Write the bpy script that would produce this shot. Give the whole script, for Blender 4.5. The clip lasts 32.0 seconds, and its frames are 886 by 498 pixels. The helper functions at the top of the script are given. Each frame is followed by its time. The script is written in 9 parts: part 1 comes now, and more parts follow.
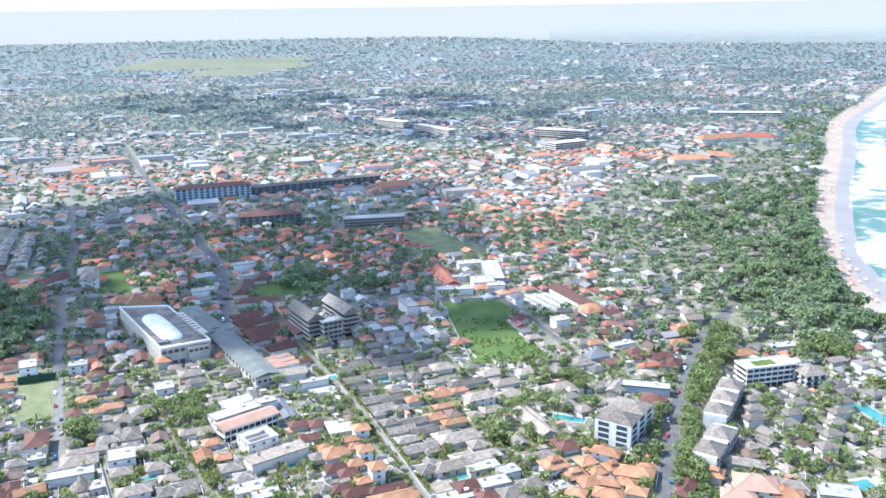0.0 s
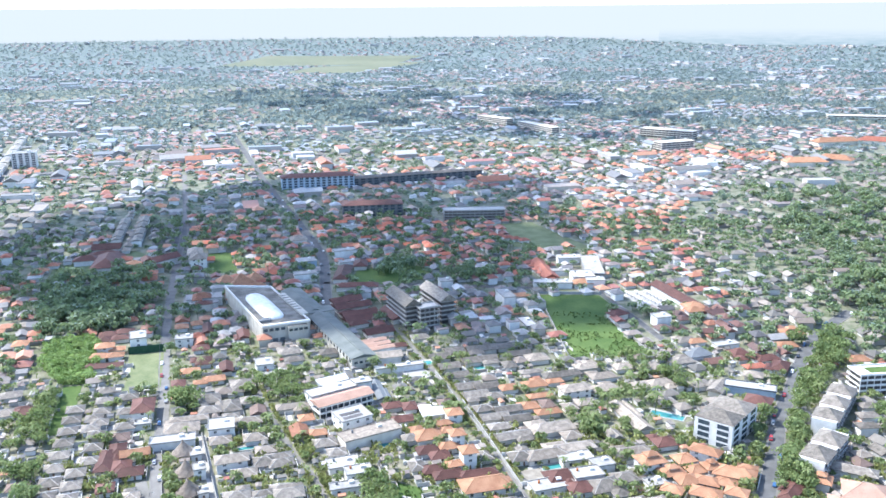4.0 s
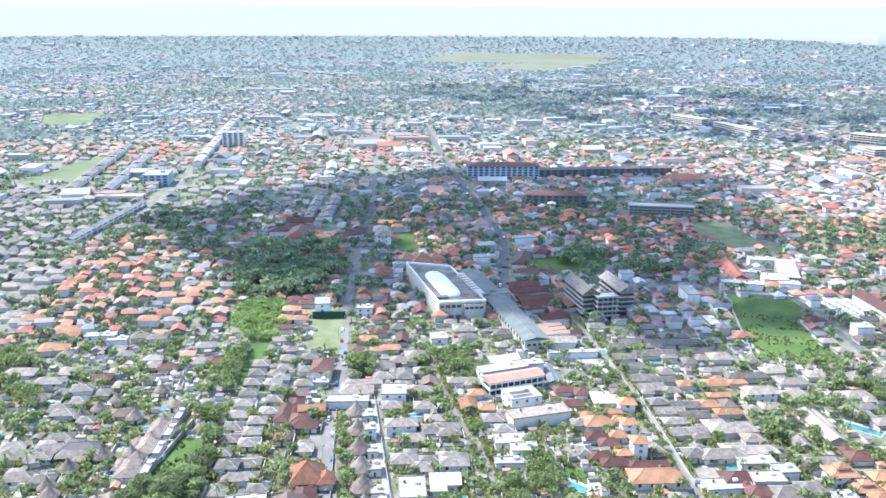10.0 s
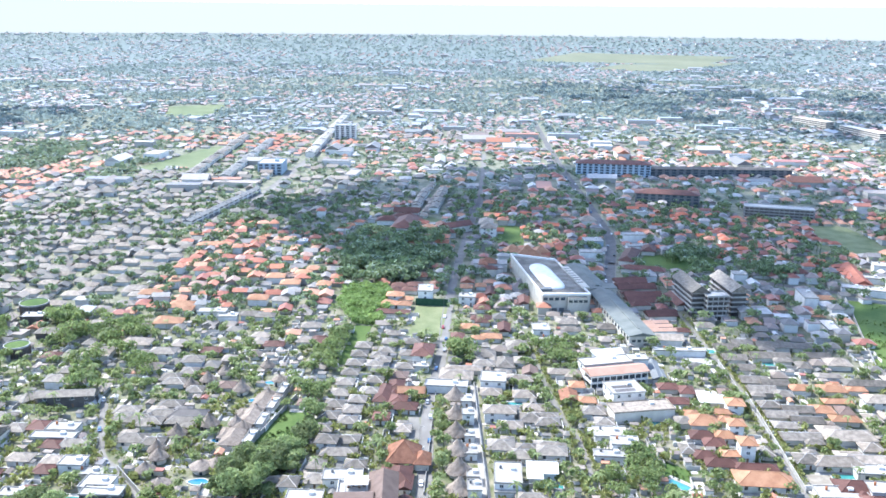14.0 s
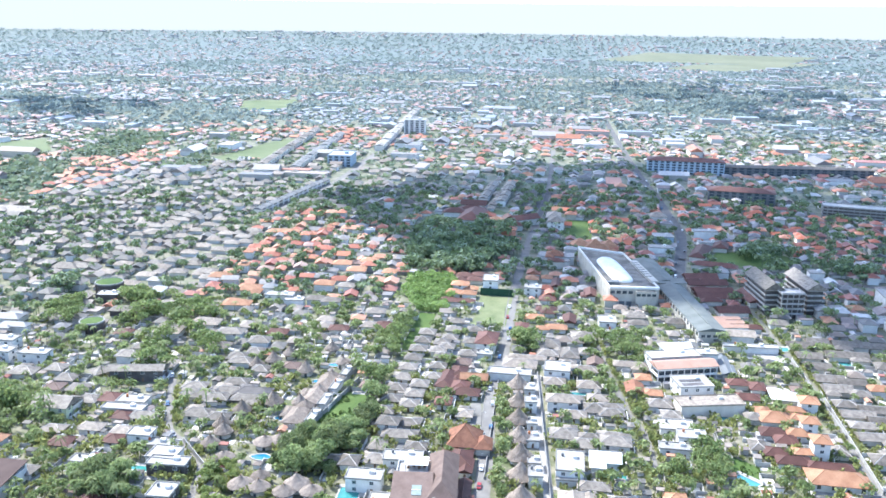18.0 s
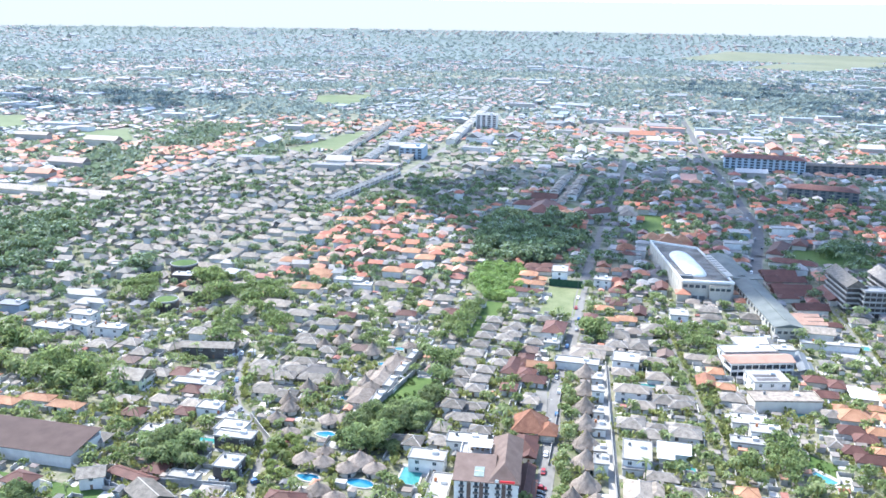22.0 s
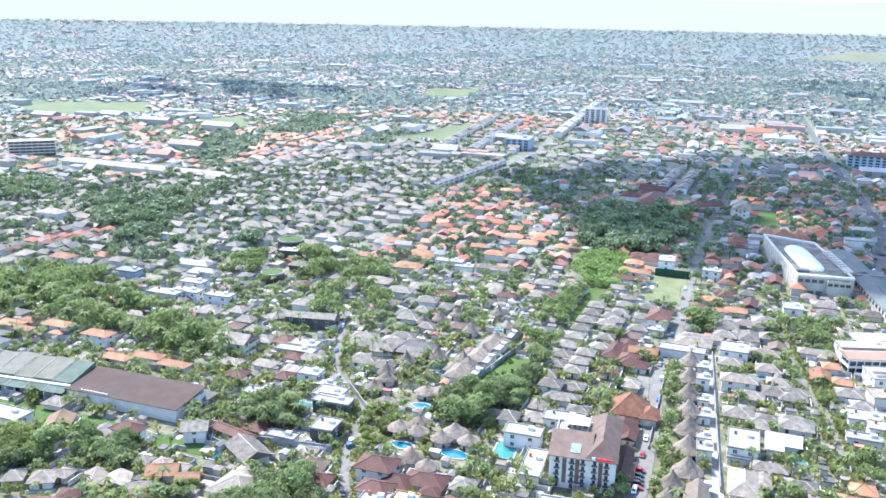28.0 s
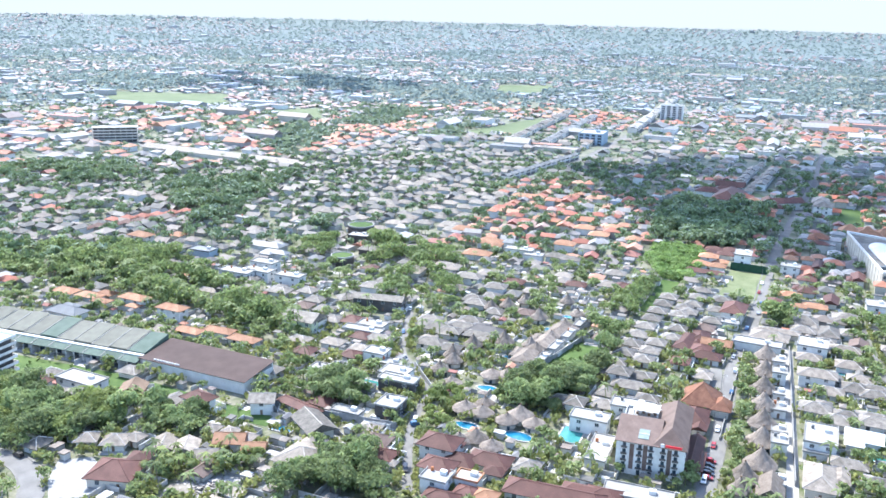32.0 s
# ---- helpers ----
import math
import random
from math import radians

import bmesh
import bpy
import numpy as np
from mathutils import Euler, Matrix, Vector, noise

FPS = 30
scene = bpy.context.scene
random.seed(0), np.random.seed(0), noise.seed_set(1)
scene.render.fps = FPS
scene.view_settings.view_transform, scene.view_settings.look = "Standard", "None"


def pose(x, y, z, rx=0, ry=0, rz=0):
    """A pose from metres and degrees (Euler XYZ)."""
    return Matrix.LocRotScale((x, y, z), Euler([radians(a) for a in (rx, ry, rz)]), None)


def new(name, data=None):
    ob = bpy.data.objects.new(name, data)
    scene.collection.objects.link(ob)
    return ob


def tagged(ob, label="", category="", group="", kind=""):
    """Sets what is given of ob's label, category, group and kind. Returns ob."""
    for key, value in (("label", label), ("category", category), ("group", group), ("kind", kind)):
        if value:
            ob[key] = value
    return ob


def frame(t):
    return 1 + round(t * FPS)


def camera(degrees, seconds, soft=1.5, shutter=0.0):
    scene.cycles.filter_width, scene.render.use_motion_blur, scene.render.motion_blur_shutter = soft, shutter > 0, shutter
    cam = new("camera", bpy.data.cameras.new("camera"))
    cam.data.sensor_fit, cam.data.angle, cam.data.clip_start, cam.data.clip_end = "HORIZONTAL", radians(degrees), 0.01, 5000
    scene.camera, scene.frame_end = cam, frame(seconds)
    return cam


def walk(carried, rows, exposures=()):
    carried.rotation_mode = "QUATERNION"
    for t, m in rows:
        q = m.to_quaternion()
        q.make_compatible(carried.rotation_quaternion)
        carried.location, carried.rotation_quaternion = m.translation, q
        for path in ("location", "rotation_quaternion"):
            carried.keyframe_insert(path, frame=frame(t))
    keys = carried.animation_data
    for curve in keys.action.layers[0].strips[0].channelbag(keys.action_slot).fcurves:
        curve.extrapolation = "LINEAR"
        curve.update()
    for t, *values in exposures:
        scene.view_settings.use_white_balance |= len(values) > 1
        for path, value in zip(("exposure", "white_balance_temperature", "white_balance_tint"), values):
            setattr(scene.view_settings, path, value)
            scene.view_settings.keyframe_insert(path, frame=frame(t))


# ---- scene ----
cam = camera(53.9, 32.0, soft=1.6)
# seconds, metres, then degrees: heading, pitch, roll
PATH = [
    (0.0, 0.00, 0.00, 220.00, 0.96, -15.07, -0.82),
    (1.0, -0.16, 0.17, 217.70, 2.42, -15.03, -0.86),
    (2.0, -0.30, 0.34, 215.43, 4.07, -14.99, -0.72),
    (3.0, -0.42, 0.53, 213.19, 5.83, -14.94, -0.63),
    (3.5, -0.48, 0.62, 212.08, 6.74, -14.93, -0.56),
    (5.5, -0.66, 1.01, 207.71, 10.46, -14.88, -0.27),
    (6.0, -0.70, 1.11, 206.63, 11.43, -14.88, -0.21),
    (7.0, -0.76, 1.31, 204.49, 13.47, -14.86, -0.08),
    (8.0, -0.81, 1.51, 202.37, 15.49, -14.85, 0.02),
    (9.0, -0.85, 1.72, 200.27, 17.53, -14.83, 0.14),
    (10.0, -0.88, 1.94, 198.19, 19.86, -14.83, 0.23),
    (11.0, -0.90, 2.15, 196.12, 22.08, -14.82, 0.36),
    (12.0, -0.91, 2.36, 194.07, 24.01, -14.81, 0.42),
    (13.0, -0.92, 2.58, 192.03, 25.60, -14.81, 0.49),
    (14.0, -0.92, 2.80, 190.01, 27.00, -14.81, 0.55),
    (14.5, -0.93, 2.90, 189.00, 27.55, -14.81, 0.57),
    (16.5, -0.92, 3.33, 184.98, 29.81, -14.83, 0.64),
    (17.0, -0.92, 3.44, 183.98, 30.38, -14.83, 0.66),
    (18.0, -0.92, 3.65, 181.98, 31.52, -14.83, 0.75),
    (19.0, -0.92, 3.86, 179.98, 32.64, -14.85, 0.75),
    (20.0, -0.93, 4.07, 177.99, 33.83, -14.88, 0.78),
    (21.0, -0.93, 4.27, 176.00, 35.03, -14.90, 0.82),
    (22.0, -0.95, 4.46, 174.00, 36.22, -14.91, 0.86),
    (23.0, -0.97, 4.66, 172.00, 37.38, -14.93, 0.92),
    (24.0, -1.00, 4.84, 170.00, 38.54, -14.93, 0.99),
    (25.0, -1.04, 5.02, 167.99, 39.71, -14.96, 1.01),
    (25.5, -1.06, 5.11, 166.98, 40.29, -14.96, 1.04),
    (27.5, -1.18, 5.45, 162.93, 42.63, -15.00, 1.10),
    (28.0, -1.22, 5.52, 161.91, 43.21, -15.01, 1.10),
    (29.0, -1.31, 5.67, 159.86, 44.38, -15.04, 1.17),
    (30.0, -1.41, 5.82, 157.79, 45.54, -15.09, 1.28),
    (31.0, -1.54, 5.95, 155.71, 46.72, -15.13, 1.33),
    (32.0, -1.68, 6.07, 153.61, 47.90, -15.15, 1.36),
]
walk(cam, [(t, pose(x, y, z, 90 + p, 0, h) @ pose(0, 0, 0, 0, 0, r)) for t, x, y, z, h, p, r in PATH], [(0.0, 1.74, 5800, 9), (8.0, 1.86, 5800, 9), (20.0, 1.93, 5800, 9), (32.0, 1.93, 5800, 9)])

# ---- daylight ----
SUN_UP, SUN_DIR = 52.0, Vector((-0.97, 0.22, 0))
world = bpy.data.worlds.new("sky")
scene.world = world
world.use_nodes = True
wn = world.node_tree.nodes
sky = wn.new("ShaderNodeTexSky")
sky.sky_type, sky.sun_disc = "NISHITA", False
sky.sun_elevation = radians(SUN_UP)
sky.sun_rotation = math.atan2(SUN_DIR.x, SUN_DIR.y)
sky.air_density, sky.dust_density, sky.ozone_density = 1.0, 1.3, 1.4
wn["Background"].inputs[1].default_value = 0.15
world.node_tree.links.new(sky.outputs[0], wn["Background"].inputs[0])
sun = new("sun", bpy.data.lights.new("sun", "SUN"))
sun.data.energy, sun.data.angle, sun.data.color = 3.0, radians(0.6), (1.0, 0.94, 0.84)
sd = SUN_DIR.normalized() * math.cos(radians(SUN_UP)) + Vector((0, 0, math.sin(radians(SUN_UP))))
sun.matrix_world = Matrix.Translation((0, 0, 600)) @ (-sd).to_track_quat("-Z", "Y").to_matrix().to_4x4()

# ---- materials ----
def surf(name, c1, c2, rough=0.75, scale=0.25, fine=3.0, bump=0.15, per="", spread=0.25, palette=None, rows=0.0, metal=0.0, sheen=0.0, spec=0.18, leafy=0.0, spread_to=(0.5, 1.0)):
    """Two tones mixed by coarse and fine noise; per 'object' or 'island' varies the tone, palette gives whole colours by island or object."""
    m = bpy.data.materials.new(name)
    m.use_nodes = True
    n, l = m.node_tree.nodes, m.node_tree.links
    b = n["Principled BSDF"]
    geo = n.new("ShaderNodeNewGeometry")
    a, f = n.new("ShaderNodeTexNoise"), n.new("ShaderNodeTexNoise")
    a.inputs["Scale"].default_value, a.inputs["Detail"].default_value = scale, 3
    f.inputs["Scale"].default_value, f.inputs["Detail"].default_value = fine, 4
    for t in (a, f):
        l.new(geo.outputs["Position"], t.inputs["Vector"])
    add = n.new("ShaderNodeMath")
    add.operation = "MULTIPLY_ADD"
    l.new(f.outputs[0], add.inputs[0])
    add.inputs[1].default_value = 0.5
    l.new(a.outputs[0], add.inputs[2])
    rng = n.new("ShaderNodeMapRange")
    rng.inputs[1].default_value, rng.inputs[2].default_value = spread_to
    l.new(add.outputs[0], rng.inputs[0])
    mix = n.new("ShaderNodeMix")
    mix.data_type = "RGBA"
    mix.inputs[6].default_value, mix.inputs[7].default_value = (*c1, 1), (*c2, 1)
    l.new(rng.outputs[0], mix.inputs[0])
    col = mix.outputs[2]
    rnd = None
    if per == "object":
        rnd = n.new("ShaderNodeObjectInfo").outputs["Random"]
    elif per == "island":
        rnd = geo.outputs["Random Per Island"]
    if palette:
        ramp = n.new("ShaderNodeValToRGB")
        ramp.color_ramp.interpolation = "CONSTANT"
        e = ramp.color_ramp.elements
        while len(e) < len(palette):
            e.new(0.5)
        for i, c in enumerate(palette):
            e[i].position, e[i].color = i / len(palette), (*c, 1)
        l.new(rnd, ramp.inputs[0])
        pm = n.new("ShaderNodeMix")
        pm.data_type, pm.blend_type = "RGBA", "MULTIPLY"
        pm.inputs[0].default_value = 1.0
        l.new(ramp.outputs[0], pm.inputs[6])
        l.new(col, pm.inputs[7])
        col = pm.outputs[2]
    elif rnd:
        hsv = n.new("ShaderNodeHueSaturation")
        v = n.new("ShaderNodeMapRange")
        v.inputs[3].default_value, v.inputs[4].default_value = 1 - spread, 1 + spread
        l.new(rnd, v.inputs[0])
        l.new(v.outputs[0], hsv.inputs["Value"])
        l.new(col, hsv.inputs["Color"])
        col = hsv.outputs[0]
    height = f.outputs[0]
    if rows:
        w = n.new("ShaderNodeTexWave")
        w.bands_direction = "Z"
        w.inputs["Scale"].default_value, w.inputs["Distortion"].default_value = rows, 1.2
        l.new(geo.outputs["Position"], w.inputs["Vector"])
        dk = n.new("ShaderNodeMix")
        dk.data_type, dk.blend_type = "RGBA", "MULTIPLY"
        dk.inputs[0].default_value = 0.3
        l.new(col, dk.inputs[6])
        l.new(w.outputs["Color"], dk.inputs[7])
        col, height = dk.outputs[2], w.outputs["Fac"]
    if bump:
        bp = n.new("ShaderNodeBump")
        bp.inputs["Strength"].default_value, bp.inputs["Distance"].default_value = bump, 0.1
        l.new(height, bp.inputs["Height"])
        l.new(bp.outputs[0], b.inputs["Normal"])
    l.new(col, b.inputs["Base Color"])
    b.inputs["Roughness"].default_value, b.inputs["Metallic"].default_value = rough, metal
    b.inputs["Specular IOR Level"].default_value = spec
    # bluish sheen stands in for haze on surfaces seen at a low angle
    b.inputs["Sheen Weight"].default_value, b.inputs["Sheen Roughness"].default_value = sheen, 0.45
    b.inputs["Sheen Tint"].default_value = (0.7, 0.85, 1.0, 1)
    if leafy:
        tr, ms = n.new("ShaderNodeBsdfTranslucent"), n.new("ShaderNodeMixShader")
        ms.inputs[0].default_value = leafy
        l.new(col, tr.inputs["Color"])
        l.new(b.outputs[0], ms.inputs[1])
        l.new(tr.outputs[0], ms.inputs[2])
        l.new(ms.outputs[0], n["Material Output"].inputs["Surface"])
    return m


M = {
    "grey": surf("grey_shingle", (0.108, 0.095, 0.079), (0.24, 0.21, 0.177), 0.6, scale=0.5, fine=2.5, rows=2.6, per="object", spread=0.32, spread_to=(0.55, 0.95)),
    "tan": surf("faded_brown_tile", (0.185, 0.156, 0.125), (0.345, 0.293, 0.24), 0.7, scale=0.5, fine=2.5, rows=2.6, per="object", spread=0.22, spread_to=(0.55, 0.95)),
    "brown": surf("maroon_tile", (0.082, 0.038, 0.031), (0.14, 0.067, 0.054), 0.65, rows=2.6, per="object", spread=0.25),
    "orange": surf("terracotta_tile", (0.27, 0.13, 0.072), (0.41, 0.228, 0.135), 0.7, rows=2.6, per="object", spread=0.2),
    "red": surf("red_tile", (0.24, 0.082, 0.055), (0.36, 0.14, 0.092), 0.7, rows=2.6, per="object", spread=0.2),
    "rust": surf("rust_brown_tile", (0.17, 0.075, 0.047), (0.3, 0.145, 0.088), 0.75, scale=0.5, fine=2.5, rows=2.6, per="object", spread=0.15),
    "thatch": surf("alang_thatch", (0.165, 0.136, 0.112), (0.315, 0.264, 0.22), 0.95, scale=0.6, fine=5, bump=0.6, rows=2.4, per="object", spread=0.2, spec=0.1),
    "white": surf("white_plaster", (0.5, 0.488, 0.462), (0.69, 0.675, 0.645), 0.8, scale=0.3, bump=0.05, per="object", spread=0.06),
    "cream": surf("cream_plaster", (0.52, 0.475, 0.41), (0.65, 0.6, 0.53), 0.8, bump=0.05, per="object", spread=0.12),
    "pale_sheet": surf("pale_sheet_roof", (0.12, 0.122, 0.12), (0.195, 0.195, 0.19), 0.75, scale=0.12, fine=1.2, bump=0.05),
    "mall": surf("weathered_plaster", (0.34, 0.318, 0.272), (0.47, 0.442, 0.385), 0.85, scale=0.15, fine=1.0, bump=0.05),
    "hall_sheet": surf("grey_green_sheet", (0.092, 0.103, 0.097), (0.15, 0.16, 0.15), 0.75, scale=0.12, fine=1.2, bump=0.05),
    "screed": surf("stained_screed", (0.1, 0.092, 0.08), (0.22, 0.205, 0.18), 0.9, scale=0.12, fine=0.9, bump=0.1, spread_to=(0.58, 0.92)),
    "screen": surf("dark_green_netting", (0.02, 0.05, 0.03), (0.04, 0.085, 0.05), 0.9, scale=0.4),
    "skylight": surf("frosted_skylight", (0.16, 0.2, 0.185), (0.24, 0.28, 0.26), 0.4, scale=0.6, bump=0.02),
    "lemon": surf("pale_lemon_plaster", (0.44, 0.46, 0.3), (0.52, 0.54, 0.37), 0.8, bump=0.05),
    "concrete": surf("bare_concrete", (0.22, 0.215, 0.205), (0.34, 0.33, 0.315), 0.85, scale=0.5, per="object", spread=0.15),
    "paving": surf("pale_paving", (0.25, 0.24, 0.22), (0.36, 0.345, 0.32), 0.85, scale=0.3),
    "zinc": surf("zinc_sheet", (0.1, 0.108, 0.114), (0.16, 0.168, 0.175), 0.5, scale=0.2, metal=0.0, per="object", spread=0.1),
    "green": surf("green_sheet_roof", (0.06, 0.085, 0.066), (0.1, 0.13, 0.105), 0.8, rows=0.0, per="object", spread=0.12),
    "glass": surf("window_glass", (0.03, 0.04, 0.05), (0.06, 0.08, 0.1), 0.08, bump=0.0, spec=0.8),
    "blue": surf("blue_plaster", (0.25, 0.315, 0.38), (0.34, 0.405, 0.47), 0.7, bump=0.05),
    "dark": surf("dark_cladding", (0.06, 0.055, 0.055), (0.12, 0.11, 0.105), 0.6, bump=0.1, per="object", spread=0.2),
    "wood": surf("weathered_timber", (0.12, 0.08, 0.055), (0.22, 0.15, 0.1), 0.75, bump=0.2),
    "tarmac": surf("dark_tarmac", (0.07, 0.07, 0.072), (0.13, 0.13, 0.128), 0.85, scale=0.15),
    "asphalt": surf("asphalt", (0.125, 0.12, 0.113), (0.195, 0.186, 0.175), 0.85, scale=0.15),
    "grass": surf("rough_grass", (0.038, 0.075, 0.018), (0.1, 0.14, 0.04), 0.9, scale=0.04, fine=0.5, bump=0.5),
    "drygrass": surf("dry_grass", (0.085, 0.112, 0.048), (0.19, 0.198, 0.108), 0.9, scale=0.08, fine=0.8, bump=0.5),
    "deck": surf("weathered_flat_roof", (0.21, 0.2, 0.185), (0.33, 0.315, 0.29), 0.85, scale=0.35, fine=2.0, per="object", spread=0.16),
    "sheet": surf("brown_sheet_roof", (0.05, 0.032, 0.028), (0.075, 0.05, 0.044), 0.8, scale=0.2, bump=0.05),
    "olive": surf("olive_sheet_roof", (0.092, 0.092, 0.073), (0.14, 0.138, 0.11), 0.75, scale=0.3, bump=0.05, per="object", spread=0.12),
    "pink": surf("pale_pink_tile", (0.32, 0.2, 0.145), (0.42, 0.27, 0.205), 0.7, rows=2.6),
    "bare": surf("bare_pale_soil", (0.16, 0.14, 0.11), (0.28, 0.255, 0.215), 0.95, scale=0.25, fine=1.5, bump=0.4),
    "umber": surf("umber_tile", (0.13, 0.09, 0.074), (0.2, 0.145, 0.122), 0.75, rows=2.6, per="object", spread=0.1),
    "felt": surf("grey_roof_felt", (0.12, 0.115, 0.105), (0.2, 0.19, 0.175), 0.9, scale=0.12, fine=1.2),
    "meadow": surf("pale_meadow", (0.075, 0.105, 0.048), (0.13, 0.15, 0.078), 0.9, scale=0.02, fine=0.12, bump=0.3),
    "paddy": surf("ripe_paddy", (0.1, 0.115, 0.075), (0.155, 0.16, 0.105), 0.9, scale=0.006, fine=0.05, bump=0.2),
    "leaf": surf("leaves", (0.118, 0.168, 0.068), (0.255, 0.305, 0.138), 0.6, scale=0.12, fine=1.0, bump=0.0, per="object", spread=0.3, spec=0.3, leafy=0.6),
    "lime": surf("light_leaves", (0.155, 0.2, 0.058), (0.3, 0.34, 0.125), 0.6, scale=0.12, fine=1.0, bump=0.0, per="object", spread=0.25, spec=0.3, leafy=0.5),
    "bark": surf("bark", (0.1, 0.08, 0.06), (0.2, 0.165, 0.13), 0.9, bump=0.4),
    "pool": surf("pool_water", (0.015, 0.1, 0.19), (0.03, 0.18, 0.27), 0.05, scale=0.3, bump=0.05, spec=0.6),
    "teal": surf("teal_pool_water", (0.035, 0.16, 0.155), (0.06, 0.23, 0.215), 0.05, scale=0.3, bump=0.05, spec=0.6),
    "sand": surf("sand", (0.22, 0.18, 0.145), (0.31, 0.265, 0.22), 0.9, scale=0.02, fine=0.4),
    "black": surf("black_rubber", (0.02, 0.02, 0.02), (0.04, 0.04, 0.04), 0.8, bump=0),
    "car": surf("car_paint", (0.8, 0.8, 0.8), (1, 1, 1), 0.25, bump=0, per="object", palette=[(0.7, 0.7, 0.7), (0.02, 0.02, 0.025), (0.75, 0.75, 0.74), (0.3, 0.31, 0.33), (0.3, 0.03, 0.03), (0.05, 0.12, 0.25)], spec=0.6),
    "ridge": surf("pale_ridge_tile", (0.3, 0.27, 0.24), (0.45, 0.41, 0.37), 0.8, bump=0.1, per="object", spread=0.25),
    "sign_orange": surf("orange_plastic", (0.32, 0.12, 0.05), (0.4, 0.16, 0.07), 0.5, bump=0),
    "sign": surf("red_sign", (0.6, 0.03, 0.04), (0.7, 0.05, 0.06), 0.5, bump=0),
}


# ---- mesh helpers ----
def mesh(name, v, f, mats, idx=None):
    me = bpy.data.meshes.new(name)
    me.from_pydata(v, [], f)
    for m in mats if isinstance(mats, (list, tuple)) else [mats]:
        me.materials.append(m)
    if idx is not None:
        me.polygons.foreach_set("material_index", np.array(idx, dtype=np.int32))
    me.update()
    return me


def part(name, me, parent, label="", m=None):
    ob = new(name, me)
    ob.parent = parent
    if m is not None:
        ob.matrix_basis = m
    return tagged(ob, label) if label else ob


def root(name, x, y, rot, label, category, group="", z=0.0):
    ob = new(name)
    ob.matrix_basis = pose(x, y, z, 0, 0, rot)
    return tagged(ob, label, category, group)


def box_data(x0, x1, y0, y1, z0, z1, v=None, f=None):
    v, f = ([] if v is None else v), ([] if f is None else f)
    k = len(v)
    v += [(x0, y0, z0), (x1, y0, z0), (x1, y1, z0), (x0, y1, z0), (x0, y0, z1), (x1, y0, z1), (x1, y1, z1), (x0, y1, z1)]
    f += [tuple(k + i for i in q) for q in ((3, 2, 1, 0), (4, 5, 6, 7), (0, 1, 5, 4), (1, 2, 6, 5), (2, 3, 7, 6), (3, 0, 4, 7))]
    return v, f


BOXES = {}


def box(name, x0, x1, y0, y1, z0, z1, mat):
    key = (name, *(round(c, 2) for c in (x0, x1, y0, y1, z0, z1)), mat)
    if key not in BOXES:
        v, f = box_data(x0, x1, y0, y1, z0, z1)
        BOXES[key] = mesh(name, v, f, M[mat])
    return BOXES[key]


def prism(name, pts, z0, z1, mat):
    """An upright solid over a polygon."""
    n = len(pts)
    area = sum(pts[i][0] * pts[(i + 1) % n][1] - pts[(i + 1) % n][0] * pts[i][1] for i in range(n))
    pts = pts if area > 0 else pts[::-1]
    v = [(x, y, z0) for x, y in pts] + [(x, y, z1) for x, y in pts]
    f = [tuple(range(n, 2 * n)), tuple(range(n - 1, -1, -1))] + [(i, (i + 1) % n, n + (i + 1) % n, n + i) for i in range(n)]
    return mesh(name, v, f, M[mat])


def roof_hip(w, d, rise, over, thick=0.22, gable=False):
    """Roof over a w x d plan, its eaves at z 0, the ridge along the longer side."""
    a, b = w / 2 + over, d / 2 + over
    along = a >= b
    r = max(a - b, 0.0) if along else max(b - a, 0.0)
    if gable:
        r = max(a, b)
    elif r < 0.3:
        r = 0.15
    drop = -over * rise / min(a, b)
    v = [(-a, -b, drop), (a, -b, drop), (a, b, drop), (-a, b, drop)]
    v += [(x, y, z + thick) for x, y, z in v]
    v += [(-r, 0, rise + thick), (r, 0, rise + thick)] if along else [(0, -r, rise + thick), (0, r, rise + thick)]
    f = [(3, 2, 1, 0), (0, 1, 5, 4), (1, 2, 6, 5), (2, 3, 7, 6), (3, 0, 4, 7)]
    f += [(4, 5, 9, 8), (6, 7, 8, 9), (5, 6, 9), (7, 4, 8)] if along else [(5, 6, 9, 8), (7, 4, 8, 9), (4, 5, 8), (6, 7, 9)]
    return v, f


def ridge_cap(w, d, rise, over, gable=False, thick=0.22):
    """Cap tiles along the ridge and the four hips."""
    a, b = w / 2 + over, d / 2 + over
    along = a >= b
    r = max(a, b) if gable else max(abs(a - b), 0.15)
    top = rise + thick
    ends = [Vector((-r, 0, top)), Vector((r, 0, top))] if along else [Vector((0, -r, top)), Vector((0, r, top))]
    lines = [(ends[0], ends[1])]
    if not gable:
        low = thick - over * rise / min(a, b)
        for x, y in ((-a, -b), (a, -b), (a, b), (-a, b)):
            k = (1 if x > 0 else 0) if along else (1 if y > 0 else 0)
            lines.append((Vector((x, y, low)), ends[k]))
    v, f = [], []
    for p, q in lines:
        side = (q - p).cross(Vector((0, 0, 1)))
        side = side.normalized() * 0.17 if side.length > 1e-4 else Vector((0.17, 0, 0))
        k = len(v)
        for e in (p, q):
            v += [tuple(e - side + Vector((0, 0, -0.03))), tuple(e + side + Vector((0, 0, -0.03))), tuple(e + Vector((0, 0, 0.16)))]
        f += [(k, k + 2, k + 5, k + 3), (k + 1, k + 4, k + 5, k + 2), (k, k + 1, k + 2), (k + 3, k + 5, k + 4)]
    return v, f


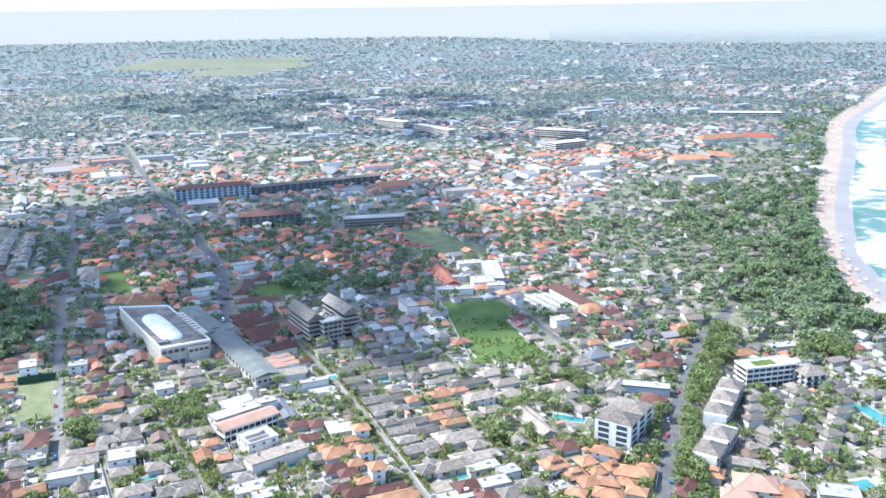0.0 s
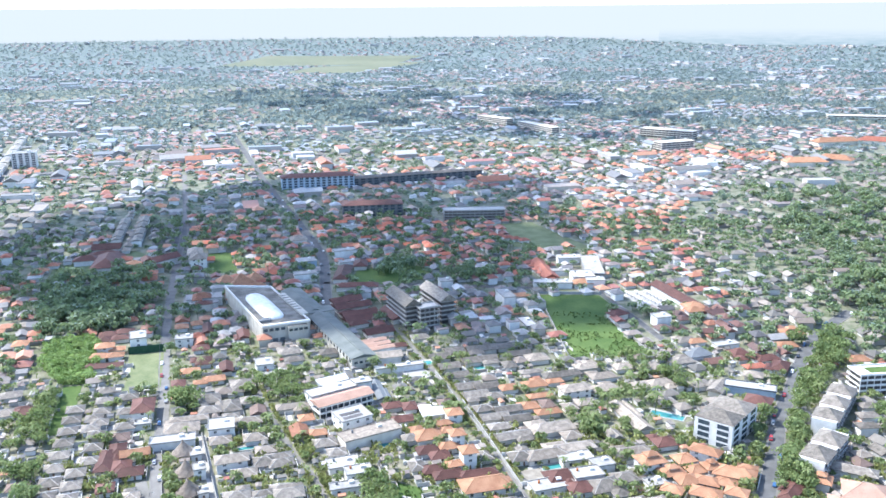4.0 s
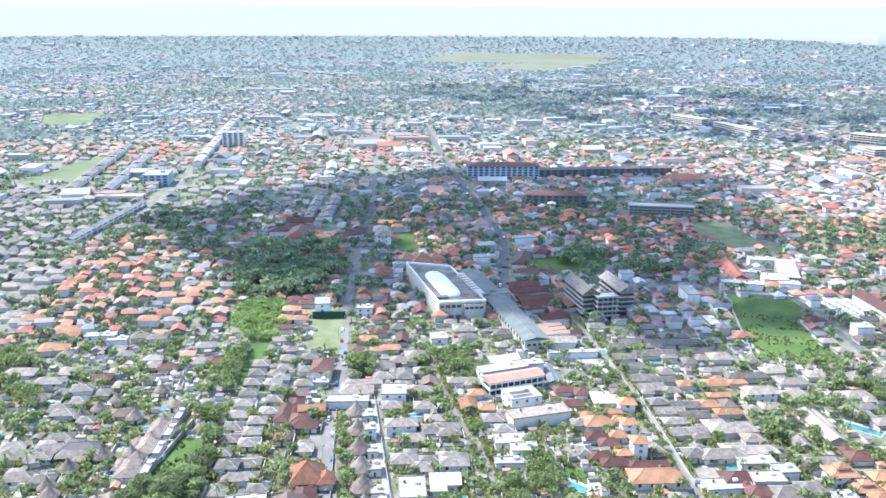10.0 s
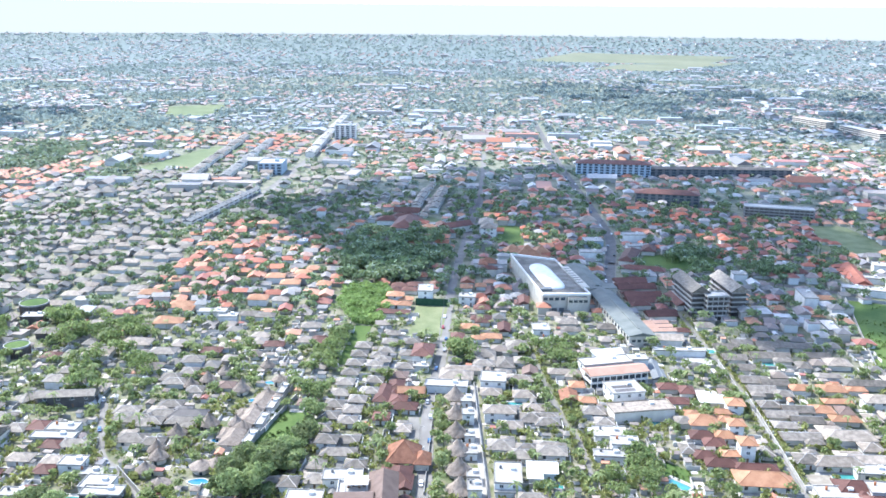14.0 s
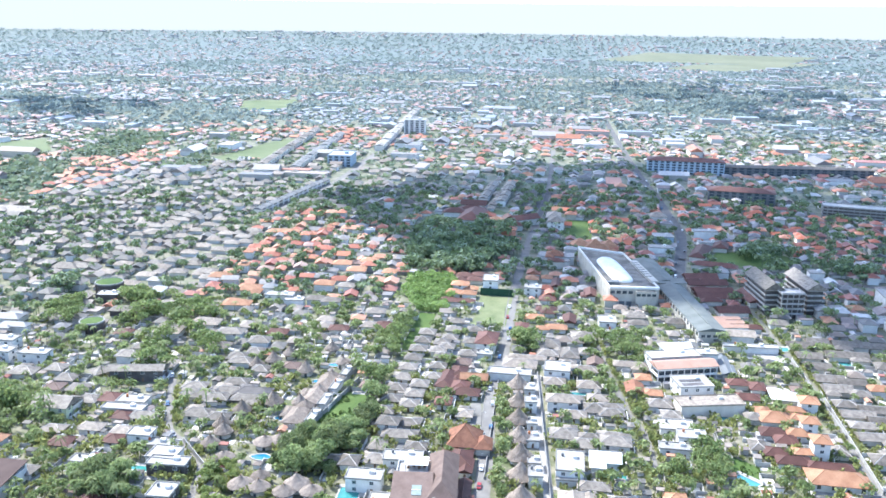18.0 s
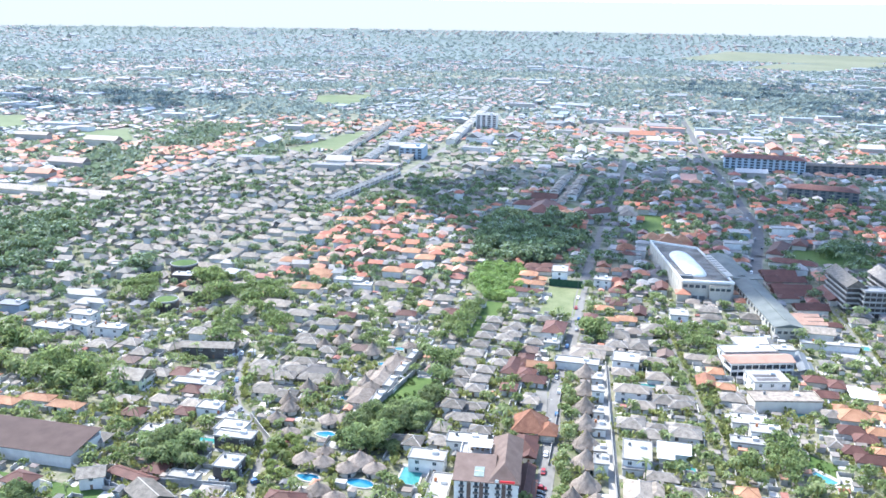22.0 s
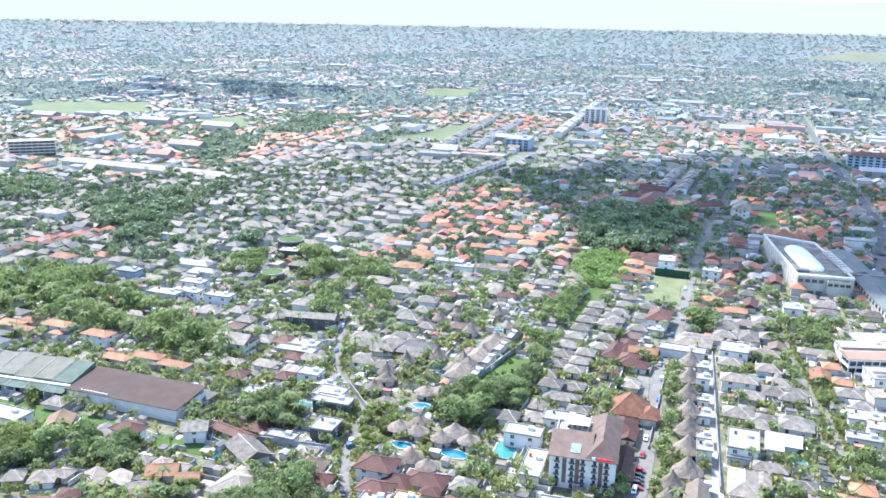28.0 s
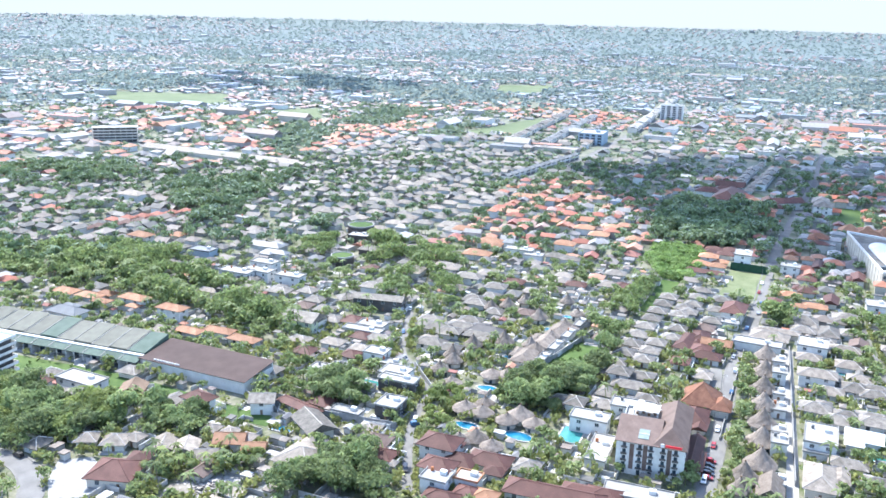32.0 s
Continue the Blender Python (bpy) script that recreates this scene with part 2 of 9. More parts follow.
def thatch_cone(r, rise, squash=1.0, seg=22):
    """A flared thatched cap with a thick eave, its eave at z 0."""
    v, f = [], []
    prof = [(0.9, -0.75), (1.0, -0.7), (1.0, -0.35), (0.8, 0.12 * rise), (0.55, 0.36 * rise), (0.3, 0.66 * rise), (0.12, 0.9 * rise), (0.05, rise)]
    for k, (q, z) in enumerate(prof):
        for i in range(seg):
            t = 2 * math.pi * i / seg
            j = 1 + 0.025 * math.sin(7 * t + 3 * k) + 0.02 * math.sin(3 * t + k)
            v.append((r * q * j * math.cos(t), r * q * j * squash * math.sin(t), z + 0.05 * math.sin(5 * t)))
    for k in range(len(prof) - 1):
        for i in range(seg):
            f.append((k * seg + i, k * seg + (i + 1) % seg, (k + 1) * seg + (i + 1) % seg, (k + 1) * seg + i))
    f.append(tuple((len(prof) - 1) * seg + i for i in range(seg)))
    f.append(tuple(seg - 1 - i for i in range(seg)))
    return v, f


def tube(v, f, pts, radii, seg=6):
    k = len(v)
    for (x, y, z), r in zip(pts, radii):
        v += [(x + r * math.cos(2 * math.pi * i / seg), y + r * math.sin(2 * math.pi * i / seg), z) for i in range(seg)]
    for j in range(len(pts) - 1):
        for i in range(seg):
            f.append((k + j * seg + i, k + j * seg + (i + 1) % seg, k + (j + 1) * seg + (i + 1) % seg, k + (j + 1) * seg + i))


def inside(x, y, poly):
    hit, n = False, len(poly)
    for i in range(n):
        (x1, y1), (x2, y2) = poly[i], poly[i - 1]
        if (y1 > y) != (y2 > y) and x < (x2 - x1) * (y - y1) / (y2 - y1) + x1:
            hit = not hit
    return hit


def near_line(x, y, line, reach):
    for (x1, y1), (x2, y2) in zip(line, line[1:]):
        dx, dy = x2 - x1, y2 - y1
        t = min(1, max(0, ((x - x1) * dx + (y - y1) * dy) / (dx * dx + dy * dy)))
        if (x - x1 - t * dx) ** 2 + (y - y1 - t * dy) ** 2 < reach * reach:
            return True
    return False


# taken ground, so that nothing grows or stands in another thing
TAKEN, KEPT_FREE = {}, []


def take(x, y, r):
    TAKEN.setdefault((int(x // 40), int(y // 40)), []).append((x, y, r))


def free(x, y, r):
    i, j = int(x // 40), int(y // 40)
    for a in (i - 1, i, i + 1):
        for b in (j - 1, j, j + 1):
            for px, py, pr in TAKEN.get((a, b), ()):
                if (px - x) ** 2 + (py - y) ** 2 < (pr + r) ** 2:
                    return False
    return not any(x0 < x < x1 and y0 < y < y1 and inside(x, y, p) for x0, x1, y0, y1, p in KEPT_FREE)


def keep_free(poly):
    xs, ys = [p[0] for p in poly], [p[1] for p in poly]
    KEPT_FREE.append((min(xs), max(xs), min(ys), max(ys), poly))


# ---- ground, coast and roads ----
SHORE = [(470, -300), (395, 200), (345, 460), (308, 614), (322, 714), (345, 805), (435, 1038), (612, 1443), (759, 1782), (1075, 2300), (1263, 2609), (1750, 3350), (2500, 4150), (3300, 4700)]
TIDE = [(560, -300), (465, 200), (398, 460), (350, 625), (356, 730), (392, 850), (487, 1075), (662, 1455), (815, 1785), (1135, 2290), (1330, 2590), (1810, 3320), (2560, 4110), (3400, 4650)]


def smooth(line, n=6):
    out = []
    for i in range(len(line) - 1):
        p0, p1, p2, p3 = (Vector(line[max(0, min(len(line) - 1, k))]) for k in (i - 1, i, i + 1, i + 2))
        for s in range(n):
            t = s / n
            out.append(tuple(0.5 * (2 * p1 + (p2 - p0) * t + (2 * p0 - 5 * p1 + 4 * p2 - p3) * t * t + (3 * p1 - p0 - 3 * p2 + p3) * t ** 3)))
    return out + [tuple(line[-1])]


def strip(name, left, right, zl, zr, mat):
    n = len(left)
    v = [(x, y, zl) for x, y in left] + [(x, y, zr) for x, y in right]
    return mesh(name, v, [(i, n + i, n + i + 1, i + 1) for i in range(n - 1)], mat)


def offset(line, o):
    out = []
    for i, (x, y) in enumerate(line):
        a, b = line[max(i - 1, 0)], line[min(i + 1, len(line) - 1)]
        dx, dy = b[0] - a[0], b[1] - a[1]
        k = math.hypot(dx, dy)
        out.append((x + dy / k * o, y - dx / k * o))
    return out


ground_mat = surf("town_ground", (0.075, 0.09, 0.036), (0.22, 0.2, 0.15), 0.95, scale=0.11, fine=0.8, bump=0.3, sheen=0.12, spread_to=(0.58, 0.95))
shore, tide = smooth(SHORE), smooth(TIDE)
# far rings: a flat blue-green that puts the haze into the ground colour
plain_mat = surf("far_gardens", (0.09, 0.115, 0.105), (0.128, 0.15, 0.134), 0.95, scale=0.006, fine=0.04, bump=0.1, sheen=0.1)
FOOT, CREST, EDGE = 3000.0, 4780.0, 4930.0


def far_rise(x, y):
    """Height of the land, which climbs gently inland to a low crest."""
    r = math.hypot(x, y)
    if r < FOOT:
        return 0.0
    s = min(1.0, max(0.0, (math.degrees(math.atan2(x, y)) + 2) / 14))
    return (120 - 52 * s * s * (3 - 2 * s)) * ((min(r, CREST) - FOOT) / 1900) ** 2 - 0.3 * max(0.0, r - CREST)


near_shore = [q for q in shore if math.hypot(*q) < FOOT]
end = math.atan2(*near_shore[-1])
arc = [end + (radians(-92) - end) * i / 60 for i in range(61)]
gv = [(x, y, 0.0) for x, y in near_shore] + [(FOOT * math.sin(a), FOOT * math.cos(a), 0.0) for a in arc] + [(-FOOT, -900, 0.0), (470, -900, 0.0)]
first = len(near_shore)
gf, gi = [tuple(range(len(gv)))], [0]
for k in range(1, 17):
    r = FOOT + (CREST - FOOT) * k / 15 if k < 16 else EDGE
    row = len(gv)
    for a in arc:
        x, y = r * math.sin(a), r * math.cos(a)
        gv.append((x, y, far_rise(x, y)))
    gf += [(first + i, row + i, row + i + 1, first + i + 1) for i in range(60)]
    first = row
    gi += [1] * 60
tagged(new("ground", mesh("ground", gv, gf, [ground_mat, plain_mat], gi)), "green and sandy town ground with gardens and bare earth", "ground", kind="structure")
dry = [(x0 + 0.62 * (x1 - x0), y0 + 0.62 * (y1 - y0)) for (x0, y0), (x1, y1) in zip(shore, tide)]
tagged(new("beach", strip("beach", shore, dry, 0.0, -0.6, M["sand"])), "pale pink-grey sand beach sloping to the surf", "beach", kind="structure")
wet_mat = surf("wet_sand", (0.17, 0.16, 0.155), (0.23, 0.22, 0.21), 0.6, scale=0.02, fine=0.3, bump=0.05, spec=0.15)
tagged(new("beach_wet", strip("beach_wet", dry, offset(tide, 14), -0.6, -1.3, wet_mat)), "smooth wet grey sand washed by the waves", "beach", kind="structure")
sea_mat = surf("sea_water", (0.05, 0.115, 0.105), (0.085, 0.165, 0.145), 0.55, scale=0.012, fine=0.15, bump=0.2, spec=0.12)
tagged(new("sea", mesh("sea", [(200, -900, -1.1), (5200, -900, -1.1), (5200, 5200, -1.1), (200, 5200, -1.1)], [(0, 1, 2, 3)], sea_mat)), "shallow turquoise sea with breaking waves", "sea", kind="structure")

# foam: bands that thin out to both sides and break up into patches
foam_mat = surf("sea_foam", (0.33, 0.35, 0.34), (0.5, 0.51, 0.5), 0.9, scale=0.03, fine=0.3, bump=0.2)
fn, fl = foam_mat.node_tree.nodes, foam_mat.node_tree.links
cover, patch, thick = fn.new("ShaderNodeAttribute"), fn.new("ShaderNodeTexNoise"), fn.new("ShaderNodeMath")
cover.attribute_name = "cover"
patch.inputs["Scale"].default_value, patch.inputs["Detail"].default_value = 0.035, 6
fl.new(fn.new("ShaderNodeNewGeometry").outputs["Position"], patch.inputs["Vector"])
thick.operation, thick.use_clamp = "MULTIPLY_ADD", True
soft_sum = fn.new("ShaderNodeMath")
soft_sum.operation = "MULTIPLY_ADD"
fl.new(patch.outputs[0], soft_sum.inputs[0])
soft_sum.inputs[1].default_value = 2.0
fl.new(cover.outputs["Fac"], soft_sum.inputs[2])
fl.new(soft_sum.outputs[0], thick.inputs[0])
thick.inputs[1].default_value, thick.inputs[2].default_value = 2.2, -3.1
fl.new(thick.outputs[0], fn["Principled BSDF"].inputs["Alpha"])
fv, ff, cov = [], [], []
for bi, band in enumerate((((-8, 0), (8, 0.75), (30, 1.0), (58, 0.8), (85, 0)), ((95, 0), (112, 0.8), (135, 0.7), (170, 0)), ((205, 0), (222, 0.55), (250, 0)))):
    base = smooth(TIDE, 24)
    cols = [(offset(base, o), c) for o, c in band]
    n, k = len(base), len(fv)
    for q, (line, c) in enumerate(cols):
        for i, (x, y) in enumerate(line):
            s = 9 * math.sin(i * 0.21 + bi * 2) + 5 * math.sin(i * 0.53 + q)
            fv.append((x + s, y, -1.0))
            cov.append(c * (0.8 + 0.3 * math.sin(i * 0.13 + bi * 3)))
    ff += [(k + q * n + i, k + (q + 1) * n + i, k + (q + 1) * n + i + 1, k + q * n + i + 1) for q in range(len(cols) - 1) for i in range(n - 1)]
foam_mesh = mesh("surf_foam", fv, ff, foam_mat)
foam_mesh.attributes.new("cover", "FLOAT", "POINT").data.foreach_set("value", cov)
tagged(new("surf_foam", foam_mesh), "white foam of waves breaking along the beach", "surf", kind="stuff")

for tx, ty, tr in ((-433, 311, 7), (-486, 365, 9)):
    keep_free([(tx + (tr + 1) * math.cos(a), ty + (tr + 1) * math.sin(a)) for a in (0, 1, 2, 3, 4, 5)])

ROADS = {
    "high_street": ([(-118, 205), (-136, 249), (-160, 300), (-189, 358), (-216, 424), (-249, 497), (-283, 577), (-312, 650), (-345, 735), (-380, 829), (-440, 970), (-520, 1150)], 5.0),
    "villa_road": ([(12, 300), (-17, 368), (-32, 407), (-51, 449), (-68, 484), (-86, 518), (-106, 556), (-135, 600), (-165, 612)], 3.8),
    "market_road": ([(-150, 560), (-169, 604), (-186, 660), (-198, 703), (-215, 755), (-254, 837), (-297, 924), (-368, 1065), (-470, 1280), (-620, 1600)], 8.0),
    "beach_road": ([(84, 325), (97, 370), (109, 408), (122, 454), (135, 485), (151, 529), (176, 585), (215, 640)], 7.5),
    "field_road": ([(-190, 668), (-90, 672), (-20, 672), (24, 678), (48, 629), (71, 569), (78, 550)], 4.5),
    "garden_lane": ([(-95, 330), (-111, 361), (-124, 377), (-154, 424), (-172, 455)], 2.6),
    "walled_lane": ([(-200, 172), (-224, 192), (-243, 212), (-256, 230), (-279, 241), (-300, 251), (-340, 290)], 3.6),
    "corner_road": ([(-262, 60), (-275, 76), (-301, 80), (-325, 66), (-350, 48)], 7.0),
    "white_lane": ([(-110, 259), (-135, 307), (-156, 346), (-182, 396)], 4.0),
    "canal_road": ([(-1200, 320), (-966, 410), (-767, 487), (-640, 560)], 14.0),
    "north_avenue": ([(-569, 608), (-613, 764), (-700, 960), (-860, 1330), (-1000, 1700)], 9.0),
}
for name, (line, width) in ROADS.items():
    s = smooth(line, 5)
    # the darker tarmac puts the beach road's tree shade into its colour
    tagged(new("road", strip("road", offset(s, -width / 2), offset(s, width / 2), 0.06, 0.06, M["paving" if name == "white_lane" else "tarmac" if name in ("beach_road", "market_road", "field_road") else "asphalt"])), "worn grey asphalt town road", "road", kind="structure")
    for side in (-1, 1) if width > 4 else ():
        e = side * width / 2
        v0, v1 = offset(s, e), offset(s, e + side * 0.8)
        n = len(s)
        v = [(x, y, 0.05) for x, y in v0] + [(x, y, 0.2) for x, y in v0] + [(x, y, 0.2) for x, y in v1] + [(x, y, 0) for x, y in v1]
        f = []
        for q in range(3):
            f += [(q * n + i, q * n + i + 1, (q + 1) * n + i + 1, (q + 1) * n + i) for i in range(n - 1)]
        tagged(new("pavement", mesh("pavement", v, f, M["felt"])), "narrow grey concrete pavement with a kerb", "pavement", kind="structure")


def on_road(x, y, reach):
    return any(near_line(x, y, line, width / 2 + reach) for line, width in ROADS.values())


def grass_plot(name, pts, mat, label):
    tagged(new(name, prism(name, pts, -0.3, 0.12, mat)), label, "field", kind="structure")
    keep_free(pts)


GREEN_FIELD = [(-13, 655), (35, 659), (45, 634), (35, 610), (41, 591), (63, 537), (10, 527), (0, 583)]
grass_plot("field_meadow", GREEN_FIELD, "grass", "large fenced meadow of bright green rough grass")
grass_plot("field_plot", [(-274, 499.6), (-254, 507.6), (-231, 453), (-250, 445)], "drygrass", "small walled plot of mown yellow-green grass")
grass_plot("field_lane", [(-289, 446), (-279, 450), (-266, 420), (-255, 390), (-263, 386), (-276, 416)], "grass", "narrow strip of bright grass beside a garden wall")
grass_plot("field_garden", [(-169, 674), (-170, 706), (-132, 735), (-106, 715), (-111, 686), (-139, 669)], "grass", "overgrown green garden among maroon roofs")
KEPT_FREE.pop()
grass_plot("field_banana", [(-338, 508), (-316, 528), (-293, 491), (-277, 452), (-291, 449), (-318, 472)], "grass", "bright yellow-green banana grove on rough grass")
KEPT_FREE.pop()
grass_plot("yard_car_park", [(-98, 491), (-83, 501), (-71, 488), (-87, 474)], "paving", "pale paved car park beside the lane")
grass_plot("yard_parking", [(-195, 345), (-190, 349), (-175, 326), (-180, 322)], "felt", "grey paved parking yard off the street")
grass_plot("field_lawn", [(-75, 362), (-60, 358), (-53, 343), (-64, 338)], "grass", "green garden lawn beside a pool")
grass_plot("yard_white", [(-15, 378), (-7, 384), (4, 366), (-10, 358)], "bare", "bare pale building plot of rubble and slabs")
grass_plot("field_far", [(-64, 893), (-28, 905), (33, 803), (12, 791), (-40, 800)], "drygrass", "fenced field of patchy dry grass")
grass_plot("field_yard", [(-321, 748), (-297, 754), (-272, 689), (-295, 684)], "grass", "small green yard among dark roofs")
grass_plot("field_paddy", [(-850, 786), (-907, 1004), (-875, 1056), (-787, 869)], "meadow", "long green paddy field")
grass_plot("field_north", [(-1400, 1420), (-1326, 1540), (-1190, 1323), (-1260, 1280)], "meadow", "bright green paddy field between houses")


def draped_field(name, corners, mat, label, n=10):
    """A four-cornered field that lies on the rising land."""
    a, b, c, d = (Vector(q) for q in corners)
    v = []
    for i in range(n + 1):
        for j in range(n + 1):
            q = a.lerp(d, j / n).lerp(b.lerp(c, j / n), i / n)
            v.append((q.x, q.y, far_rise(q.x, q.y) + 0.8))
    f = [(i * (n + 1) + j, (i + 1) * (n + 1) + j, (i + 1) * (n + 1) + j + 1, i * (n + 1) + j + 1) for i in range(n) for j in range(n)]
    tagged(new(name, mesh(name, v, [g[::-1] for g in f], M[mat])), label, "field", kind="structure")
    keep_free(corners)


draped_field("field_plain", [(-1412, 3498), (-1330, 3930), (-632, 4050), (-700, 3700)], "paddy", "wide pale yellow-green plain of paddies")
draped_field("field_plain_low", [(-1064, 3290), (-1000, 3560), (-560, 3820), (-796, 3312)], "paddy", "pale yellow-green paddies before the plain")
grass_plot("field_mound", [(-420, 640), (-390, 670), (-372, 735), (-395, 750), (-440, 690)], "meadow", "overgrown green plot")
grass_plot("field_clearing", [(-240, 280), (-258, 322), (-238, 328), (-221, 288)], "grass", "bright grass clearing between the tree belts")
grass_plot("field_strip", [(-347, 140), (-420, 100), (-412, 90), (-330, 130), (-270, 160), (-275, 166)], "grass", "mown grass strip below the long wall")

grass_plot("field_west", [(-1630, 628), (-1474, 795), (-1321, 706), (-1337, 612), (-1445, 565)], "meadow", "pale green paddy field in the distance")
grass_plot("field_round", [(-1215, 735), (-1193, 803), (-1083, 736), (-1080, 689), (-1118, 679)], "meadow", "pale green sports field among roofs")
grass_plot("yard_concrete", [(-293, 91), (-288, 101), (-269, 100), (-261, 92), (-270, 80), (-282, 84)], "concrete", "pale concrete yard beside the road")
grass_plot("yard_bare", [(-248, 107), (-254, 114), (-242, 133), (-228, 131)], "bare", "cleared plot of pale soil and rubble")

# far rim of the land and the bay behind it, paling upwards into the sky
# both strips glow by themselves, the haze painted into their emission colour
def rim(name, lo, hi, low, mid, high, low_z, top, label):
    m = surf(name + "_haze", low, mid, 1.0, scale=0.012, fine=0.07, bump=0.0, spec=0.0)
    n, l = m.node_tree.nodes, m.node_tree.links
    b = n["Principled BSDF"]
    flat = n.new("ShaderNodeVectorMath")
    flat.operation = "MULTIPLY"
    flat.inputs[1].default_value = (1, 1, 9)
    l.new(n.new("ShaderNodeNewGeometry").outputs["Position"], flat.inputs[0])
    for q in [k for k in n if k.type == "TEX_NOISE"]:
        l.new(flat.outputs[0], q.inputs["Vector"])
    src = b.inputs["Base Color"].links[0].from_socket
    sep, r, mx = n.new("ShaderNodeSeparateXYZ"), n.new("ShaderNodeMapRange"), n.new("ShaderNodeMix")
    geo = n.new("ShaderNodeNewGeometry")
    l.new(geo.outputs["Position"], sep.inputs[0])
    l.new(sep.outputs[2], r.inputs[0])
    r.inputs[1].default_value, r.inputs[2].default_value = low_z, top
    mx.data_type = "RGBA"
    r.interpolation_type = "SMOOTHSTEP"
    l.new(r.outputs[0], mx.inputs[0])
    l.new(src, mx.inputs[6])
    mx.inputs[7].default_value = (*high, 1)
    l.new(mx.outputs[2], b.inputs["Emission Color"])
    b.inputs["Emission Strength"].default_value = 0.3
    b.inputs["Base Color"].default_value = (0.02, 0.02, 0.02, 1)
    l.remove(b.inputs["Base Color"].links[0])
    v, f = [], []
    k = int((hi - lo) / 2)
    for i in range(k + 1):
        t = radians(lo + (hi - lo) * i / k)
        x, y = -4950 * math.sin(t), 4950 * math.cos(t)
        v += [(x, y, -2), (x, y, 265)]
        if i:
            f.append((2 * i - 2, 2 * i, 2 * i + 1, 2 * i - 1))
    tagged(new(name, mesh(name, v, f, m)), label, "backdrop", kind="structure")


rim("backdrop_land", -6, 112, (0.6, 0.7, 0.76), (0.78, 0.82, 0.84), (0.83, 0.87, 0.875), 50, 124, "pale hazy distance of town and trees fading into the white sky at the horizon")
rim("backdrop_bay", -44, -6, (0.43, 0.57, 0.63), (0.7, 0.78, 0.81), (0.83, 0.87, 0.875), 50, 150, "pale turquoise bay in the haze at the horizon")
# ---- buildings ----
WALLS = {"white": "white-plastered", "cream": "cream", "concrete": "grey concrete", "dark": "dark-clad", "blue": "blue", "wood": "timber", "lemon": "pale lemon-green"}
ROOFS = {"pink": "pale pink tile", "grey": "grey shingle", "tan": "faded tan tile", "brown": "maroon tile", "orange": "orange terracotta", "red": "red tile", "rust": "rust-brown tile", "thatch": "thatched", "white": "white", "deck": "weathered flat", "pale_sheet": "pale sheet", "zinc": "zinc sheet", "concrete": "concrete", "green": "green sheet"}


FRAMES = {}


def window_frame(g, half, h):
    key = (round(g, 2), round(half, 2), round(h, 2))
    if key not in FRAMES:
        v, f = box_data(-g - 0.12, g + 0.12, -half - 0.12, -half + 0.02, h, h + 0.12)
        box_data(-g - 0.2, g + 0.2, -half - 0.2, -half + 0.02, -0.12, 0, v, f)
        for a in (-g - 0.12, g, -0.04):
            box_data(a, a + (0.12 if a != -0.04 else 0.08), -half - 0.1, -half + 0.02, 0, h, v, f)
        FRAMES[key] = mesh("frame", v, f, M["white"])
    return FRAMES[key]


def openings(thing, w, d, h, storeys, every, zs=0.0, door=True, sides=True):
    """Windows round a rectangular body, each with its frame and pane in one small piece, and one door."""
    hs = h / storeys
    for s in range(storeys):
        z = zs + s * hs + hs * 0.32
        for k, (length, half, turn) in enumerate(((w, d / 2, 0), (w, d / 2, 180), (d, w / 2, 90), (d, w / 2, 270))):
            if k > 1 and not sides:
                continue
            n = max(1, int(length / every))
            for i in range(n):
                x = (i + 0.5) * length / n - length / 2
                if door and s == 0 and k == 0 and i == n // 2:
                    part("door", box("door", -0.5, 0.5, -half - 0.06, -half + 0.1, 0, 2.1, "wood"), thing, m=pose(x, 0, zs, 0, 0, 0))
                    continue
                ww = min(1.5, length / n * 0.6)
                m = pose(0, 0, 0, 0, 0, turn) @ pose(x, 0, z)
                pane = part("window", box("window", -ww / 2, ww / 2, -half - 0.05, -half + 0.1, 0, hs * 0.48, "glass"), thing, m=m)
                if storeys > 1 and k != 1:
                    part("frame", window_frame(ww / 2, half, hs * 0.48), pane)


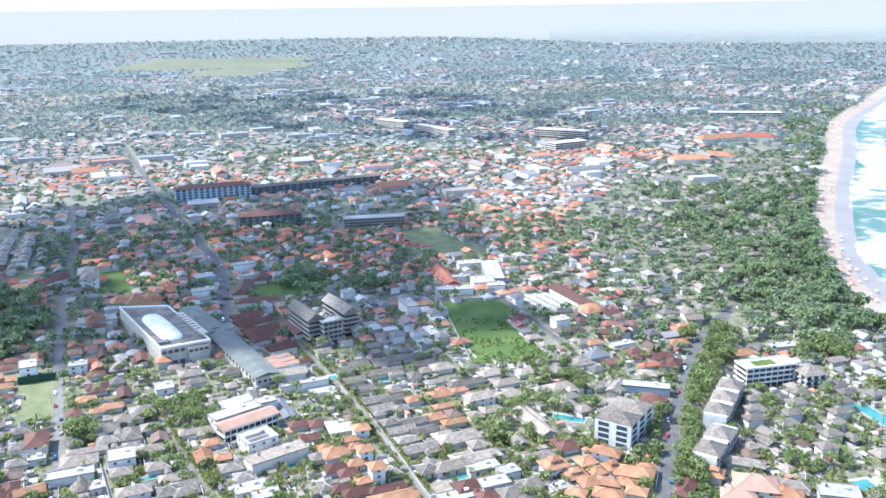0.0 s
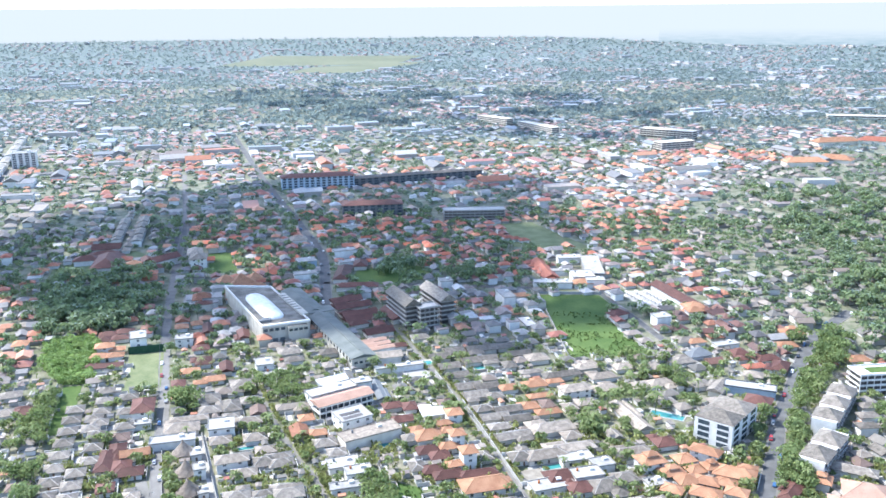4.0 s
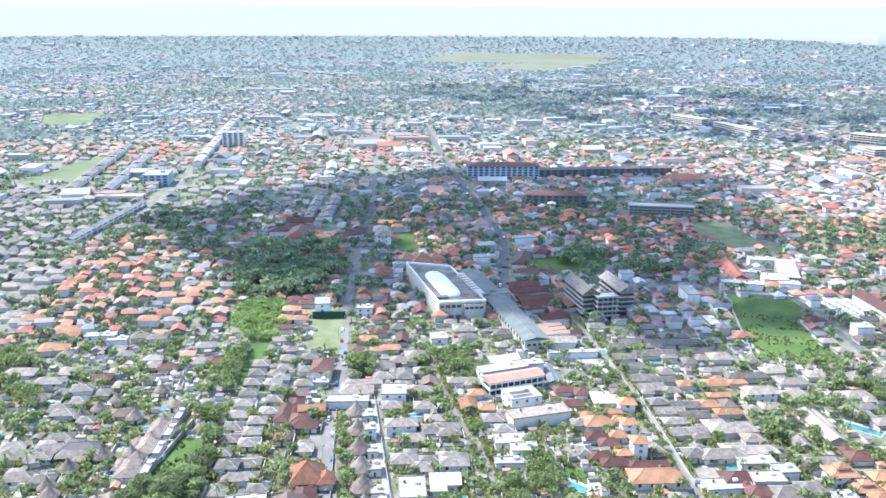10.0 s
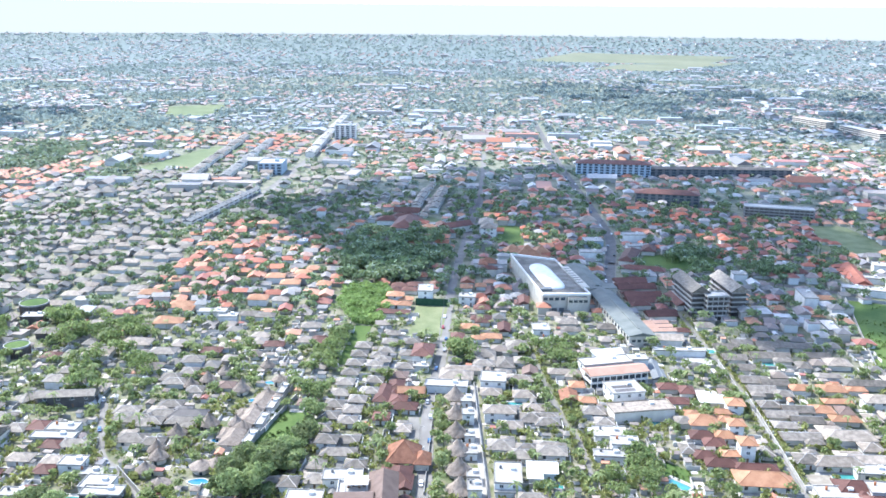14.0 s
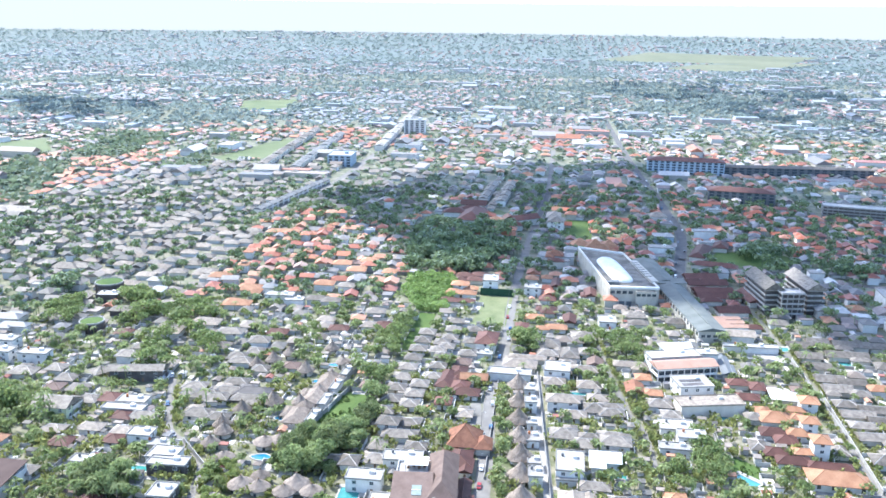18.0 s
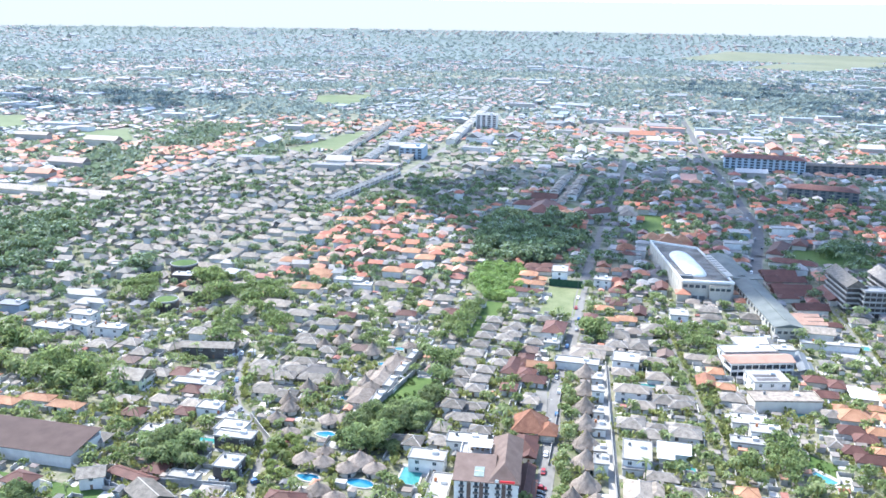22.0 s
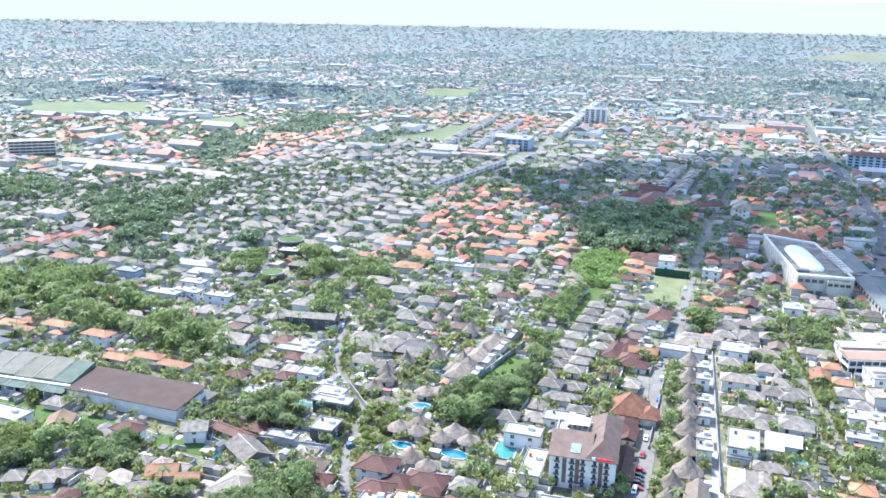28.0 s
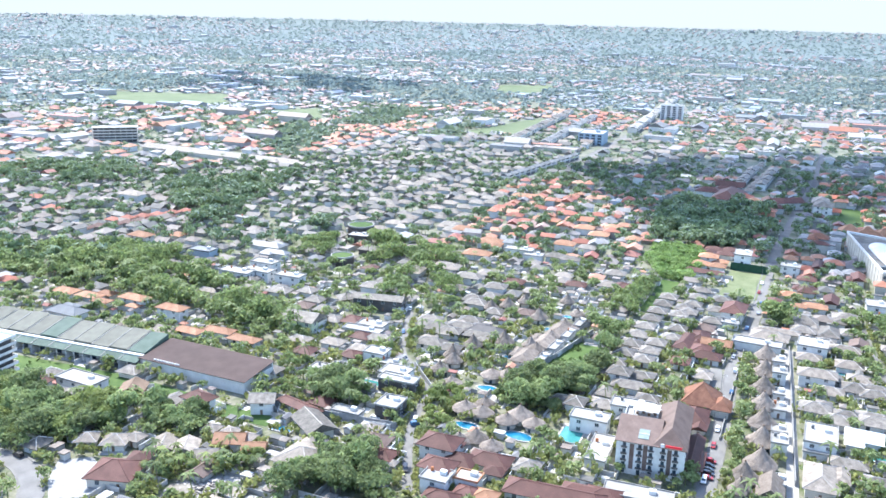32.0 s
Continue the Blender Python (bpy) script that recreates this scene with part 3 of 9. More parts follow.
def house(x, y, w, d, rot, roof="grey", wall="white", h=3.2, shape="hip", pitch=0.5, over=1.1, storeys=1, every=5.5, plain=None, kind="house"):
    """One house: body, roof, ridge, windows and door."""
    if shape in ("cone", "oval"):
        return hut(x, y, w / 2, rot, h, d / w, rise=w * 0.3)
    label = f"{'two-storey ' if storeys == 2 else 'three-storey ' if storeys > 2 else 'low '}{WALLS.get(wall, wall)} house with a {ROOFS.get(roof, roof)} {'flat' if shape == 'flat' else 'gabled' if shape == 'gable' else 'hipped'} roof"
    if kind == "villa":
        label = label.replace("house", "garden villa")
    t = root(kind, x, y, rot, label, kind)
    take(x, y, 0.42 * min(w, d) + 0.3 * max(w, d) * 0.4)
    if max(w, d) > 1.5 * min(w, d):
        a = radians(rot + (0 if w > d else 90))
        o = (max(w, d) - min(w, d)) / 2
        for s in (-1, 1):
            take(x + s * o * math.cos(a), y + s * o * math.sin(a), 0.5 * min(w, d))
    rise = pitch * min(w, d) / 2
    v, f = box_data(-w / 2, w / 2, -d / 2, d / 2, -0.2, h)
    if shape == "gable":
        k = len(v)
        if w >= d:
            v += [(-w / 2, 0, h + rise * 0.98), (w / 2, 0, h + rise * 0.98)]
            f += [(7, 4, k), (5, 6, k + 1)]
        else:
            v += [(0, -d / 2, h + rise * 0.98), (0, d / 2, h + rise * 0.98)]
            f += [(4, 5, k), (6, 7, k + 1)]
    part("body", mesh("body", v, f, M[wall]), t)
    if shape == "flat":
        if int(x * 7 + y) % 5 < 3 and w > 7:
            part("roof_terrace", box("roof_terrace", -w / 2 + 0.3, w / 2 - 0.3, -d / 2 + 0.3, d / 2 - 0.3, h + 0.28, h + 0.36, "concrete"), t)
        v, f = box_data(-w / 2 - 0.4, w / 2 + 0.4, -d / 2 - 0.4, d / 2 + 0.4, h, h + 0.3)
        for a in ((-w / 2 - 0.4, w / 2 + 0.4, -d / 2 - 0.4, -d / 2 - 0.15), (-w / 2 - 0.4, w / 2 + 0.4, d / 2 + 0.15, d / 2 + 0.4), (-w / 2 - 0.4, -w / 2 - 0.15, -d / 2 - 0.15, d / 2 + 0.15), (w / 2 + 0.15, w / 2 + 0.4, -d / 2 - 0.15, d / 2 + 0.15)):
            box_data(*a, h + 0.3, h + 0.75, v, f)
        part("roof", mesh("roof", v, f, M["deck" if roof == "white" else roof]), t)
        if int(x * 3 + y) % 2:
            tv, tf = [], []
            tube(tv, tf, [(0, 0, 0), (0, 0, 1.3), (0, 0, 1.5)], [0.55, 0.55, 0.2], 10)
            part("water_tank", mesh("water_tank", tv, tf + [tuple(range(20, 30))], M["zinc" if int(x) % 2 else "sign_orange"]), t, "round roof water tank", pose(-w * 0.28, d * 0.2, h + 0.36))
        part("roof_hatch", box("roof_hatch", -1.1, 1.1, -0.9, 0.9, h + 0.28, h + 1.6, "white"), t, m=pose(w * 0.2, d * 0.15, 0))
    else:
        v, f = roof_hip(w, d, rise, over, gable=shape == "gable")
        part("roof", mesh("roof", [(a, b, c + h) for a, b, c in v], f, M[roof]), t)
    if shape != "flat" and math.hypot(x + 60, y) < 470 and roof != "thatch":
        v, f = ridge_cap(w, d, rise, over if shape != "gable" else over * 0.98, shape == "gable")
        part("ridge", mesh("ridge", [(a, b, c + h) for a, b, c in v], f, M["ridge" if roof in ("grey", "tan") else roof]), t)
    if shape == "tier":
        q = 0.42
        part("upper_storey", box("upper_storey", -w * q / 2, w * q / 2, -d * q / 2, d * q / 2, h + rise * 0.3, h + rise * 0.62 + 1.2, wall), t)
        v, f = roof_hip(w * q, d * q, rise * 0.55, over * 0.7)
        part("upper_roof", mesh("upper_roof", [(a, b, c + h + rise * 0.62 + 1.2) for a, b, c in v], f, M[roof]), t)
    k = int(abs(x) * 13 + abs(y) * 7)
    close = math.hypot(x + 60, y) < 425
    if shape in ("hip", "gable") and w * d > 88 and math.hypot(x + 60, y) < 640 and k % 5 != 0:
        s, e = (1 if k % 2 else -1), (1 if k % 3 else -1)
        aw, ad, ah = w * 0.46, d * 0.62, h - 0.35 if storeys == 1 else h * 0.55
        ax, ay = (s * w * 0.27, e * (d / 2 + ad * 0.36)) if w >= d else (s * (w / 2 + aw * 0.36), e * d * 0.27)
        part("annex", box("annex", ax - aw / 2, ax + aw / 2, ay - ad / 2, ay + ad / 2, -0.2, ah, wall), t)
        v, f = roof_hip(aw, ad, pitch * min(aw, ad) / 2, over * 0.8)
        part("annex_roof", mesh("annex_roof", [(a + ax, b + ay, c + ah) for a, b, c in v], f, M[roof if k % 4 else ("tan" if roof == "grey" else roof)]), t)
        take(x + ax * math.cos(radians(rot)) - ay * math.sin(radians(rot)), y + ax * math.sin(radians(rot)) + ay * math.cos(radians(rot)), 0.35 * min(aw, ad))
    if close and not on_road(x, y, 0.5 * max(w, d)):
        q = 1 if k % 2 else -1
        part("patio", box("patio", -w / 2 - 1.2, w / 2 + 1.2, min(q * d / 2, q * (d / 2 + 2.6)), max(q * d / 2, q * (d / 2 + 2.6)), -0.2, 0.14, "paving" if k % 3 else "concrete"), t)
        if k % 2:
            v, f = box_data(-w / 2 - 2.2, w / 2 + 2.2, q * (d / 2 + 3.2) - 0.12, q * (d / 2 + 3.2) + 0.12, -0.2, 2.1)
            box_data(w / 2 + 1.96, w / 2 + 2.2, -d / 2 - 1, d / 2 + 1, -0.2, 2.1, v, f)
            part("yard_wall", mesh("yard_wall", v, f, M["white" if k % 5 else "concrete"]), t)
    if plain is None:
        plain = math.hypot(x + 60, y) > (400 if storeys == 1 else 560)
    if not plain:
        openings(t, w, d, h, storeys, every, sides=storeys > 1)
    return t


def hut(x, y, r, rot, h=3.0, squash=1.0, rise=None):
    t = root("thatched_hut", x, y, rot, "round villa pavilion with a tall grey-brown thatched roof", "hut", "thatched villas")
    take(x, y, r * 0.9)
    rise = rise or r * 1.0
    v, f = [], []
    n = 14
    q = 0.72
    for z in (-0.2, h):
        v += [(r * q * math.cos(2 * math.pi * i / n), r * q * squash * math.sin(2 * math.pi * i / n), z) for i in range(n)]
    f = [(i, (i + 1) % n, n + (i + 1) % n, n + i) for i in range(n)] + [tuple(range(n, 2 * n))]
    part("body", mesh("body", v, f, M["cream"]), t)
    v, f = thatch_cone(r, rise, squash)
    part("roof", mesh("roof", [(a, b, c + h) for a, b, c in v], f, M["thatch"]), t)
    part("finial", box("finial", -0.25, 0.25, -0.25, 0.25, h + rise - 0.1, h + rise + 0.55, "wood"), t)
    for a in (-90, 30, 150):
        part("door", box("door", -0.6, 0.6, -r * q * min(1, squash) - 0.08, -r * q * min(1, squash) + 0.3, 0, 2.2, "glass"), t, m=pose(0, 0, 0, 0, 0, a + 90))
    return t


RAILED = {}


def railed(g, half, wall):
    """A balcony slab with a dark front and side rail."""
    key = (round(g, 2), round(half, 2), wall)
    if key not in RAILED:
        v, f = box_data(-g, g, -half - 1.1, -half, -0.12, 0.02)
        box_data(-g, g, -half - 1.12, -half - 1.04, 0.02, 0.95, v, f)
        RAILED[key] = mesh("balcony", v, f, [M[wall], M["dark"]], [0] * 6 + [1] * 6)
    return RAILED[key]


def slab_block(name, x, y, w, d, rot, storeys, hs, wall, label, roof=None, roof_pitch=0.35, balconies=True, every=4.4, sides=True, hips=1, blind=(), fit=1.0):
    """A hotel or flats: body, floor slabs as balconies, windows by the room, rail by the storey, roof or parapet."""
    t = root(name, x, y, rot, label, "hotel" if "hotel" in name else "building")
    h = storeys * hs
    keep_free([tuple((pose(x, y, 0, 0, 0, rot) @ Vector((a * (w / 2 + 1.5), b * (d / 2 + 1.5), 0)))[:2]) for a, b in ((-1, -1), (1, -1), (1, 1), (-1, 1))])
    part("body", box(name + "_body", -w / 2, w / 2, -d / 2, d / 2, -0.2, h, wall), t)
    for s in range(storeys):
        for length, half, turn in ((w, d / 2, 0), (w, d / 2, 180), (d, w / 2, 90), (d, w / 2, 270)):
            if turn in blind or turn in (90, 270) and not sides:
                continue
            n = max(1, int(length / every))
            g = length / n
            for i in range(n):
                m = pose(0, 0, 0, 0, 0, turn) @ pose((i + 0.5) * g - length / 2, 0, s * hs)
                part("window", box("window", -g * 0.3, g * 0.3, -half - 0.05, -half + 0.15, 0.35, hs * 0.78, "glass"), t, m=m)
                if balconies and s:
                    part("balcony", railed(g * 0.38, half, wall), t, m=m)
    if roof:
        for i in range(hips):
            q = d / hips
            v, f = roof_hip(w, q * fit, roof_pitch * min(w, q * fit) / 2, 1.0 if hips == 1 or fit < 0.9 else 0.3)
            part("roof", mesh("roof", [(a, b + (i + 0.5) * q - d / 2, c + h) for a, b, c in v], f, M[roof]), t)
    else:
        v, f = box_data(-w / 2 - 0.2, w / 2 + 0.2, -d / 2 - 0.2, -d / 2 + 0.1, h, h + 0.9)
        for a in ((-w / 2 - 0.2, w / 2 + 0.2, d / 2 - 0.1, d / 2 + 0.2), (-w / 2 - 0.2, -w / 2 + 0.1, -d / 2 + 0.1, d / 2 - 0.1), (w / 2 - 0.1, w / 2 + 0.2, -d / 2 + 0.1, d / 2 - 0.1)):
            box_data(*a, h, h + 0.9, v, f)
        part("parapet", mesh("parapet", v, f, M[wall]), t)
        part("roof_deck", box(name + "_deck", -w / 2 + 0.1, w / 2 - 0.1, -d / 2 + 0.1, d / 2 - 0.1, h - 0.05, h + 0.12, "concrete"), t)
        part("stair_head", box("stair_head", -2.5, 2.5, -2, 2, h, h + 2.8, wall), t, m=pose(w * 0.2, 0, 0))
    return t


def gallery_block(name, x, y, w, d, rot, storeys, hs, slab, core, label, roof=None, pitch=0.5, bays=0):
    """An open-storeyed building: a recessed core, one floor slab with its parapet by the storey, upright piers."""
    t = root(name, x, y, rot, label, "hotel" if "hotel" in name else "building")
    h = storeys * hs
    keep_free([tuple((pose(x, y, 0, 0, 0, rot) @ Vector((a * (w / 2 + 1.5), b * (d / 2 + 1.5), 0)))[:2]) for a, b in ((-1, -1), (1, -1), (1, 1), (-1, 1))])
    part("core", box(name + "_core", -w / 2 + 1.4, w / 2 - 1.4, -d / 2 + 1.4, d / 2 - 1.4, -0.2, h - 0.2, core), t)
    for s in range(1, storeys + 1):
        v, f = box_data(-w / 2, w / 2, -d / 2, d / 2, -0.3, 0)
        for a in ((-w / 2, w / 2, -d / 2, -d / 2 + 0.15), (-w / 2, w / 2, d / 2 - 0.15, d / 2), (-w / 2, -w / 2 + 0.15, -d / 2 + 0.15, d / 2 - 0.15), (w / 2 - 0.15, w / 2, -d / 2 + 0.15, d / 2 - 0.15)):
            box_data(*a, 0, 0.9, v, f)
        part("floor_slab", mesh("floor_slab", v, f, M[slab]), t, m=pose(0, 0, s * hs))
    for i in range(bays + 1 if bays else 0):
        q = -w / 2 + 0.3 + i * (w - 0.6) / bays
        part("pier", box("pier", -0.2, 0.2, -d / 2 + 0.05, -d / 2 + 0.4, -0.2, h, slab), t, m=pose(q, 0, 0))
    if roof:
        v, f = roof_hip(w, d, pitch * min(w, d) / 2, 0.6, gable=True)
        part("roof", mesh("roof", [(a, b, c + h + 0.9) for a, b, c in v], f, M[roof]), t)
    return t


# shopping centre: white hall and two long sheds
t = root("shopping_centre", 0, 0, 0, "off-white shopping centre with a bright curved roof and parapets", "shopping centre")
HALL = [(-252, 612), (-216, 614), (-165, 543), (-193, 527)]
keep_free(HALL)
part("body", prism("body", HALL, -0.2, 12.0, "mall"), t)
c = (-206.5, 574)
part("parapet", mesh("parapet", *(lambda o, i: ([(x, y, 12.0) for x, y in o] + [(x, y, 13.4) for x, y in o] + [(x, y, 13.4) for x, y in i] + [(x, y, 12.1) for x, y in i], [(q * 4 + k, q * 4 + (k + 1) % 4, q * 4 + 4 + (k + 1) % 4, q * 4 + 4 + k) for q in range(3) for k in range(4)]))([(c[0] + 1.01 * (x - c[0]), c[1] + 1.01 * (y - c[1])) for x, y in HALL], [(c[0] + 0.97 * (x - c[0]), c[1] + 0.97 * (y - c[1])) for x, y in HALL]), M["white"]), t)
part("roof_deck", prism("roof_deck", [(c[0] + 0.965 * (x - c[0]), c[1] + 0.965 * (y - c[1])) for x, y in HALL], 11.9, 12.2, "screed"), t)
v, f = [], []
N = 40
for k in range(9):
    q = math.cos(math.pi / 2 * k / 9)
    for i in range(N):
        a = 2 * math.pi * i / N
        ca, sa = math.cos(a), math.sin(a)
        v.append((7.6 * q * math.copysign(abs(ca) ** 0.6, ca), (23.5 + 6.5 * q) * math.copysign(abs(sa) ** 0.45, sa), 2.9 * math.sin(math.pi / 2 * k / 9)))
    if k:
        f += [((k - 1) * N + i, (k - 1) * N + (i + 1) % N, k * N + (i + 1) % N, k * N + i) for i in range(N)]
f.append(tuple(8 * N + i for i in range(N)))
part("vault", mesh("vault", v, f, M["white"]), t, "bright white curved vault roof", pose(-206, 568.5, 12.2, 0, 0, 35.6))
# roofed walkway with dark panels along one side, plant on the roof
part("walkway", box("walkway", -2.4, 2.4, -26, 26, 0, 1.4, "mall"), t, m=pose(-187, 575.5, 12.2, 0, 0, 35.6))
for i in range(7):
    part("walkway_panel", box("walkway_panel", -2.2, 2.2, -1.0, 1.0, 1.4, 1.46, "dark"), t, m=pose(-199 + 3.3 * i, 591 - 4.6 * i, 12.2, 0, 0, 35.6))
for i in range(5):
    part("roof_unit", box("roof_unit", -1.6, 1.6, -1.1, 1.1, 0, 1.7, "zinc"), t, m=pose(-197 + 1.1 * i, 536 + 0.6 * i + (i % 2) * 3, 12.2, 0, 0, 35))
part("front_block", box("front_block", -6.5, 6.5, -3.0, 5, -0.2, 11.0, "mall"), t, m=pose(-172.5, 538.2, 0, 0, 0, 30))
part("front_deck", box("front_deck", -6.2, 6.2, -2.7, 4.7, 11.0, 11.2, "screed"), t, m=pose(-172.5, 538.2, 0, 0, 0, 30))
for i in range(4):
    part("window", box("window", -1.4, 1.4, -0.08, 0.1, 0, 2.0, "glass"), t, m=pose(-191.2 + 3.4 * i, 527.9 + 1.93 * i - 0.1, 8.6, 0, 0, 29.7))
for i in range(4):
    part("window", box("window", -1.3, 1.3, -3.1, -2.9, 0, 1.7, "glass"), t, m=pose(-176.8 + 2.9 * i, 535.7 + 1.67 * i, 8.0, 0, 0, 30))
for i in range(3):
    part("loading_door", box("loading_door", -1.7, 1.7, -0.08, 0.1, 0, 3.4, "zinc"), t, m=pose(-190.0 + 4.2 * i, 528.6 + 2.4 * i - 0.1, 0, 0, 0, 29.7))
for i in range(16):
    a = i / 15.5
    part("pilaster", box("pilaster", -0.25, 0.25, -0.2, 0.1, 0, 12, "mall"), t, m=pose(-251 + 58 * a, 610.5 - 83.5 * a, 0, 0, 0, -55.2))


def long_shed(x, y, w, d, rot, h, rise, roof, wall, label):
    t = root("market_hall", x, y, rot, label, "hall")
    keep_free([tuple((pose(x, y, 0, 0, 0, rot) @ Vector((a * (w / 2 + 1), b * (d / 2 + 1), 0)))[:2]) for a, b in ((-1, -1), (1, -1), (1, 1), (-1, 1))])
    part("body", box("hall_body", -w / 2, w / 2, -d / 2, d / 2, -0.2, h, wall), t)
    v, f = roof_hip(w, d, rise, 0.5, gable=True)
    part("roof", mesh("roof", [(a, b, c + h) for a, b, c in v], f, M[roof]), t)
    n = int(w / 6)
    for i in range(n):
        q = (i + 0.5) * w / n - w / 2
        part("window", box("hall_window", -1.6, 1.6, -d / 2 - 0.06, d / 2 + 0.06, h * 0.55, h * 0.85, "glass"), t, m=pose(q, 0, 0))
    return t


long_shed(-187, 599, 58, 15, 124.8, 8.0, 1.5, "hall_sheet", "mall", "long white market hall with a grey-green sheet roof")
shed = long_shed(-142, 533, 91, 16, 123.2, 7.5, 1.7, "hall_sheet", "mall", "long white hall with a shallow grey-green sheet roof")
for q in (-5.2, -1.8, 1.8, 5.2):
    part("gable_window", box("gable_window", 45.4, 45.6, -1.1, 1.1, 3.6, 5.2, "glass"), shed, m=pose(0, q, 0, 0, 0, 180))
part("ridge_vent", box("ridge_vent", -38, 20, -0.6, 0.6, 9.0, 9.7, "hall_sheet"), shed)
link = root("link_roof", -168, 577, 123, "raised grey sheet roof between two halls", "roof")
part("roof", box("link_roof", -6, 6, -10, 10, 8.6, 9.0, "hall_sheet"), link)
part("body", box("link_body", -5.6, 5.6, -9.6, 9.6, -0.2, 8.6, "mall"), link)
for i in range(3):
    house(-119.5 + 4.0 * i, 534.5 - 6.3 * i, 17, 5.6, 33, "pink", "white", 3.6, "gable", pitch=0.35, over=0.3, plain=True)

# dark U-shaped hotel in bare concrete
gallery_block("courtyard_hotel", -108, 584, 12, 38, 32, 5, 3.3, "concrete", "dark", "unfinished grey concrete hotel wing with open galleries", "grey", 0.7)
gallery_block("courtyard_hotel", -85, 598, 12, 38, 32, 5, 3.3, "concrete", "dark", "unfinished grey concrete hotel wing with dark galleries", "grey", 0.7)
gallery_block("courtyard_hotel", -89, 571, 15, 11, 32, 5, 3.3, "concrete", "dark", "concrete hotel front with open storeys", None, 0.5, 4)

slab_block("grey_hotel", 89, 430, 20, 33, -32, 4, 3.3, "white", "white four-storey hotel with grey hipped roofs", roof="grey", roof_pitch=0.42, hips=2, every=8.5, balconies=False, blind=(180, 270), fit=0.95)
slab_block("resort_hotel", 150, 455, 12, 54, -27, 3, 3.3, "white", "white resort hotel wing with grey hipped roofs", roof="grey", roof_pitch=0.6, every=6.0, hips=3, blind=(0, 270), fit=0.72)
slab_block("resort_hotel", 130, 403, 12, 38, -32, 3, 3.3, "white", "white resort hotel wing with grey hipped roofs", roof="grey", roof_pitch=0.6, every=6.0, hips=2, blind=(0, 270), fit=0.76)
resort_back = gallery_block("resort_hotel", 187, 496, 34, 14, 14, 4, 3.2, "white", "dark", "white resort hotel wing with dark balconies", None, 0.5, 8)
part("roof_lawn", box("roof_lawn", -9, 6, -3.5, 4.5, 12.8, 12.86, "grass"), resort_back, "green lawn on the flat roof")
slab_block("resort_hotel", 211, 492, 14, 17, 14, 3, 3.3, "white", "white resort hotel end block with a grey roof", roof="grey", roof_pitch=0.4)
slab_block("seaside_hotel", -307, 1075, 92, 26, 20, 5, 3.2, "blue", "long blue hotel with a maroon roof", roof="brown", roof_pitch=0.25, balconies=False, every=7.0, sides=False)
slab_block("seaside_hotel", -187, 1136, 180, 16, 27, 3, 3.2, "zinc", "long low blue-grey hotel wing with a grey roof", roof="grey", roof_pitch=0.25, balconies=False, every=9.0, sides=False)
slab_block("seaside_hotel", -204, 928, 66, 24, 15, 4, 3.2, "zinc", "pale blue-grey hotel with a maroon roof", roof="brown", roof_pitch=0.25, balconies=False, every=7.0, sides=False)
gallery_block("apartment_block", -89, 910, 66, 18, 10, 4, 3.0, "concrete", "dark", "grey concrete apartment block with open galleries", None, 0.5, 14)
slab_block("office_block", -690, 878, 30, 40, 28, 4, 3.4, "blue", "blue office block with dark window bands", balconies=False, every=7.0, sides=False)
gallery_block("far_hotel", -130, 1778, 89, 20, -44, 4, 3.4, "cream", "dark", "long white hotel block above the trees", None, 0.5, 12)
gallery_block("far_hotel", -40, 1660, 120, 18, -56, 4, 3.4, "cream", "dark", "long white hotel wing above the trees", None, 0.5, 20)
gallery_block("far_hotel", 192, 1592, 100, 26, -30, 4, 3.6, "cream", "dark", "broad white hotel with dark storeys", None, 0.5, 14)
gallery_block("far_hotel", 184, 1446, 64, 24, 30, 4, 3.4, "cream", "dark", "white hotel block among trees", None, 0.5, 7)
gallery_block("far_hotel", 625, 1905, 150, 30, -8, 2, 3.6, "cream", "dark", "wide white hotel near the beach", None, 0.5, 14)
gallery_block("far_hotel", -1012, 400, 50, 16, 66, 5, 3.4, "cream", "dark", "white hotel beyond the canal road", None, 0.5, 8)
gallery_block("corner_hotel", -380, 95, 13, 13, 28, 6, 3.0, "white", "dark", "narrow white six-storey hotel with dark balconies", None, 0.5, 4)
house(-839, 441, 205, 14, 21, "grey", "cream", 4.5, "gable", plain=True)
house(350, 1300, 60, 22, 10, "orange", "cream", 7.0, "hip", plain=True)
house(400, 1330, 50, 22, -30, "orange", "cream", 7.0, "hip", plain=True)
house(455, 1520, 80, 24, 20, "orange", "cream", 7.0, "hip", plain=True)
house(525, 1530, 60, 24, -25, "red", "cream", 7.0, "hip", plain=True)
slab_block("tower_hotel", -786, 1192, 34, 22, 28, 7, 3.2, "white", "tall white hotel above low roofs", balconies=False, every=7.0, sides=False)



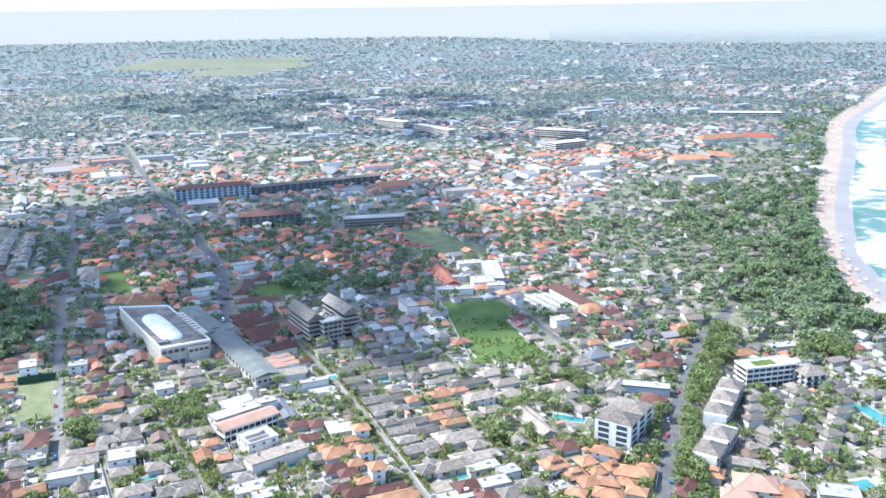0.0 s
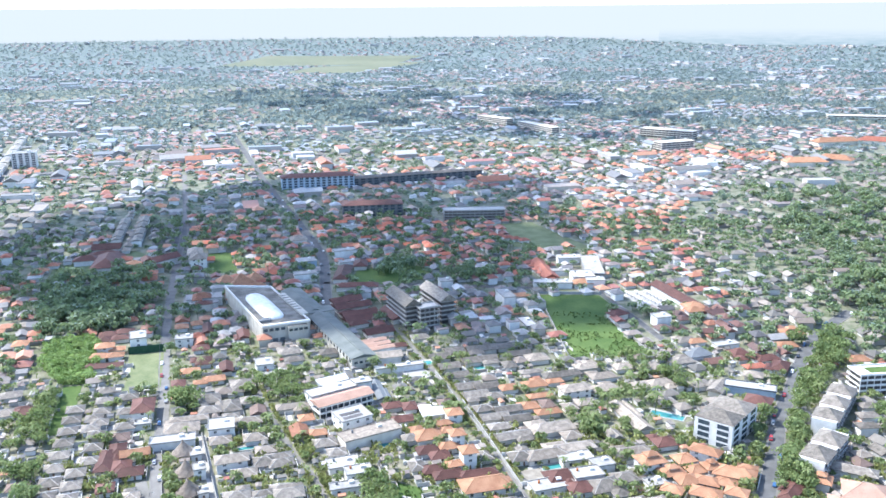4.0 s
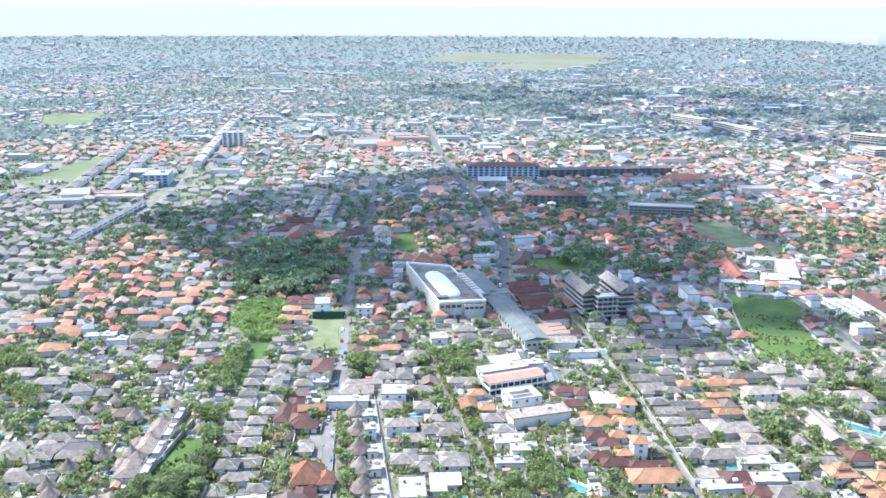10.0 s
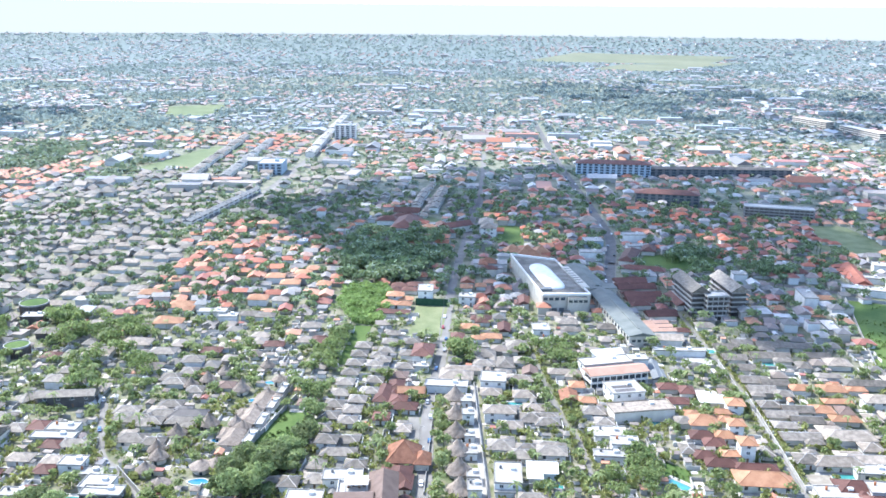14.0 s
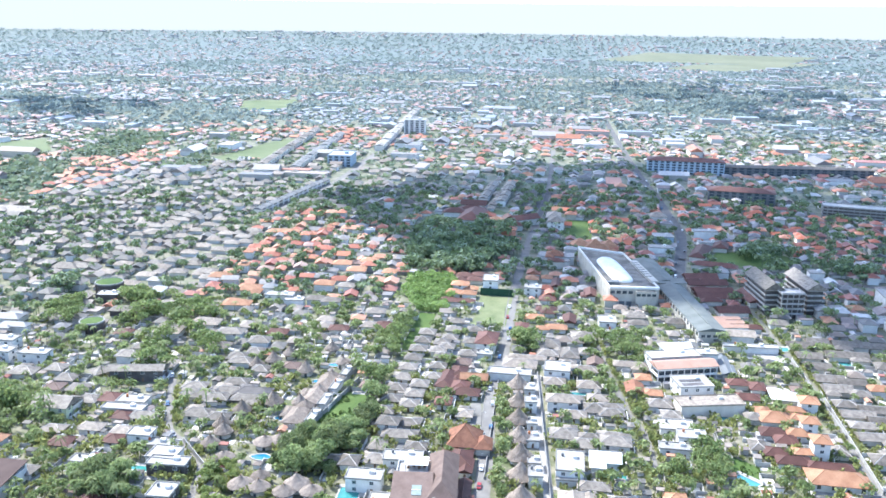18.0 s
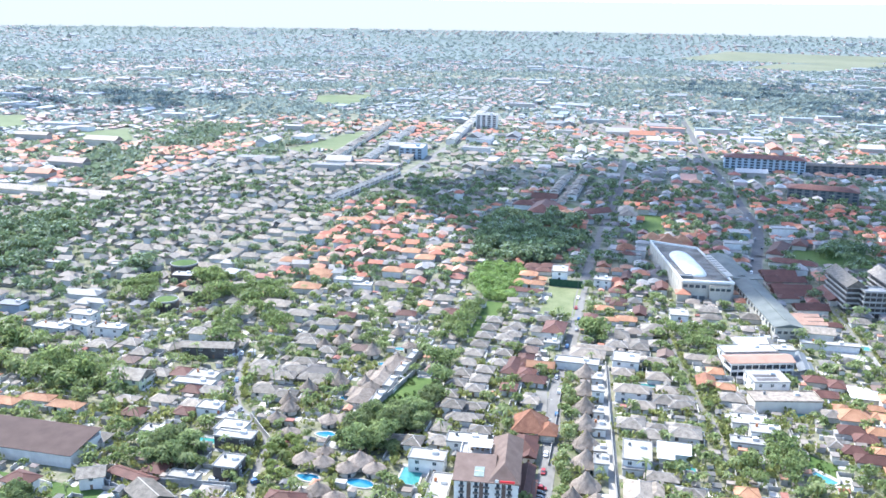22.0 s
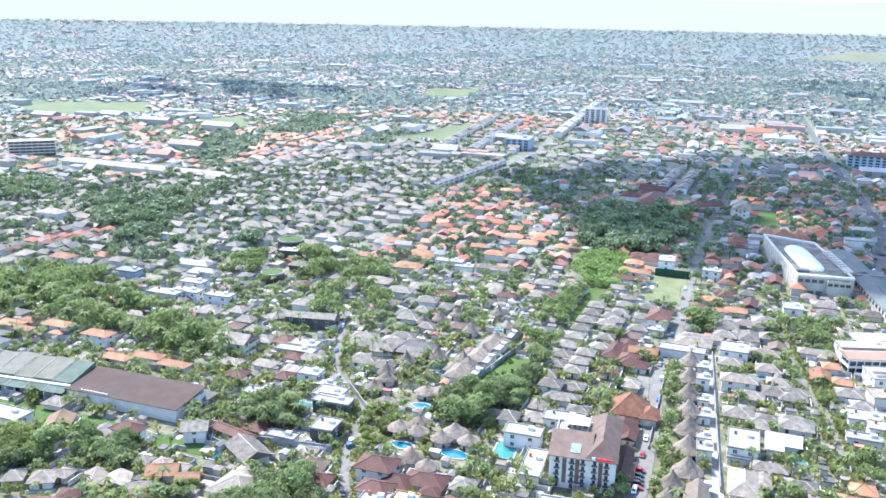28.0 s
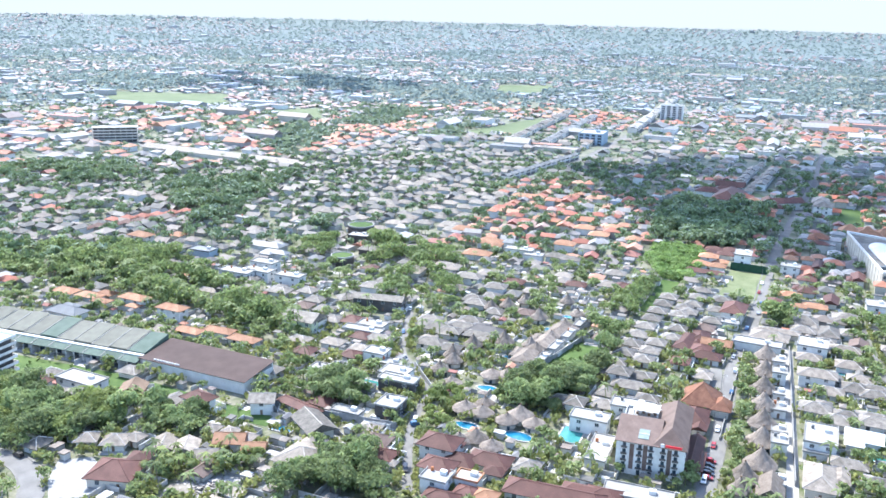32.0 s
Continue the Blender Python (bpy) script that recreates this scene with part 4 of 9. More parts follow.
def shop_row(line, w, d, h, roof, every=1):
    """Terraced shophouses side by side along a line, each with its roof, shopfront and upper window."""
    (x1, y1), (x2, y2) = line
    k = math.hypot(x2 - x1, y2 - y1)
    a = math.atan2(y2 - y1, x2 - x1)
    for i in range(int(k / w)):
        if every > 1 and i % every == every - 1:
            continue
        q = (i + 0.5) * w
        hh = h + 0.35 * ((i * 7) % 3)
        t = root("shophouse", x1 + q * math.cos(a), y1 + q * math.sin(a), math.degrees(a), f"narrow terraced shophouse with a {ROOFS.get(roof, roof)} roof along the avenue", "shophouse", "shophouse row")
        part("body", box("shop_body", -w / 2 + 0.06, w / 2 - 0.06, -d / 2, d / 2, -0.2, hh, "white" if i % 3 else "cream"), t)
        v, f = roof_hip(w - 0.1, min(d, w - 0.2), 1.8, 0.02, gable=True)
        part("roof", mesh("roof", [(p, r, z + hh) for p, r, z in v], f, M[roof]), t)
        for s in (-1, 1):
            part("shopfront", box("shopfront", -w * 0.38, w * 0.38, -0.08, 0.08, 0.2, 2.4, "zinc"), t, m=pose(0, s * d / 2, 0))
            part("window", box("shop_window", -w * 0.3, w * 0.3, -0.08, 0.08, 3.8, 5.3, "glass"), t, m=pose(0, s * d / 2, 0))
    n = int(k / 12)
    for i in range(n + 1):
        take(x1 + (x2 - x1) * i / n, y1 + (y2 - y1) * i / n, d * 0.6)


shop_row([(-748, 792), (-925, 1112)], 13, 13, 6.2, "grey", 6)
shop_row([(-702, 800), (-861, 1097)], 13, 12, 6.2, "pale_sheet", 7)
shop_row([(-574, 600), (-624, 770)], 12, 9, 4.4, "pale_sheet")
shop_row([(-720, 1000), (-960, 1460)], 14, 13, 7.0, "deck", 5)

# under the cloud: terraces, shops and halls round the crossing
for a, b in (((-457, 856), (-420, 761)), ((-441, 869), (-399, 762))):
    shop_row([a, b], 9.5, 9, 5.0, "grey")
for x, y, w, d in ((-267, 652, 13, 11), (-256, 657, 12, 11), (-245.5, 661, 12, 11), (-250, 645, 20, 9), (-238, 636, 20, 8)):
    house(x, y, w, d, 32, "orange", "white", 5.0, "hip", pitch=0.8, plain=True)
house(-267, 601, 25, 20, 20, "deck", "white", 4.6, "flat", plain=True)
house(-267, 603, 12, 9, 20, "rust", "white", 7.4, "hip", pitch=0.6, plain=True)
house(-311, 702, 13, 16, 20, "tan", "white", 10.0, "hip", storeys=3, pitch=0.5, plain=False, every=4.5)
house(-418, 742, 24, 14, 20, "brown", "white", 5.0, "gable", plain=True)
house(-392, 695, 22, 44, 20, "brown", "white", 5.5, "hip", plain=True)
house(-365, 690, 14, 12, 20, "orange", "white", 5.0, "hip", plain=True)
house(-345, 706, 12, 26, -30, "brown", "white", 6.5, "gable", plain=True)
for i, (q, m) in enumerate(((-10.6, "deck"), (5.3, "deck"), (21.2, "orange"), (31, "deck"))):
    house(q, 676 + 1.2 * i, 14.5, 10, 8, m, "white", 4.8 + 2.2 * (i == 3), "flat" if m == "deck" else "hip", plain=True)
house(30, 724, 15, 56, 4, "deck", "concrete", 6.3, "flat", storeys=2, plain=True)
house(-10.5, 717, 11, 52, 15.5, "red", "white", 3.6, "gable", plain=True)
house(95, 648, 11, 74, 24, "brown", "white", 4.2, "gable", plain=True)
house(100, 622, 14, 12, 20, "orange", "white", 6.4, "hip", storeys=2, plain=True)


def market_stall(x, y, rot):
    t = root("market_stall", x, y, rot, "small white canopy stall on the paved square", "stall", "market stalls")
    v = [(-1.3, -1.3, 2.2), (1.3, -1.3, 2.2), (1.3, 1.3, 2.2), (-1.3, 1.3, 2.2), (0, 0, 2.9)]
    part("canopy", mesh("canopy", v, [(0, 1, 4), (1, 2, 4), (2, 3, 4), (3, 0, 4), (3, 2, 1, 0)], M["white"]), t)
    for a, b in ((-1, -1), (1, -1), (1, 1), (-1, 1)):
        part("post", box("stall_post", -0.06, 0.06, -0.06, 0.06, -0.1, 2.25, "zinc"), t, m=pose(1.2 * a, 1.2 * b, 0))


grass_plot("yard_square", [(48, 668), (76, 676), (92, 637), (66, 632)], "paving", "pale paved square with market stalls")
for i in range(3):
    for j in range(7):
        market_stall(55 + 2.3 * j + 7.5 * i, 664 + 2.2 * i - 4.5 * j, -24)
grass_plot("yard_lot", [(-428, 850), (-384, 876), (-322, 722), (-337, 702), (-386, 768)], "tarmac", "dark car lot planted with rows of trees")
KEPT_FREE.pop()
# five-storey street hotel: deep front wing, street wing with its own ridge, terrace wing behind
t = root("street_hotel", -162.4, 256.9, 29.1, "white five-storey street hotel with brown roofs and small dark balconies", "hotel")
keep_free([tuple((pose(-162.4, 256.9, 0, 0, 0, 29.1) @ Vector(q))[:2]) for q in ((-12.5, -18.5, 0), (12.5, -18.5, 0), (12.5, 18, 0), (-12.5, 12, 0))])
H5 = 12.4
v, f = box_data(-11.6, 11.6, -17.25, -1.5, -0.2, H5)
box_data(1.0, 11.6, -1.5, 17.25, -0.2, H5, v, f)
box_data(-11.6, 1.0, -1.5, 11.0, -0.2, H5 - 0.4, v, f)
part("body", mesh("body", v, f, M["white"]), t)
v = [(-12.2, -18.1, H5 - 0.1), (3.0, -18.1, H5 - 0.1), (3.0, -4.0, H5 + 3.7), (-12.2, -4.0, H5 + 3.7), (3.0, -1.2, H5 + 2.2), (-12.2, -1.2, H5 + 2.2)]
v += [(a, b, c + 0.25) for a, b, c in v]
part("front_roof", mesh("front_roof", v, [(3, 2, 1, 0), (5, 4, 2, 3), (6, 7, 8, 9), (9, 8, 10, 11), (0, 1, 7, 6), (4, 5, 11, 10), (0, 6, 9, 3), (3, 9, 11, 5), (2, 8, 7, 1), (4, 10, 8, 2)], M["umber"]), t)
part("roof_gable", mesh("roof_gable", [(-11.6, -17.25, H5), (-11.6, -4.0, H5 + 3.6), (-11.6, -1.5, H5 + 2.2), (-11.6, -1.5, H5), (-11.4, -17.25, H5), (-11.4, -4.0, H5 + 3.6), (-11.4, -1.5, H5 + 2.2), (-11.4, -1.5, H5)], [(3, 2, 1, 0), (4, 5, 6, 7), (2, 3, 7, 6)], M["white"]), t)
v, f = roof_hip(10.6, 34.5, 4.6, 0.7)
part("street_roof", mesh("street_roof", [(a + 6.3, b, c + H5 + 0.3) for a, b, c in v], f, M["umber"]), t)
part("roof_light", mesh("roof_light", [(-4.6, -15.6, H5 + 0.56), (-1.0, -15.6, H5 + 0.56), (-1.0, -10.8, H5 + 1.86), (-4.6, -10.8, H5 + 1.86), (-4.6, -15.6, H5 + 0.72), (-1.0, -15.6, H5 + 0.72), (-1.0, -10.8, H5 + 2.02), (-4.6, -10.8, H5 + 2.02)], [(4, 5, 6, 7), (0, 1, 5, 4), (1, 2, 6, 5), (2, 3, 7, 6), (3, 0, 4, 7)], M["skylight"]), t, "pale green-white skylight in the brown roof", pose(0, 0, 0.3))
part("roof_light_bar", box("roof_light_bar", -4.6, -1.0, -0.12, 0.12, 0, 0.1, "white"), t, m=pose(0, -13.2, H5 + 1.7))
part("terrace", box("terrace", -11.3, 0.7, -1.1, 10.7, H5 - 0.4, H5 - 0.28, "concrete"), t)
part("terrace_canopy", box("terrace_canopy", -8.8, 0.4, 3.4, 10.4, H5 + 2.5, H5 + 2.7, "white"), t, "flat white canopy over the roof terrace")
for a, b in ((-8.4, 3.8), (0.0, 3.8), (-8.4, 10.0), (0.0, 10.0)):
    part("canopy_post", box("canopy_post", -0.15, 0.15, -0.15, 0.15, H5 - 0.3, H5 + 2.5, "white"), t, m=pose(a, b, 0))
for a, b, c, d in ((-11.6, -11.35, -1.1, 11.0), (-11.35, 1.0, 10.75, 11.0)):
    part("terrace_wall", box("terrace_wall", a, b, c, d, H5 - 0.4, H5 + 0.7, "white"), t)
for i in range(4):
    part("terrace_table", box("terrace_table", -0.5, 0.5, -0.5, 0.5, H5 - 0.28, H5 + 0.45, "wood"), t, m=pose(-7.4 + 2.1 * i, 6.5 + 1.2 * (i % 2), 0))
for s5 in range(5):
    for x in (-8.85, -3.6, 0.2, 4.3, 8.5):
        m = pose(x, -17.25, 0.3 + s5 * 2.44)
        pane = part("window", box("hotel_window", -0.6, 0.6, -0.06, 0.1, 0, 1.85, "glass"), t, m=m)
        part("lintel", box("lintel", -0.75, 0.75, -0.14, -0.02, 1.85, 2.0, "white"), pane)
        if s5:
            slab = part("balcony", box("hotel_balcony", -1.05, 1.05, -0.85, 0, -0.14, 0, "white"), t, m=m)
            part("railing", box("hotel_railing", -1.05, 1.05, -0.9, -0.82, 0, 0.85, "dark"), slab, "black iron railing")
    for i in range(8):
        part("window", box("side_window", -0.1, 0.06, -0.6, 0.6, 0, 1.4, "glass"), t, m=pose(11.6, -15 + 4.1 * i, 0.6 + s5 * 2.44))
    for i in range(4):
        part("window", box("rear_window", -0.06, 0.1, -0.6, 0.6, 0, 1.4, "glass"), t, m=pose(-11.6, 0.6 + 2.8 * i, 0.6 + s5 * 2.3))
for x in (-6.25, -1.7, 6.4):
    part("wall_panel", box("wall_panel", -0.75, 0.75, -17.32, -17.1, 2.2, H5 - 0.7, "umber"), t, "brown tiled strip between balconies", pose(x, 0, 0))
part("sign", box("sign", -2.6, 2.8, -0.12, 0.12, 0.15, 0.95, "sign"), t, "red sign board on the roof edge", pose(7.6, -18.1, H5 + 0.3))
part("sign_disc", box("sign_disc", -0.6, 0.6, -0.15, 0.15, 0, 1.2, "white"), t, m=pose(3.9, -18.1, H5 + 0.3))
part("street_awning", mesh("street_awning", [(11.6, -16, 3.6), (16.0, -16, 2.7), (16.0, 6, 2.7), (11.6, 6, 3.6), (11.6, -16, 3.75), (16.0, -16, 2.85), (16.0, 6, 2.85), (11.6, 6, 3.75)], [(3, 2, 1, 0), (4, 5, 6, 7), (0, 1, 5, 4), (1, 2, 6, 5), (2, 3, 7, 6)], M["brown"]), t, "maroon sloping awning along the street side")

for i, (q, w, d, h) in enumerate(((0.1, 4.5, 7, 3.0), (0.27, 5.5, 8, 5.6), (0.36, 5, 6, 3.2), (0.5, 5.5, 9, 3.2), (0.6, 4.5, 6, 3.0), (0.72, 5.5, 7, 5.4), (0.85, 5, 8, 3.2))):
    house(-110 - 72 * q - 4.2, 259 + 137 * q - 2.2, w, d, 27, "white", "white", h, "flat", storeys=2 if h > 5 else 1)
for i in range(5):
    x, y = -245.5 - 6.6 * i, 289 + 17.0 * i
    house(x, y, 3.4, 13, 21, "white", "white", 3.0, "flat", plain=True)
    if i < 4:
        hut(-255.2 - 6.3 * i, 295.5 + 17.6 * i, 4.3, 40 * i, h=3.4, rise=2.6)
house(-351, 229.5, 17, 12.5, 24, "grey", "lemon", 6.4, "gable", pitch=0.45, over=0.7, storeys=2)
# long guest house with a pink-brown roof, and the beige store in front of it
gallery_block("guest_house", -116, 435, 33, 11, 41, 2, 3.6, "white", "glass", "long white two-storey guest house with a pink tiled roof", "pink", 0.3, 9)
house(-124.5, 443.5, 28, 10, 41, "white", "white", 8.6, "flat", storeys=2)
house(-93, 400, 31, 11, 37, "tan", "cream", 6.0, "flat")
solar = house(-106.5, 417.5, 17, 15, 38, "white", "white", 6.6, "flat", storeys=2)
for i in range(2):
    part("solar_panel", box("solar_panel", -5.5, 5.5, -1.6, 1.6, 6.98, 7.08, "dark"), solar, "dark solar panels on the white roof", pose(-1, -4.2 + 4.4 * i, 0))
house(-127, 455, 15, 7, 40, "white", "white", 9.4, "gable", pitch=0.5, plain=True)

# long white wall with brown roof, and the green row houses beside it
t = root("long_store", -330, 166, 23.2, "long white store with a single brown sheet roof", "store")
keep_free([(-353, 143), (-298, 165), (-304, 188), (-362, 166)])
part("body", box("store_body", -28, 28, -10, 10, -0.2, 5.4, "white"), t)
for i in range(9):
    part("roof_vent", box("roof_vent", -0.45, 0.45, -0.3, 0.3, 0, 0.5, "white"), t, m=pose(-20 + 1.6 * i, -9.3, 5.85))
v = [(-28.5, -10.6, 5.5), (28.5, -10.6, 5.5), (28.5, 10.6, 7.6), (-28.5, 10.6, 7.6)]
v += [(a, b, c + 0.25) for a, b, c in v]
part("roof", mesh("roof", v, [(3, 2, 1, 0), (4, 5, 6, 7), (0, 1, 5, 4), (1, 2, 6, 5), (2, 3, 7, 6), (3, 0, 4, 7)], M["sheet"]), t)
part("gable_wall", box("gable_wall", -28, 28, 9.2, 10, 5.3, 7.5, "white"), t)


def row_house(x, y, rot, lift, tint, w=9.6):
    t = root("row_house", x, y, rot, f"terraced house with {'a green' if tint == 'green' else 'an olive-grey'} sheet roof and a green veranda roof", "house", "green row houses")
    part("body", box("row_body", -w / 2 + 0.05, w / 2 - 0.05, -6, 12, -0.2, 6.2, "white"), t)
    for name, a, b, z0, z1, low, mm in (("roof", -4.2, 12.6, 6.5 + lift, 9.6 + lift, 6.1, tint), ("veranda_roof", -10.5, -3.6, 4.3, 6.0 + lift * 0.5, 0, "green")):
        v = [(-w / 2 + 0.02, a, z0), (w / 2 - 0.02, a, z0), (w / 2 - 0.02, b, z1), (-w / 2 + 0.02, b, z1)]
        v = [(p, q, low or r) for p, q, r in v] + [(p, q, r + 0.2) for p, q, r in v]
        part(name, mesh(name, v, [(3, 2, 1, 0), (4, 5, 6, 7), (0, 1, 5, 4), (1, 2, 6, 5), (2, 3, 7, 6), (3, 0, 4, 7)], M[mm]), t)
        e = -w / 2 + 0.02
        v = [(e, a, z0 + 0.2), (e + 0.4, a, z0 + 0.2), (e + 0.4, b, z1 + 0.2), (e, b, z1 + 0.2)]
        v += [(p, q, r + 0.22) for p, q, r in v]
        part("verge", mesh("verge", v, [(3, 2, 1, 0), (4, 5, 6, 7), (0, 1, 5, 4), (1, 2, 6, 5), (2, 3, 7, 6), (3, 0, 4, 7)], M["deck"]), t, "pale verge between two roofs")
    part("party_wall", box("party_wall", -w / 2 + 0.03, -w / 2 + 0.3, -10.3, -6, 0, 4.2, "white"), t)
    for q in (-2.4, 2.4):
        part("window", box("window", -1.3, 1.3, -6.06, -5.9, 0.3, 2.6, "glass"), t, m=pose(q, 0, 0))
        part("window", box("window", -1.3, 1.3, -6.06, -5.9, 3.0, 4.4, "glass"), t, m=pose(q, 0, 0))
    part("post", box("post", -0.15, 0.15, -10.2, -9.9, 0, 4.3, "white"), t)
    part("terrace", box("row_terrace", -w / 2 + 0.05, w / 2 - 0.05, -11.5, -6, -0.2, 0.2, "concrete"), t)


for i in range(10):
    a = radians(28.5)
    row_house(-359 - 9.65 * i * math.cos(a), 150 - 9.65 * i * math.sin(a), 28.5, 0.45 * (i % 2), "green" if i in (0, 5) else "olive")
keep_free([(-350, 142), (-362, 166), (-470, 108), (-458, 84)])
# ---- trees ----
def leaf_cloud(centres, n, size, rng, flat=0.35):
    """n leaf clumps of three-sided and four-sided blades scattered on the shells of the given balls (x, y, z, r)."""
    v, f = [], []
    w = np.array([c[3] ** 2 for c in centres])
    w = w / w.sum()
    pick = rng.choice(len(centres), n, p=w)
    for k in pick:
        cx, cy, cz, r = centres[k]
        p = rng.normal(size=3)
        p /= np.linalg.norm(p)
        p[2] = abs(p[2]) * 0.9 - 0.25 * rng.random() if rng.random() < 0.8 else p[2]
        q = np.array([cx, cy, cz]) + p * r * (0.72 + 0.36 * rng.random()) * np.array([1, 1, 0.8])
        a = rng.normal(size=3)
        a -= a.dot(p) * p * 0.6
        a /= np.linalg.norm(a)
        b = np.cross(p + 0.5 * rng.normal(size=3), a)
        b /= np.linalg.norm(b)
        s = size * (0.6 + 0.8 * rng.random())
        i = len(v)
        v += [tuple(q - a * s - b * s * 0.5), tuple(q + a * s - b * s * 0.6), tuple(q + a * s * 0.8 + b * s * 0.6 + p * s * 0.3), tuple(q - a * s * 0.7 + b * s * 0.7 + p * s * 0.2)]
        f.append((i, i + 1, i + 2, i + 3))
    return v, f


def broadleaf(seed, r, h, blobs, n, size):
    """Trunk and limbs, and crown, as two lists."""
    rng = np.random.default_rng(seed)
    cs = []
    for i in range(blobs):
        a = 2 * math.pi * (i + rng.random() * 0.6) / blobs
        q = r * (0.3 + 0.42 * rng.random()) * (0 if i == 0 else 1)
        cs.append((q * math.cos(a), q * math.sin(a), h * (0.55 + 0.28 * rng.random()) + (0.12 * h if i == 0 else 0), r * (0.36 + 0.22 * rng.random())))
    tv, tf = [], []
    tube(tv, tf, [(0, 0, -0.2), (0.1, 0, h * 0.25), (0.15, 0.1, h * 0.5)], [0.045 * h, 0.032 * h, 0.02 * h])
    for x, y, z, q in cs:
        tube(tv, tf, [(0.1, 0.05, h * 0.3), (x * 0.5, y * 0.5, h * 0.45), (x * 0.9, y * 0.9, z)], [0.022 * h, 0.015 * h, 0.006 * h], 4)
    return (tv, tf), leaf_cloud(cs, n, size, rng)


def palm(seed, h, fronds=11, length=3.2):
    rng = np.random.default_rng(seed)
    tv, tf = [], []
    lean = rng.normal(size=2) * 0.08 * h
    top = (lean[0], lean[1], h)
    tube(tv, tf, [(0, 0, -0.2), (lean[0] * 0.3, lean[1] * 0.3, h * 0.5), top], [0.22, 0.16, 0.13], 6)
    v, f = [], []
    for i in range(fronds):
        a = 2 * math.pi * i / fronds + rng.normal() * 0.2
        up = 0.2 + 0.7 * rng.random()
        d = np.array([math.cos(a), math.sin(a), 0])
        s = np.array([-d[1], d[0], 0])
        for k in range(3):
            t0, t1 = k / 3, (k + 1) / 3
            p = [np.array(top) + d * length * t + np.array([0, 0, length * (up * t - 1.05 * t * t)]) for t in (t0, t1)]
            w = [length * 0.17 * (1 - abs(2 * t - 0.8) * 0.75) for t in (t0, t1)]
            for sg in (-1, 1):
                j = len(v)
                drop = np.array([0, 0, -0.35])
                v += [tuple(p[0]), tuple(p[1]), tuple(p[1] + sg * s * w[1] + drop * w[1]), tuple(p[0] + sg * s * w[0] + drop * w[0])]
                f.append((j, j + 1, j + 2, j + 3))
    return (tv, tf), (v, f)


TREES, PROTO = {}, {}
for key, mat, data in (("a", "leaf", broadleaf(1, 4.2, 8.0, 10, 500, 0.43)), ("b", "leaf", broadleaf(2, 3.2, 7.0, 6, 320, 0.45)), ("c", "lime", broadleaf(3, 3.0, 5.5, 6, 300, 0.42)), ("d", "leaf", broadleaf(4, 6.5, 10.5, 15, 1000, 0.47)), ("e", "lime", broadleaf(8, 6.0, 9.0, 14, 900, 0.47)), ("s", "leaf", broadleaf(6, 2.0, 3.0, 5, 180, 0.35)), ("l", "lime", broadleaf(7, 1.9, 2.8, 5, 170, 0.35)), ("p", "leaf", palm(1, 8.5)), ("q", "lime", palm(2, 6.5, 12, 2.9)), ("r", "leaf", palm(3, 10.5, 12, 3.4))):
    (tv, tf), (cv, cf) = PROTO[key] = data
    TREES[key] = (mesh("trunk", tv, tf, M["bark"]), mesh("fronds" if key in "pqr" else "crown", cv, cf, M[mat]))
TREE_LABEL = {"a": ("tree", "dark green broadleaf garden tree with a rounded crown"), "b": ("tree", "green broadleaf garden tree"), "c": ("tree", "light yellow-green garden tree"), "d": ("tree", "large spreading dark green tree"), "e": ("tree", "large spreading yellow-green tree"), "s": ("shrub", "dense green garden shrub"), "l": ("shrub", "light green garden shrub"), "p": ("palm", "slender coconut palm with arching fronds"), "q": ("palm", "short light green palm"), "r": ("palm", "tall coconut palm with arching fronds")}


def tree(key, x, y, scale=1.0, turn=None):
    name, label = TREE_LABEL[key]
    t = root(name, x, y, random.uniform(0, 360) if turn is None else turn, label, name, "trees")
    t.scale = (scale, scale, scale * random.uniform(0.85, 1.15))
    a, b = TREES[key]
    part("trunk", a, t)
    part(b.name.split(".")[0], b, t)
    return t


class Stuff:
    """Many copies of small meshes joined into one."""

    def __init__(self):
        self.v, self.f, self.i, self.n = [], [], [], 0

    def add(self, v, f, x, y, z, rot, s=1.0, m=0):
        v = np.asarray(v, dtype=float)
        c, q = math.cos(rot), math.sin(rot)
        w = np.empty_like(v)
        w[:, 0], w[:, 1], w[:, 2] = x + s * (c * v[:, 0] - q * v[:, 1]), y + s * (q * v[:, 0] + c * v[:, 1]), z + s * v[:, 2]
        self.v.append(w)
        self.f += [tuple(k + self.n for k in g) for g in f]
        self.i += [m] * len(f)
        self.n += len(v)

    def done(self, name, mats, label, category):
        if not self.n:
            return None
        return tagged(new(name, mesh(name, np.concatenate(self.v).tolist(), self.f, mats, self.i)), label, category, kind="stuff")


def small_tree(seed, r, h, n, size, trunk=True):
    rng = np.random.default_rng(seed)
    cs = [(r * 0.45 * math.cos(a), r * 0.45 * math.sin(a), h * (0.6 + 0.2 * rng.random()), r * 0.55) for a in np.arange(5) * 1.26] + [(0, 0, h * 0.8, r * 0.5)]
    v, f = leaf_cloud(cs, n, size, rng)
    if trunk:
        tube(v, f, [(0, 0, -0.2), (0, 0, h * 0.6)], [0.25, 0.12], 4)
    return np.array(v), f


